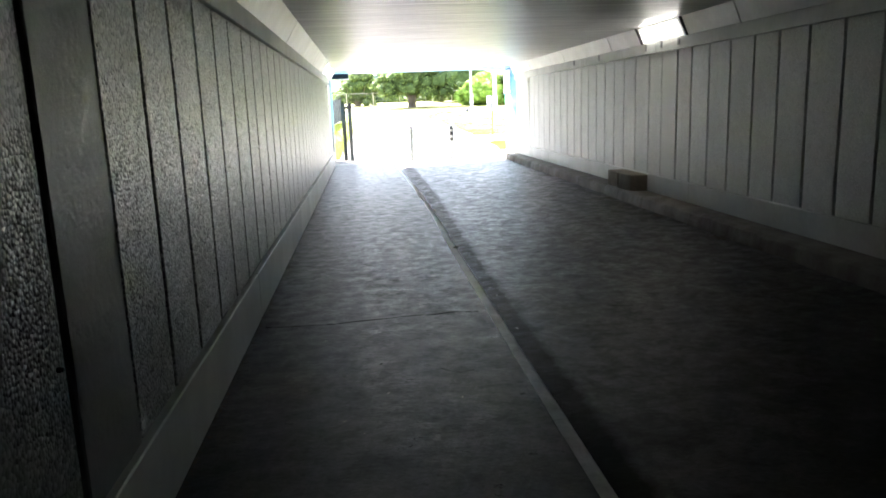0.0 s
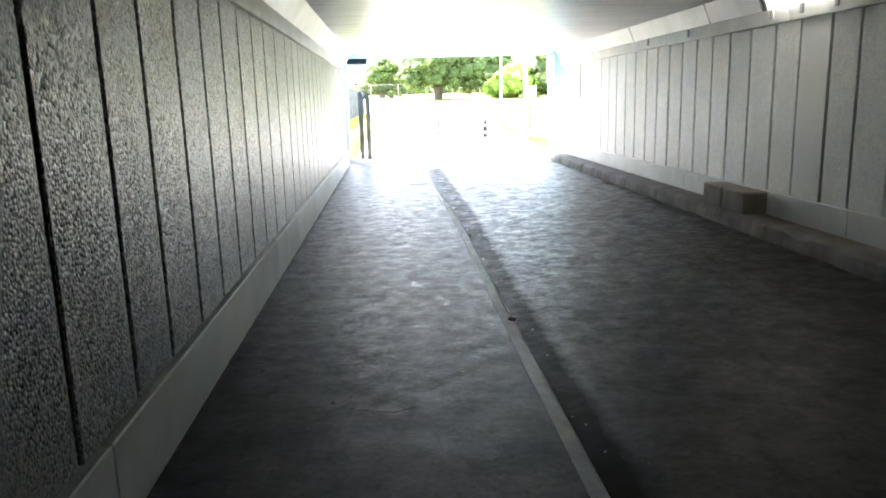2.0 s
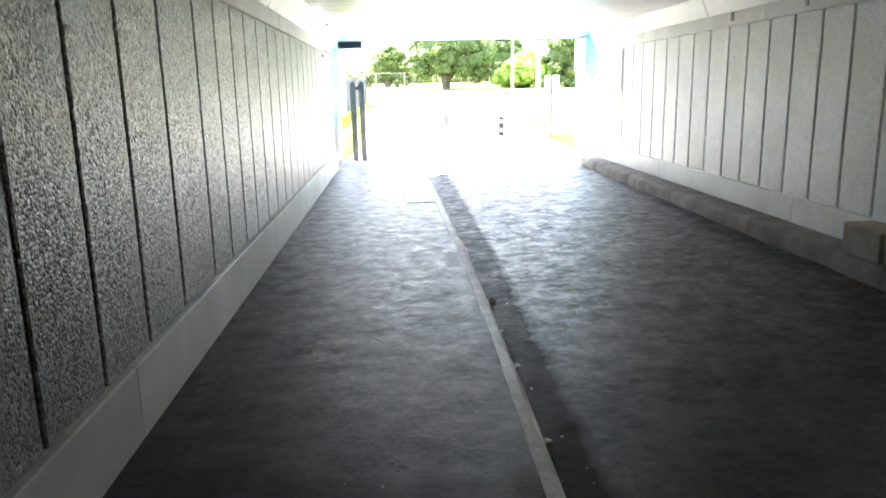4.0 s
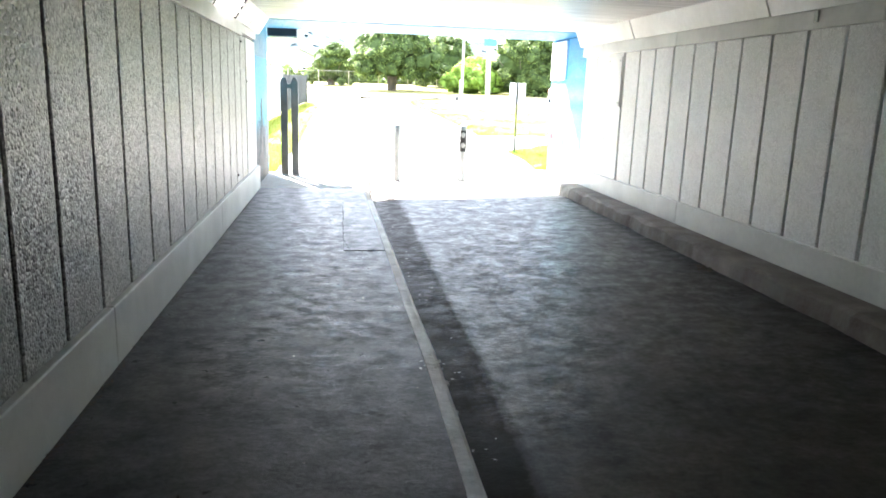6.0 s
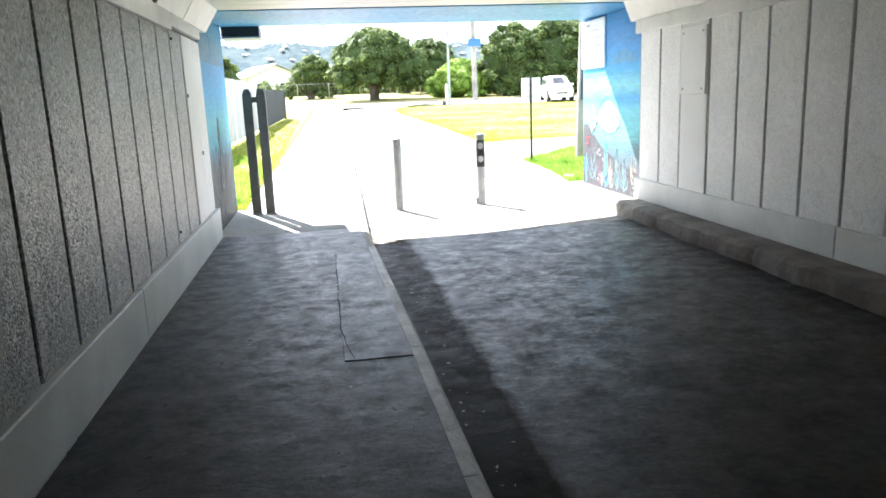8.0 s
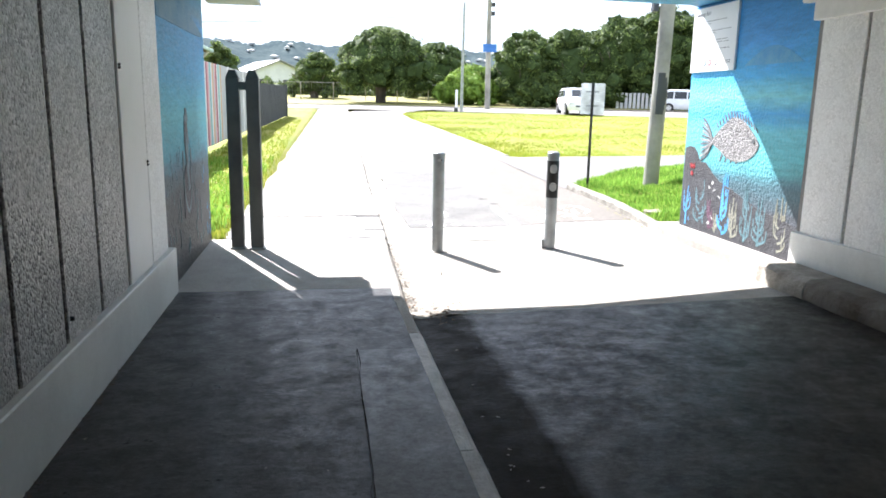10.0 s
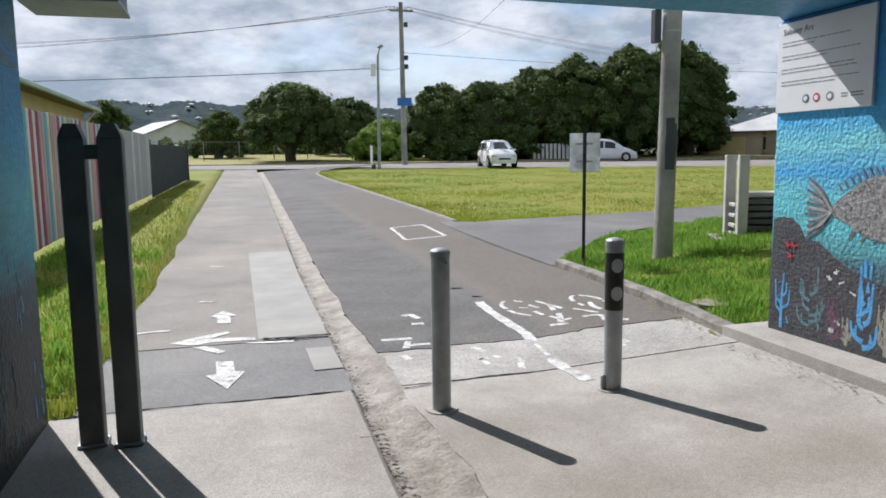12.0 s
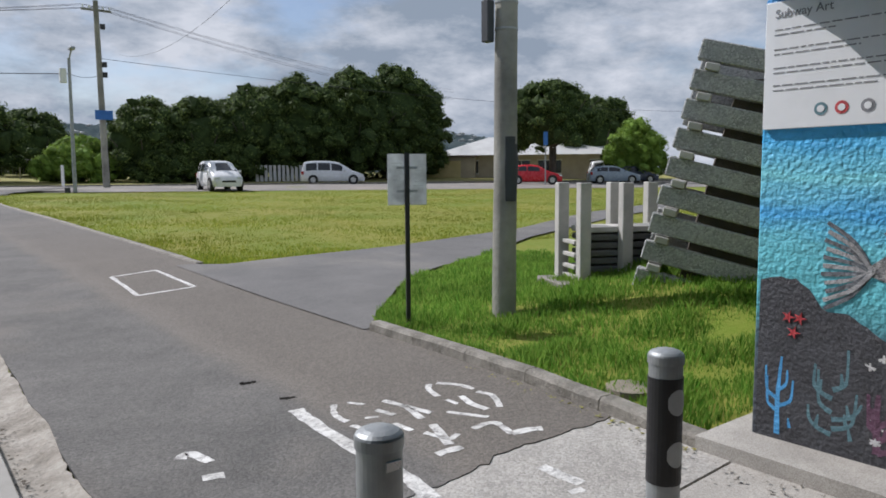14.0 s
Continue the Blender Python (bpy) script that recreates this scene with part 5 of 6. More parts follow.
def strokes(*runs):
    """Worn strokes (width, points...), each in short ragged pieces."""
    return [q for w, *pts in runs for q in stroke(pts, w)]


marking("arrow_marking", [[(0.89, 24.21), (0.78, 23.95), (0.84, 23.91), (0.84, 23.66), (0.96, 23.63), (0.955, 23.92), (1.02, 23.94)]], wz, "white painted arrow pointing ahead")
marking("arrow_marking", [[(0.93, 21.72), (0.79, 22.06), (0.86, 22.08), (0.85, 22.4), (0.97, 22.37), (0.98, 22.1), (1.05, 22.09)]], wz, "white painted arrow pointing back")
marking("cross_arrow_marking", [[(0.49, 23.03), (0.7, 23.19), (0.93, 23.31), (0.95, 23.25), (0.8, 23.1), (1.14, 23.04), (1.15, 22.94), (0.8, 22.97), (0.72, 22.915), (0.64, 22.925)]] + strokes((0.05, (0.1, 23.42), (0.3, 23.5), (0.46, 23.5)), (0.05, (0.66, 24.75), (0.79, 24.69)), (0.05, (0.7, 27.18), (0.89, 27.13)), (0.06, (0.68, 39.6), (1.04, 39.5))), wz, "worn white painted arrow across the walkway")
marking("cross_arrow_lower", [[(0.66, 22.89), (0.77, 22.89), (0.92, 22.67), (0.86, 22.62)], [(1.02, 22.89), (1.16, 22.89), (1.3, 22.87), (1.45, 22.86), (1.43, 22.79), (1.2, 22.83)]], wz, "worn white painted arrow across the walkway")
marking("stripe_marking", strokes((0.1, (3.46, 24.15), (3.42, 23.89), (3.39, 23.24), (3.38, 22.79), (3.34, 22.48)), (0.04, (3.33, 22.4), (3.29, 22.06)), (0.095, (3.27, 21.98), (3.26, 21.69), (3.29, 21.4))), rz, "white painted stripe running between the bollards")
marking("bicycle_marking", strokes(
    (0.045, (3.69, 24.05), (3.61, 23.91), (3.58, 23.78), (3.59, 23.7)), (0.045, (3.57, 23.62), (3.6, 23.46), (3.68, 23.31)), (0.03, (3.78, 24.02), (3.84, 23.9)),
    (0.035, (3.7, 23.67), (3.78, 23.63)), (0.045, (3.84, 23.75), (3.87, 23.58)), (0.045, (3.78, 23.46), (3.79, 23.28)), (0.05, (3.98, 23.87), (4.03, 23.62), (4.07, 23.44)),
    (0.05, (4.03, 23.7), (3.96, 23.4)), (0.04, (3.83, 23.2), (3.87, 23.02), (3.96, 23.04)), (0.06, (3.95, 23.27), (3.82, 22.95)), (0.06, (3.68, 22.89), (3.85, 22.87))), rz, "worn white painted bicycle symbol on the asphalt")
marking("bicycle_wheel_marking", strokes(
    (0.045, (4.3, 23.67), (4.35, 23.84), (4.43, 23.93)), (0.045, (4.48, 23.91), (4.57, 23.76), (4.58, 23.61)), (0.045, (4.56, 23.55), (4.58, 23.41), (4.46, 23.2)),
    (0.05, (4.42, 23.56), (4.37, 23.38), (4.37, 23.23)), (0.04, (4.15, 23.38), (4.28, 23.12)), (0.035, (4.3, 23.57), (4.3, 23.45)), (0.05, (4.08, 23.04), (4.24, 23.02), (4.19, 22.81)), (0.07, (4.19, 22.81), (4.3, 22.79), (4.38, 22.74))), rz, "worn white painted wheel of a bicycle symbol")
marking("worn_lettering", strokes((0.07, (2.56, 23.82), (2.63, 23.88), (2.68, 23.68)), (0.08, (2.56, 23.48), (2.67, 23.45)), (0.07, (2.17, 22.97), (2.43, 22.95)), (0.055, (2.38, 22.86), (2.31, 22.66)), (0.06, (2.36, 22.73), (2.53, 22.73)), (0.05, (2.6, 22.78), (2.72, 22.77))), rz, "worn unreadable white road paint")
marking("worn_lettering_lower", strokes((0.06, (2.23, 22.47), (2.26, 22.34)), (0.05, (2.83, 22.53), (2.88, 22.37)), (0.045, (2.9, 22.23), (2.93, 22.16)), (0.04, (2.78, 22.23), (2.79, 22.02)), (0.035, (2.75, 22.17), (2.84, 22.17)), (0.04, (3.05, 22.13), (3.05, 22.0)), (0.05, (3.03, 21.98), (2.98, 21.84)), (0.07, (3.99, 22.38), (3.99, 22.1)), (0.05, (3.87, 22.07), (3.95, 22.05))), rz, "worn unreadable white road paint")
mhz = lambda x, y: road_z(x, y) + 0.005
marking("box_marking", stroke([(4.0, 30.95), (4.66, 31.05)], 0.06) + stroke([(4.66, 31.05), (4.64, 29.35)], 0.06) + stroke([(4.64, 29.35), (3.9, 29.3)], 0.06) + stroke([(3.9, 29.3), (4.0, 30.95)], 0.06), mhz, "white painted rectangle on the driveway")
mc = tagged(part("toby_cover", cyl(bmesh.new(), (5.25, 22.75, -0.1), (5.25, 22.75, 0.065), 0.17, n=14), bpy.data.materials["dirty_block"], None), "weathered round cover sunk in the grass", "cover")

# ---- sign, pole ----
sg = thing("path_sign", "pair of blank sign backs on a slim black pole", "sign", (5.285, 25.37, 0.16), -25)
part("pole", boxes((-0.02, -0.02, -0.3, 0.02, 0.02, 1.56)), M["black"], sg, "slim black pole")
for x0, x1 in ((-0.185, -0.022), (0.022, 0.19)):
    part("sign_back", boxes((x0, 0.0, 1.07, x1, 0.012, 1.55), bevel=0.004), M["sign_sheet"], sg)
for xc in (-0.1, 0.105):
    for k in range(7):
        part("text_bar", boxes((xc - 0.05 + 0.01 * (k % 3), -0.003, 1.46 - 0.035 * k, xc + 0.05, -0.001, 1.468 - 0.035 * k)), M["sign_grey"], sg, "faded grey print")
for z in (1.2, 1.42):
    part("bracket", boxes((-0.1, -0.006, z - 0.012, 0.1, 0.002, z + 0.012)), M["galv"], sg)

pole = thing("timber_utility_pole", "weathered round timber pole standing in the grass", "pole", (6.19, 24.99, 0.2))
bm = bmesh.new()
rings = []
for k in range(15):
    z = -0.4 + 7.4 * k / 14
    r = 0.121 - 0.02 * k / 14
    rings.append([bm.verts.new((0.044 * z + r * math.cos(a * 0.3142) + 0.006 * noise.noise((z * 1.1, 2, 0)), 0.038 * z + r * math.sin(a * 0.3142) + 0.006 * noise.noise((z * 1.1, 5, 0)), z)) for a in range(20)])
for r0, r1 in zip(rings, rings[1:]):
    for i in range(20):
        bm.faces.new((r0[i], r0[(i + 1) % 20], r1[(i + 1) % 20], r1[i])).smooth = True
bm.faces.new(rings[-1])
part("shaft", bm, M["timber_pole"], pole)
band = bmesh.new()
for k in range(9):
    z = 1.05 + 0.07 * k
    r0, r1 = 0.126 - 0.0027 * z, 0.126 - 0.0027 * (z + 0.07)
    a0, w0 = 3.95 + 0.15 * noise.noise((z * 5, 0, 0)), 0.9 + 0.5 * math.sin(k / 8 * math.pi) + 0.25 * noise.noise((z * 9, 3, 0))
    for i in range(8):
        p0, p1 = a0 + w0 * i / 8, a0 + w0 * (i + 1) / 8
        band.faces.new([band.verts.new((0.044 * zz + (rr + 0.006) * math.cos(p), 0.038 * zz + (rr + 0.006) * math.sin(p), zz)) for p, rr, zz in ((p0, r0 + 0.002, z), (p1, r0 + 0.002, z), (p1, r1 + 0.002, z + 0.07), (p0, r1 + 0.002, z + 0.07))])
part("tar_stain", band, M["fence_dark"], pole, "dark tar stain")
part("junction_box", boxes((-0.1, 0.13, 2.6, -0.01, 0.23, 3.0), bevel=0.008), M["dark_metal"], pole, "dark junction box")
for z in (2.72, 2.98):
    part("strap", cyl(bmesh.new(), (0.044 * z, 0.038 * z, z), (0.044 * z, 0.038 * z, z + 0.02), 0.118, n=20, caps=False), M["galv"], pole)


# ---- crib wall ----
def crib_wall():
    root = thing("crib_wall", "leaning grey concrete crib retaining wall with open gaps", "retaining wall", (7.13, 24.16, 0.42), -58)
    tilt = radians(-14.4)
    for k in range(9):
        bx, bz = 0.069 * k, 0.268 * k
        m = Matrix.Translation((bx, 0, bz)) @ Matrix.Rotation(-tilt, 4, "Y")
        for y0, y1 in ((-0.06, 0.08), (0.9, 1.03)):
            bm = boxes((0.012 * random.random(), y0, 0.008 * random.random(), 2.2, y1, 0.196), bevel=0.012)
            bmesh.ops.transform(bm, matrix=m, verts=bm.verts[:])
            part("header_beam", bm, M["crib"], root)
        if k < 8:
            bm = boxes((0.09, -0.1 - 0.02 * random.random(), 0.197, 0.22, 1.1, 0.267), bevel=0.008)
            bmesh.ops.transform(bm, matrix=m, verts=bm.verts[:])
            part("stretcher_beam", bm, M["concrete_post"], root)
    bm = boxes((0.34, 0.09, -0.3, 2.3, 0.88, 1.95))
    for v in bm.verts:
        if v.co.z > 1 and v.co.x < 1:
            v.co.x += 0.6
    part("fill", bm, M["bark"], root, "dark earth fill")


crib_wall()


def slab_rack():
    root = thing("slab_rack", "stack of concrete slabs held between square concrete posts", "rack", (7.3, 24.9, 0.34), -26)
    w = 0.062
    for x, y in ((-0.08, 0.47), (-0.02, 0.0), (0.47, 0.0), (0.56, 0.5), (1.02, 0.48)):
        part("post", boxes((x - w, y - w, -0.25, x + w, y + w, 1.08), bevel=0.008), M["concrete_post"], root)
    for z in (0.03, 0.14, 0.27, 0.41):
        part("rung", boxes((-0.1, 0.06, z, -0.05, 0.41, z + 0.045), bevel=0.006), M["concrete_post"], root)
    for k in range(7):
        z = 0.015 + 0.087 * k
        j, e = 0.03 * random.random(), 0.03 * random.random()
        part("slab", boxes((0.05 - j, 0.075 - e, z, 1.2 + j, 0.42 + e, z + 0.066), bevel=0.01), M["slab_dark"] if k < 6 else M["concrete_post"], root)
    part("base_slab", boxes((-0.32, -0.16, -0.2, 1.0, 0.62, 0.012), bevel=0.01), M["kerb"], root)


slab_rack()


# ---- fences on the left ----
def fence_x(y):
    return -1.75 + 0.045 * (y - 27)


def pale_fence():
    root = thing("paling_fence", "timber paling fence painted in coloured vertical stripes", "fence")
    cols = ["teal", "pale", "red", "pale", "maroon", "pink", "grey", "teal", "pale", "orange", "grey", "pink", "maroon", "pale", "teal", "mint", "orange", "grey"]
    y, k = 23.2, 0
    while y < 39.8:
        if y < 33.4:
            m = M["pale_" + cols[k % len(cols)]]
        else:
            m = M["pale_" + random.choice(("grey", "pale", "grey"))]
        z = max(ground_height(-2.2, y), 0.0) + 0.12 + 0.02 * random.random()
        x = fence_x(y)
        b2 = boxes((x - 0.012, y, z, x + 0.012, y + 0.138, max(2.17, z + 1.6) + 0.02 * random.random()), bevel=0.003)
        part("paling", b2, m, root)
        y += 0.145
        k += 1
    for z in (0.6, 1.9):
        b2 = boxes((fence_x(31.5) - 0.05, 23.2, z, fence_x(31.5) - 0.012, 39.8, z + 0.09))
        for v in b2.verts:
            v.co.x += 0.045 * (v.co.y - 31.5)
        part("rail", b2, M["pale_grey"], root)
    dark = thing("dark_fence", "dark stained board fence ending at the street", "fence")
    y = 39.95
    while y < 50.5:
        x = fence_x(y)
        z = ground_height(-2.2, y) + 0.03
        part("board", boxes((x - 0.015, y, z, x + 0.015, y + 0.285, 1.93 + 0.02 * (y - 40) * 0.5), bevel=0.004), M["fence_dark"], dark)
        y += 0.29
    part("post", boxes((fence_x(50.5) - 0.06, 50.45, 0.4, fence_x(50.5) + 0.06, 50.57, 2.1)), M["fence_dark"], dark)


pale_fence()


# ---- houses ----
def house(name, label, loc, rz_deg, w, d, h, roof_h, wall_m, roof_m, windows, eave=0.5, doors=()):
    r = thing(name, label, "house", loc, rz_deg)
    part("wall", prism([(-w / 2, 0), (w / 2, 0), (w / 2, h), (0, h + roof_h * 0.97), (-w / 2, h)] if roof_h else [(-w / 2, 0), (w / 2, 0), (w / 2, h), (-w / 2, h)], d, "y", 0), wall_m, r)
    s = roof_h / (w / 2)
    sec = [(-w / 2 - eave, h - s * eave), (0, h + roof_h), (w / 2 + eave, h - s * eave), (w / 2 + eave, h - s * eave + 0.16), (0, h + roof_h + 0.18), (-w / 2 - eave, h - s * eave + 0.16)]
    part("roof", prism(sec, d + 2 * eave, "y", -eave), roof_m, r)
    for x0, z0, x1, z1 in windows:
        win = part("window", boxes((x0, -0.03, z0, x1, 0.02, z1)), M["glass_dark"], r, "dark glazed window")
        part("frame", boxes((x0 - 0.08, -0.05, z0 - 0.08, x1 + 0.08, -0.002, z0), (x0 - 0.08, -0.05, z1, x1 + 0.08, -0.002, z1 + 0.08), (x0 - 0.08, -0.05, z0, x0, -0.002, z1), (x1, -0.05, z0, x1 + 0.08, -0.002, z1)), M["white_wall"], win)
    for x0, z0, x1, z1 in doors:
        part("garage_door", boxes((x0, -0.04, z0, x1, 0.02, z1)), M["yellow_wall"], r, "pale garage door")
    return r


yh = thing("yellow_house", "pale yellow house with white gutter beyond the fence", "house", (-4.9, 31, 0.3), 0)
part("wall", boxes((-7, 0, 0, 0, 21, 3.45)), M["yellow_wall"], yh)
part("roof", prism([(0.55, 3.42), (-3.5, 4.5), (-7.6, 3.42), (-7.6, 3.3), (0.55, 3.3)], 22, "y", -0.5), M["roof_brown"], yh)
part("gutter", boxes((0.5, -0.5, 3.3, 0.66, 21.5, 3.44), bevel=0.02), M["pale_mint"], yh, "pale gutter")
part("downpipe", cyl(cyl(bmesh.new(), (0.55, 20.6, 3.3), (0.1, 20.6, 2.8), 0.05, n=8), (0.1, 20.6, 2.8), (0.1, 20.6, 0), 0.05, n=8), M["pale_pale"], yh)
house("white_house", "white gabled house far across the street", (-5.0, 122, 1.8), 24, 8.4, 10, 3.3, 1.7, M["white_wall"], M["roof_grey"], [(-3.0, 1.1, -1.6, 2.4), (0.5, 1.1, 2.2, 2.4)])
bh = thing("beige_house", "beige bungalow with pale metal roof behind the cars", "house", (52, 69.5, 0.9), -46)
part("wall", boxes((-9, 0, 0, 9, 9, 2.7)), M["beige_wall"], bh)
bm = bmesh.new()
rv = [bm.verts.new(p) for p in ((-9.8, -0.8, 2.65), (9.8, -0.8, 2.65), (9.8, 9.8, 2.65), (-9.8, 9.8, 2.65), (-4.5, 4.5, 4.6), (4.5, 4.5, 4.6))]
for f in ((0, 1, 5, 4), (1, 2, 5), (2, 3, 4, 5), (3, 0, 4), (3, 2, 1, 0)):
    bm.faces.new([rv[i] for i in f])
part("roof", bm, M["roof_pale"], bh)
for x0, x1 in ((-7.5, -5.2), (-1.8, -0.2), (0.6, 2.8), (5.5, 8)):
    wdw = part("window", boxes((x0, -0.04, 0.9, x1, 0.02, 2.1)), M["glass_dark"], bh, "dark window")
    part("frame", boxes((x0 - 0.08, -0.06, 2.1, x1 + 0.08, 0, 2.18), (x0 - 0.08, -0.06, 0.82, x1 + 0.08, 0, 0.9), ((x0 + x1) / 2 - 0.03, -0.06, 0.9, (x0 + x1) / 2 + 0.03, -0.041, 2.1)), M["white_wall"], wdw)
gar = thing("garage", "low beige garage with a pale roller door", "garage", (45.4, 74.5, 0.9), -46)
part("wall", boxes((-2.8, 0, 0, 2.8, 6, 2.45)), M["beige_wall"], gar)
part("roof", boxes((-3, -0.3, 2.452, 3, 6.2, 2.62)), M["roof_brown"], gar)
part("roller_door", boxes((-1.8, -0.04, 0, 1.4, 0.02, 2.1)), M["yellow_wall"], gar, "pale roller door")


# ---- vehicles ----
BELT = ((-1, 0.74), (-0.94, 0.9), (-0.6, 0.97), (0.2, 0.93), (0.52, 0.87), (0.85, 0.72), (0.97, 0.58), (1, 0.48))
PLAN = ((-1, 0.8), (-0.93, 0.93), (-0.6, 1.0), (0.55, 1.0), (0.88, 0.93), (0.97, 0.82), (1, 0.72))


def car(name, label, loc, rz_deg, length, width, height, paint, van=False):
    """Nose along +x. A lofted shell, glass laid on it, wheels, lamps."""
    c = thing(name, label, "car", (loc[0], loc[1], rise(loc[1]) + 0.13), rz_deg, "parked cars")
    L, W, H = length / 2, width / 2, height
    if van:
        crest = ((-1, 0.8), (-0.97, 1.1), (-0.9, H * 0.95), (-0.6, H), (-0.1, H * 0.995), (0.2, H * 0.93), (0.62, 1.0), (0.72, 0.94), (0.92, 0.74), (1, 0.5))
        screen, back, sides = (0.24, 0.58), (-0.955, -0.905), ((-0.84, -0.5), (-0.46, -0.08), (-0.04, 0.3))
    else:
        crest = ((-1, 0.76), (-0.95, 0.96), (-0.78, H * 0.92), (-0.5, H * 0.99), (-0.1, H), (0.12, H * 0.95), (0.5, 1.0), (0.6, 0.93), (0.9, 0.75), (1, 0.5))
        screen, back, sides = (0.15, 0.46), (-0.92, -0.8), ((-0.72, -0.3), (-0.26, 0.18))

    def half(f):
        """Half a cross-section at f of the half-length, sill to crown."""
        w, belt, top = W * lerp(PLAN, f), lerp(BELT, f), lerp(crest, f)
        top = max(top, belt + 0.01)
        lean = 0.21 * min(1.0, max(0.0, top - belt) / 0.5)
        return [(w * 0.9, 0.2), (w * 0.985, 0.34), (w, 0.56), (w * 0.985, belt * 0.93), (w * 0.95, belt), (w * (0.95 - lean * 0.5), belt + (top - belt) * 0.5), (w * (0.95 - lean), top - 0.05 * min(1, (top - belt) * 4)), (w * 0.55, top), (0.0, top + 0.015)]

    bm = bmesh.new()
    rows = []
    for i in range(41):
        f = -1 + i / 20
        h = half(f)
        rows.append([bm.verts.new((L * f, y, z)) for y, z in h] + [bm.verts.new((L * f, -y, z)) for y, z in h[-2::-1]])
    for r0, r1 in zip(rows, rows[1:]):
        for k in range(len(r0) - 1):
            bm.faces.new((r0[k], r1[k], r1[k + 1], r0[k + 1])).smooth = True
    for r in (rows[0], rows[-1]):
        bm.faces.new(r)
    bmesh.ops.recalc_face_normals(bm, faces=bm.faces[:])
    part("body", bm, paint, c)

    def pane(pname, f0, f1, point, cols):
        """Glass over the shell between two stations; point(half, v) gives its place across."""
        g = bmesh.new()
        gr = [[g.verts.new((L * f, *point(half(f), v / cols))) for v in range(cols + 1)] for f in (f0 + (f1 - f0) * i / 5 for i in range(6))]
        for r0, r1 in zip(gr, gr[1:]):
            for k in range(cols):
                g.faces.new((r0[k], r1[k], r1[k + 1], r0[k + 1])).smooth = True
        part(pname, g, M["glass_dark"], c)

    for s in (-1, 1):
        for f0, f1 in sides:
            pane("side_window", f0, f1, lambda h, v: (s * (h[4][0] + (h[6][0] - h[4][0]) * (0.1 + 0.74 * v) + 0.012), h[4][1] + (h[6][1] - h[4][1]) * (0.1 + 0.74 * v)), 2)
    across = lambda h, v: ((2 * v - 1) * h[6][0] * 0.92, h[6][1] + 0.012 + (h[8][1] - h[6][1]) * (1 - abs(2 * v - 1) ** 2))
    pane("windscreen", *screen, across, 6)
    pane("rear_window", *back, across, 6)
    for x in (-L * 0.62, L * 0.64):
        for s in (-1, 1):
            part("wheel_arch", cyl(bmesh.new(), (x, s * (W - 0.2), 0.33), (x, s * (W + 0.004), 0.33), 0.37, n=22), M["tyre"], c)
            wh = part("wheel", cyl(bmesh.new(), (x, s * (W - 0.2), 0.31), (x, s * (W + 0.012), 0.31), 0.31, n=20), M["tyre"], c)
            part("rim", cyl(bmesh.new(), (x, s * (W + 0.005), 0.31), (x, s * (W + 0.025), 0.31), 0.2, n=14), M["rim"], wh)
    for s in (-1, 1):
        part("headlight", boxes((L * 0.86, s * W * 0.5, 0.58, L * 0.975, s * W * 0.88, 0.71), bevel=0.03), M["lamp_clear"], c)
        part("tail_light", boxes((-L * 0.985, s * W * 0.66, 0.72, -L * 0.9, s * W * 0.93, 0.95), bevel=0.015), M["lamp_red"], c)
        part("mirror", boxes((L * 0.34, s * W * 0.93, 0.95, L * 0.4, s * (W + 0.15), 1.06), bevel=0.02), paint, c)
    part("grille", boxes((L * 0.96, -W * 0.42, 0.42, L * 1.006, W * 0.42, 0.52), bevel=0.01), M["glass_dark"], c)
    part("number_plate", boxes((L * 0.985, -0.2, 0.3, L * 1.012, 0.2, 0.4)), M["sheet_white"], c)
    return c


car("white_hatchback", "white compact hatchback standing on the street", (16.6, 58.6, 0.86), -97, 3.9, 1.7, 1.6, M["car_white"], True)
car("silver_minivan", "silver minivan parked under the dark trees", (29.5, 68.6, 0.9), -30, 4.75, 1.78, 1.74, M["car_silver"], True)
car("red_hatchback", "bright red hatchback parked outside the bungalow", (42.2, 59.6, 0.9), -45, 4.2, 1.72, 1.5, M["car_red"])
car("blue_grey_sedan", "blue-grey hatchback parked along the street", (50.3, 58.4, 0.9), -38, 4.2, 1.72, 1.46, M["car_steel"])
car("dark_car", "dark car parked along the street", (53.6, 59.0, 0.9), -40, 4.3, 1.72, 1.46, M["car_navy"])
car("white_van", "white van parked among the cars", (55.0, 62.0, 0.9), -40, 4.6, 1.76, 1.9, M["car_white"], True)


# ---- poles and wires ----
tp = thing("power_pole", "tall grey power pole with a small blue sign", "pole", (12.8, 66.6, 0.9))
part("shaft", cyl(bmesh.new(), (0, 0, -0.3), (-0.1, 0, 11.0), 0.21, 0.14, 14), M["timber_pole"], tp)
part("crossarm", boxes((-0.9, -0.06, 10.4, 0.75, 0.06, 10.52)), M["timber_pole"], tp)
for x in (-0.8, -0.45, 0.3, 0.65):
    part("insulator", cyl(bmesh.new(), (x, 0, 10.52), (x, 0, 10.72), 0.05, 0.035, 8), M["sheet_white"], tp)
for z in (9.4, 7.2, 6.6):
    part("fitting", boxes((0.1, -0.12, z, 0.35, 0.12, z + 0.3), bevel=0.02), M["dark_metal"], tp)
part("street_sign", boxes((-0.5, -0.24, 4.1, 0.5, -0.21, 4.65)), M["sign_blue"], tp, "small blue street sign")
lp = thing("street_lamp", "slim grey street lamp pole with a side box", "lamp post", (9.5, 59.2, 0.75))
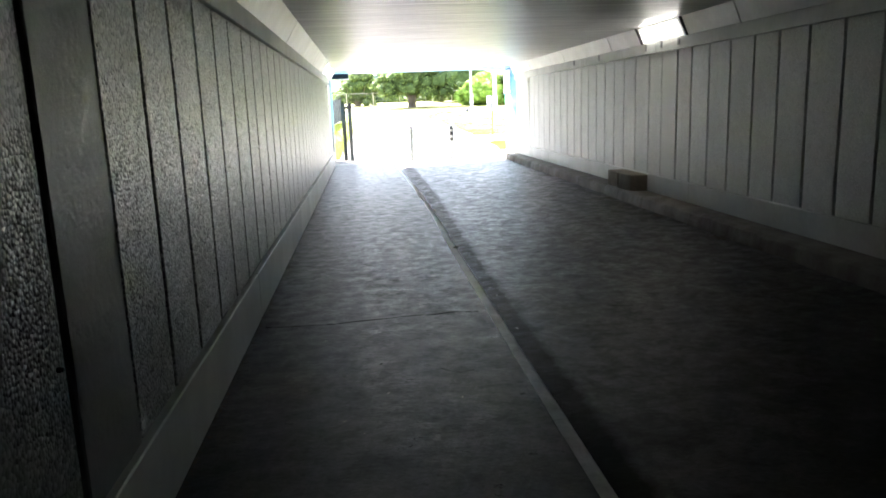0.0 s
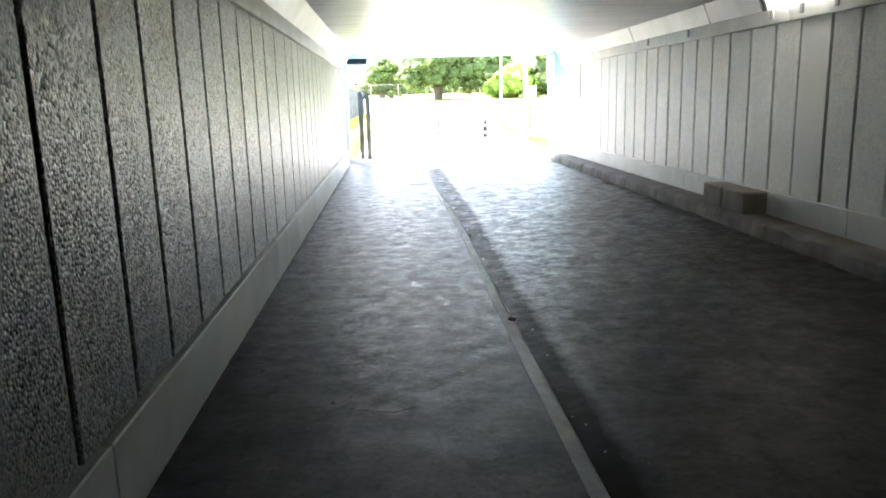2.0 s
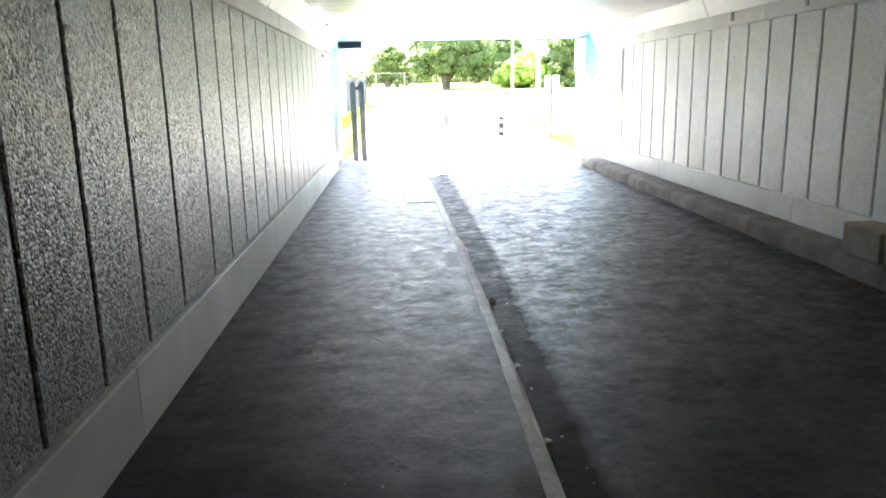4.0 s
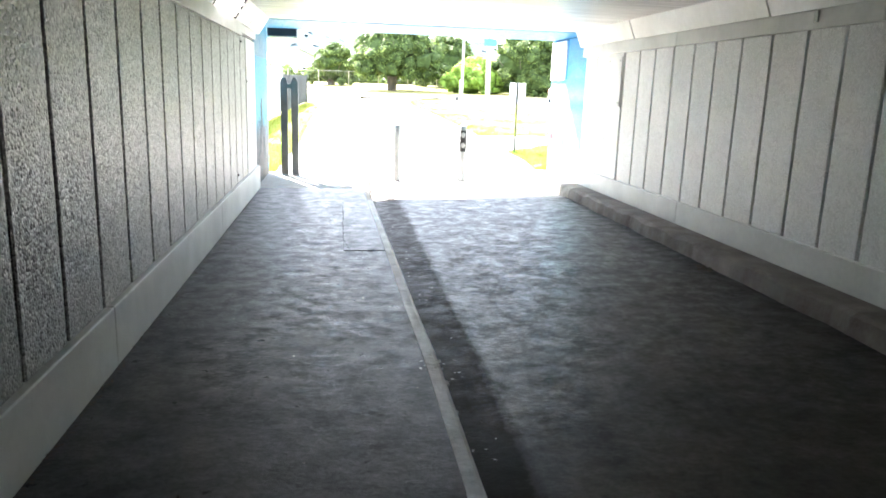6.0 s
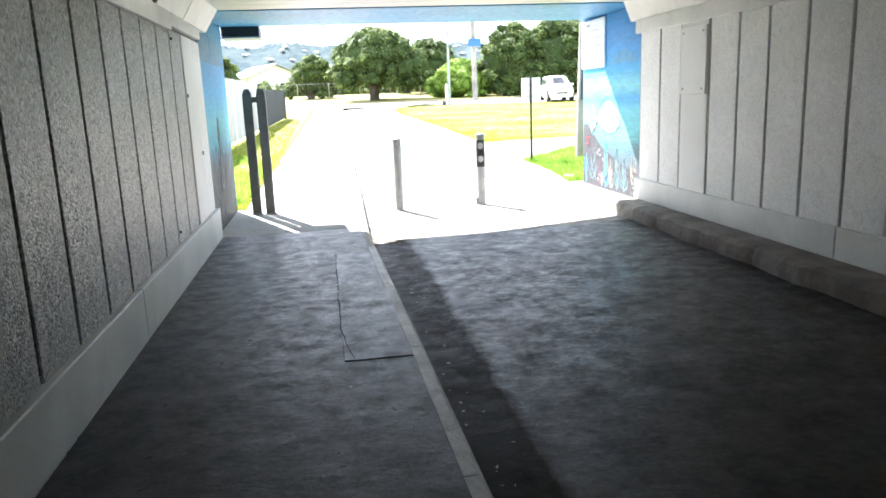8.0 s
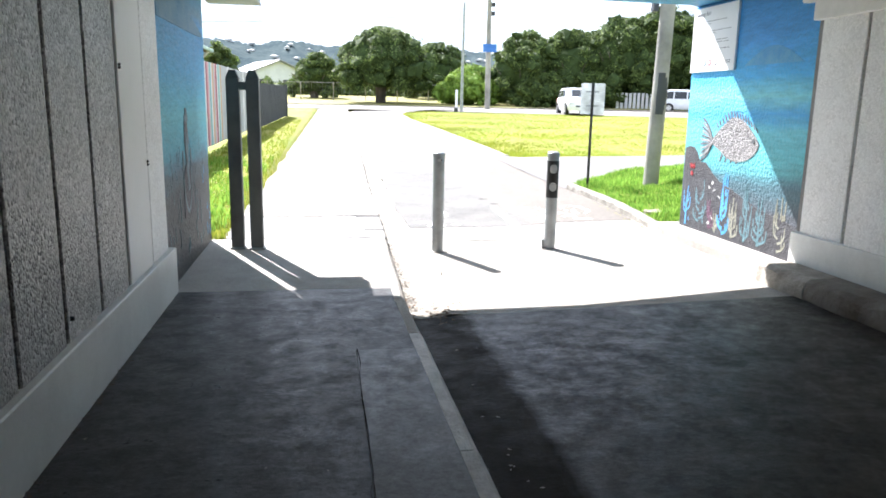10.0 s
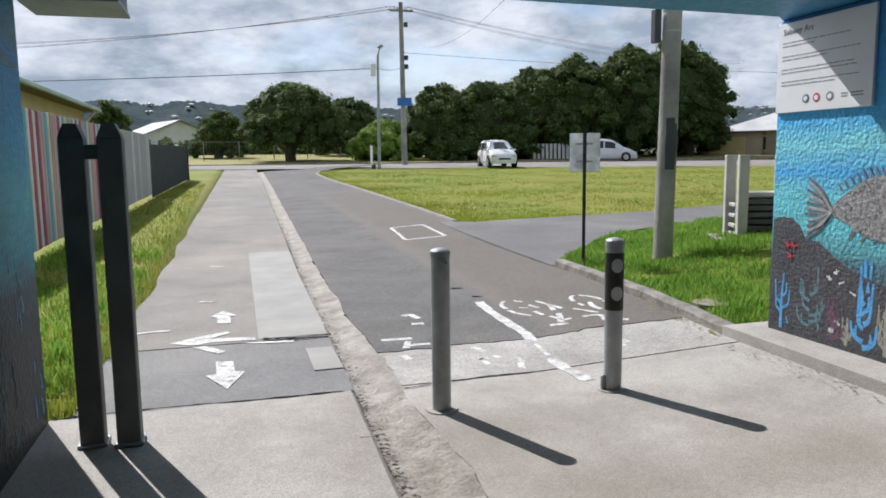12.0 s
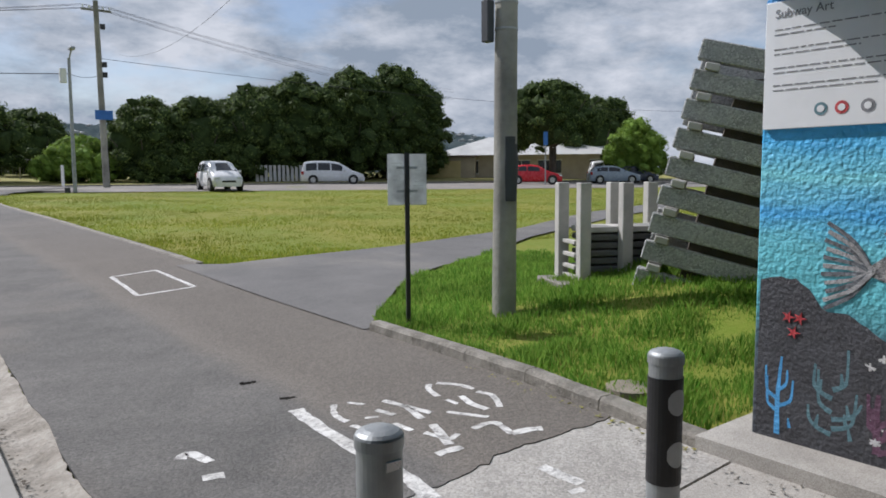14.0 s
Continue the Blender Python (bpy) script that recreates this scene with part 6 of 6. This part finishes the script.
part("shaft", cyl(bmesh.new(), (0, 0, -0.3), (0.05, 0, 6.6), 0.1, 0.07, 12), M["galv"], lp)
part("arm", cyl(bmesh.new(), (0.05, 0, 6.5), (0.12, -0.3, 7.0), 0.04, n=8), M["galv"], lp)
part("lantern", boxes((0.0, -0.6, 6.95, 0.25, -0.1, 7.1), bevel=0.04), M["galv"], lp)
part("side_box", boxes((-0.4, -0.1, 5.4, -0.1, 0.1, 6.1), bevel=0.03), M["sheet_white"], lp)
part("foot_box", boxes((-0.45, -0.1, -0.1, -0.22, 0.1, 0.35), bevel=0.03), M["dark_metal"], lp)
mk = thing("marker_post", "small white marker post on the verge", "post", (11.4, 71.5, 0.9))
part("post", boxes((-0.08, -0.05, 0, 0.08, 0.05, 1.5)), M["sheet_white"], mk)
bs = thing("blue_street_sign", "blue parking sign on a pale pole", "sign", (41.6, 57.9, 0.9), -45)
part("pole", cyl(bmesh.new(), (0, 0, -0.2), (0, 0, 3.9), 0.05, n=8), M["galv"], bs)
part("plate", boxes((-0.16, -0.06, 2.9, 0.16, -0.04, 3.9)), M["sign_blue"], bs)


def wire(a, b, sag, r=0.013):
    pts = []
    for i in range(25):
        f = i / 24
        p = Vector(a).lerp(Vector(b), f)
        p.z -= sag * 4 * f * (1 - f)
        pts.append(p)
    cu = bpy.data.curves.new("power_line", "CURVE")
    cu.dimensions, cu.bevel_depth, cu.bevel_resolution = "3D", r, 1
    sp_ = cu.splines.new("POLY")
    sp_.points.add(len(pts) - 1)
    for q, p in zip(sp_.points, pts):
        q.co = (*p, 1)
    cu.materials.append(M["cable"])
    return tagged(new("power_line", cu), "thin dark overhead power line", "cable", "power lines")


for dx in (-0.8, -0.45, 0.3, 0.65):
    wire((12.7 + dx, 66.6, 11.62), (-34 + dx, 76, 8.8 + dx * 0.6), 1.1, 0.011)
    wire((12.7 + dx, 66.6, 11.62), (55 + dx, 85 + dx, 10.9 + dx * 0.9), 0.7, 0.011)
wire((12.7, 66.6, 7.6), (9.55, 59.2, 6.6), 0.15)
wire((9.5, 59.2, 6.6), (-28, 58, 4.9), 0.3, 0.02)
wire((18.5, 57, 12.4), (24.2, 105, 15), 1.6)
wire((12.7, 66.6, 8.6), (75, 62, 8.2), 0.8)


# ---- trees ----
def tree(name, label, x, y, z, h, w, seed, lobes=34, material=None, trunk=0.34, clear=0.3, leaf=0.28, per=100, squash=0.75):
    rnd = random.Random(seed)
    t = thing(name, label, "tree", (x, y, z), 0)
    bm = bmesh.new()
    th = h * clear
    for k in range(3 if w > 5 else 1):
        a = k * 2.1 + rnd.random()
        mid = (0.25 * math.cos(a) * (1 if w > 5 else 0), 0.25 * math.sin(a), th)
        cyl(bm, (0.12 * math.cos(a), 0.12 * math.sin(a), -0.3), mid, trunk, trunk * 0.7, 9)
        for j in range(4):
            b = a + (j - 1.5) * 0.75
            q = (w * 0.3 * math.cos(b), w * 0.3 * math.sin(b), th + h * (0.22 + 0.14 * rnd.random()))
            cyl(bm, mid, q, trunk * 0.5, trunk * 0.16, 7)
            cyl(bm, q, (q[0] * 1.5, q[1] * 1.5, q[2] + h * 0.14), trunk * 0.2, trunk * 0.06, 6)
    part("trunk", bm, M["bark"], t)
    vs, fs, cores = [], [], bmesh.new()
    lean = Vector((rnd.uniform(-0.08, 0.08) * w, 0, 0))
    for k in range(int(lobes * 5.5)):
        v, ph = rnd.random() ** 0.75, rnd.uniform(0, 6.283)
        edge = 1 + 0.16 * noise.noise((math.cos(ph) * 1.6, math.sin(ph) * 1.6, v * 2 + seed * 3.1))
        rr = math.sqrt(max(0.0, 1 - v ** 2.3)) * edge
        f = rnd.uniform(0.6, 0.97)
        c = Vector((w / 2 * rr * f * math.cos(ph), w / 2 * rr * f * math.sin(ph), th + (h - th) * (0.05 + 0.88 * v * edge) + 0.12 * h * rr * rr * rnd.uniform(-1, 0.4) * (1 - v))) + lean * v
        lr = min(0.72, w * 0.085) * rnd.uniform(0.6, 1.35)
        bmesh.ops.create_icosphere(cores, subdivisions=1, radius=lr * 0.8, matrix=Matrix.LocRotScale(c, Euler((rnd.random(), rnd.random(), 0)), (1, 1, squash)))
        for _ in range(per):
            d = Vector((rnd.gauss(0, 1), rnd.gauss(0, 1), rnd.gauss(0.25, 1))).normalized()
            p = c + Vector((d.x, d.y, d.z * squash)) * lr * (0.82 + 0.36 * rnd.random() ** 1.5)
            nn = (d + Vector((rnd.gauss(0, 0.5), rnd.gauss(0, 0.5), rnd.gauss(0.2, 0.5)))).normalized()
            e1 = nn.orthogonal().normalized()
            e2 = nn.cross(e1)
            s = leaf * rnd.uniform(0.4, 1.0)
            ang = rnd.random() * 6.28
            a1 = (e1 * math.cos(ang) + e2 * math.sin(ang)) * s
            a2 = (e2 * math.cos(ang) - e1 * math.sin(ang)) * s * 0.5
            i = len(vs)
            vs += [p - a1 * 0.5, p + a2 * 0.5, p + a1 * 0.5, p - a2 * 0.5]
            fs.append((i, i + 1, i + 2, i + 3))
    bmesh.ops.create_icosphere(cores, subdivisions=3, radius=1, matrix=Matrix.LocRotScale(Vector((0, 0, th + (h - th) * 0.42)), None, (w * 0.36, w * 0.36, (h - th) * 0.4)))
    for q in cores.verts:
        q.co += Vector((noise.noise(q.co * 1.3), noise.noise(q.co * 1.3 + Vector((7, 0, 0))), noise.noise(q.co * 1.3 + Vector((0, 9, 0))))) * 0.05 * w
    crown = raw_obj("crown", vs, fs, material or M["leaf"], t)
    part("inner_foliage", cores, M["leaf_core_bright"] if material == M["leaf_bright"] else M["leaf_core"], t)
    return t


# Filler solids, darker than the leaves: the crown's inner shade is in their colour.
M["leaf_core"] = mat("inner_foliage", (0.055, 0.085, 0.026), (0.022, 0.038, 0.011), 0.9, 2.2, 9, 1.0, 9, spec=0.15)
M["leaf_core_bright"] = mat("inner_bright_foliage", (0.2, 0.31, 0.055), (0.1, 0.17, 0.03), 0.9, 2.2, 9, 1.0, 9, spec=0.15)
LB = "dense dark green evergreen tree with rounded crown"
tree("domed_tree", "domed dark evergreen tree standing on the verge across the street", 6.1, 80.3, 1.1, 6.6, 8.9, 1, 56, clear=0.23)
tree("evergreen_tree", LB, 0.2, 92, 1.6, 4.6, 5.4, 2, 26, clear=0.1)
tree("evergreen_tree", LB, 13.5, 93, 1.2, 6.4, 9, 3, 30, clear=0.1)
for tx, ty, thh, tw, ts, tl in ((18.4, 77.8, 6.3, 7.0, 4, 38), (22.6, 77.2, 6.6, 7.5, 5, 38), (26.8, 76.8, 7.9, 8.6, 6, 44), (31.4, 76.2, 8.8, 10.5, 7, 56), (35.8, 75.6, 9.5, 10.5, 8, 56), (39.4, 75.2, 10.3, 9.6, 16, 56), (41.3, 74.6, 9.3, 7.2, 17, 42)):
    tree("evergreen_tree", LB, tx, ty, 1.1, thh, tw, ts, tl, clear=0.13)
tree("street_tree", "spreading dark tree in front of the bungalow", 48.0, 63.0, 0.9, 8.6, 8.6, 9, 36, clear=0.36, trunk=0.22)
tree("evergreen_tree", LB, 60, 68, 0.9, 8.4, 10, 10, 30, clear=0.1)
tree("bushy_tree", "rounded brighter green bushy tree beside the parked cars", 55.2, 59.6, 0.9, 5.4, 6.0, 11, 30, M["leaf_bright"], 0.12, 0.1)
tree("hedge_bush", "large bright green rounded hedge bush", 13.5, 78.4, 1.1, 3.3, 6.0, 12, 34, M["leaf_bright"], 0.1, 0.05, 0.26)
tree("hedge_bush", "low dark green shrub below the trees", 19.5, 75.5, 1.1, 2.6, 5, 13, 20, M["leaf"], 0.1, 0.05, 0.26)
tree("hedge_bush", "low green shrub below the trees", 24.0, 75.0, 1.1, 3.2, 5, 14, 20, M["leaf"], 0.1, 0.05, 0.26)
tree("garden_shrub", "dark shrub beside the yellow house", -4.0, 54, 0.5, 3.6, 2.6, 15, 18, M["leaf"], 0.08, 0.1, 0.2)


# dark shade behind the trees, filled in with an added line of hedge
def hedge(name, label, pts, h, wdt, seed, material):
    rnd = random.Random(seed)
    vs, fs = [], []
    for (x0, y0), (x1, y1) in zip(pts, pts[1:]):
        n = int(math.hypot(x1 - x0, y1 - y0) * 160)
        for _ in range(n):
            f = rnd.random()
            z = 1.0 + h * rnd.random() * (0.85 + 0.3 * noise.noise((x0 + (x1 - x0) * f, 0, seed)))
            p = Vector((x0 + (x1 - x0) * f, y0 + (y1 - y0) * f + rnd.uniform(-wdt, wdt), z))
            a1 = Vector((rnd.gauss(0, 1), rnd.gauss(0, 1), rnd.gauss(0, 1))).normalized() * 0.34
            a2 = a1.orthogonal().normalized() * 0.2
            i = len(vs)
            vs += [p - a1, p + a2, p + a1, p - a2]
            fs.append((i, i + 1, i + 2, i + 3))
    return tagged(raw_obj(name, vs, fs, material), label, "hedge", kind="stuff")


hedge("hedge_row", "added hedge leaves standing in for dark shade below the evergreen trees", [(17, 82), (28, 80), (36, 78.5), (45, 76)], 4.2, 1.0, 3, M["leaf"])
hedge("far_hedge", "distant dark hedge behind the verge", [(-30, 108), (0, 104), (20, 98)], 3.0, 1.4, 4, M["leaf"])

# wire fence across the street
wf = thing("wire_fence", "tall wire mesh fence across the street", "fence")
for i in range(9):
    x = -10 + 3 * i
    y = 84 + 0.1 * i
    part("post", cyl(bmesh.new(), (x, y, 0.9), (x, y, 3.1), 0.05, n=8), M["timber_pole"], wf)
for z in (1.15, 3.05):
    part("rail", cyl(bmesh.new(), (-10, 84, z), (14, 84.8, z), 0.018, n=6), M["wire"], wf)
for i in range(96):
    x = -10 + 0.25 * i
    part("mesh_wire", cyl(bmesh.new(), (x, 84 + 0.033 * (x + 10), 1.1), (x + 0.0, 84 + 0.033 * (x + 10), 3.05), 0.008, n=3), M["wire"], wf)
gf = thing("white_gate_fence", "pale wire gate and fence under the trees", "fence")
for i in range(11):
    part("paling", boxes((25.5 + 0.34 * i, 73.6 - 0.075 * i, 1.0, 25.74 + 0.34 * i, 73.64 - 0.075 * i, 2.5)), M["white_wall"], gf)
# Bark-coloured slab laid in to stand for the shade on the ground here.
bank = tagged(bm_obj("shade_bank", prism([(16, 74.6), (40, 69), (46, 68), (46, 77), (16, 84)], 0.25, "z", 0.95), M["bark"]), "dark ground slab, the shade below the trees put into its colour", "ground", kind="structure")


# ---- hills ----
def hills():
    vs, fs = [], []
    n, rows = 520, 26
    for j in range(rows):
        f = j / (rows - 1)
        for i in range(n):
            a = radians(-75 + 120 * i / (n - 1))
            d = 520 + 330 * f
            left = max(0.0, math.cos((a + radians(0)) * 1.35))
            top = 32 + 25 * left + 14 * noise.noise((a * 5, 0, 1)) + 9 * noise.noise((a * 17, 0, 5))
            z = 1 + top * math.sin(f * math.pi / 2) ** 1.2 + 4 * noise.noise((a * 60, f * 8, 2)) * f + 3.0 * noise.noise((a * 160, f * 20, 6)) * f + 4.2 * abs(noise.noise((a * 330, f * 40, 3))) * f
            vs.append((-math.sin(-a) * d * 1 + 1, math.cos(a) * d + 18, z))
    for j in range(rows - 1):
        for i in range(n - 1):
            fs.append((j * n + i, j * n + i + 1, (j + 1) * n + i + 1, (j + 1) * n + i))
    tagged(raw_obj("hills", vs, fs, M["hill"], smooth=True), "distant wooded suburban hills, blue-green haze put into their colour", "backdrop", kind="structure")
    rnd = random.Random(5)
    bm = bmesh.new()
    for q in range(190):
        a = rnd.gauss(41.5, 2.6) if q % 3 == 0 else rnd.uniform(-16, 30)
        i, j = int((a + 75) / 120 * (n - 1)), rnd.randrange(2, rows - 5)
        if not 0 <= i < n:
            continue
        x, y, z = vs[j * n + i]
        w, hh, turn = rnd.uniform(2.5, 6.0), rnd.uniform(1.0, 2.0), rnd.random() * 1.5
        bmesh.ops.create_cube(bm, size=1, matrix=Matrix.LocRotScale((x, y - 3, z + hh * 0.5), Euler((0, 0, turn)), (w, 6, hh)))
        bmesh.ops.create_cone(bm, cap_ends=True, segments=4, radius1=w * 0.72, radius2=w * 0.1, depth=0.9, matrix=Matrix.LocRotScale((x, y - 3, z + hh + 0.45), Euler((0, 0, turn + 0.785)), None))
    tagged(bm_obj("hill_houses", bm, M["pale_grey"]), "tiny pale houses scattered over the far hills", "houses", kind="stuff")


hills()


# ---- grass ----
def blades(name, label, spots, material, h, w):
    rnd = random.Random(8)
    vs, fs = [], []
    for x, y, z in spots:
        a, l = rnd.random() * 6.28, h * rnd.uniform(0.5, 1.3) * (1 + 1.1 * noise.noise((x * 2.3, y * 2.3, 0)))
        bx, by = math.cos(a), math.sin(a)
        lean = rnd.uniform(0.1, 0.6) * l
        i = len(vs)
        vs += [(x - by * w, y + bx * w, z - 0.02), (x + by * w, y - bx * w, z - 0.02), (x + bx * lean * 0.4 + by * w * 0.6, y + by * lean * 0.4 - bx * w * 0.6, z + l * 0.6), (x + bx * lean, y + by * lean, z + l)]
        fs += [(i, i + 1, i + 2), (i, i + 2, i + 3)]
    return tagged(raw_obj(name, vs, fs, material), label, "grass", kind="stuff")


rg = random.Random(21)
spots = []
while len(spots) < 70000:
    x, y = rg.uniform(4.9, 10.5), rg.uniform(21.9, 31.2)
    near = lerp(((5.1, 25.75), (5.45, 26.2), (7.0, 27.7), (12.8, 31.1)), x)
    if y > near - 0.03 or x < road_right(y) + 0.14 or (y < 22.0 and x < 5.45):
        continue
    spots.append((x, y, ground_height(x, y)))
blades("grass_bank", "lush green uncut grass beside the kerb", spots, M["blade"], 0.078, 0.0055)
spots = []
while len(spots) < 12000:
    x, y = rg.uniform(-1.9, 0.12), 21.5 + 26 * rg.random() ** 1.6
    if x > walk_left(y) + 0.02 or x < fence_x(y):
        continue
    spots.append((x, y, ground_height(min(x, -0.2), y)))
blades("verge_tufts", "lush green grass tufts beside the posts and fence", [(x, y, ground_height(min(x, -0.2), y)) for x, y in ((rg.uniform(-1.7, 0.0), 21.5 + 9 * rg.random() ** 1.7) for _ in range(12000)) if noise.noise((x * 1.4, y * 0.9, 3)) > -0.15], M["blade"], 0.075, 0.0055)
blades("grass_verge", "green and straw grass verge beside the footpath", spots, M["blade_field"], 0.055, 0.006)
spots = []
while len(spots) < 130000:
    y = 30.8 + 30 * rg.random() ** 1.5
    x = road_right(min(y, 58)) + 0.12 + 36 * rg.random() ** 1.4
    far = lerp(((5.1, 31.2), (5.7, 30.8), (9.2, 31.3), (14, 32.7), (20, 35.7), (32, 39.5), (60, 50)), x)
    near = lerp(((5.1, 25.75), (7.0, 27.7), (12.8, 31.1), (20, 34.2), (32, 38)), x)
    if near - 0.1 < y < far + 0.05 or y > 60.5 + DX * x:
        continue
    spots.append((x, y, ground_height(x, y)))
blades("lawn_grass", "yellow-green rough lawn grass", spots, M["blade_field"], 0.035, 0.009)


# bolts and stains on the cladding
rb = random.Random(4)
for yy, zz in [(17.35 + 0.5 * (i % 4), (0.42, 0.95, 1.5, 1.98)[(i * 3) % 4] + 0.03 * rb.random()) for i in range(8)] + [(1.62, 1.2), (1.98, 0.8), (1.8, 0.5)]:
    part("bolt", cyl(cyl(bmesh.new(), (0.0, yy, zz), (0.012, yy, zz), 0.008, n=8), (0.012, yy, zz), (0.017, yy, zz), 0.006, n=6), M["dark_metal"], wl_root, "rusty dark bolt")
trim = bpy.data.objects["trim_right"]
for yy in (9.2, 9.75, 10.3, 12.4, 13.9):
    part("bracket", boxes((4.868, yy, 2.1, 4.884, yy + 0.05, 2.19), bevel=0.003), M["galv"], trim, "small metal bracket")
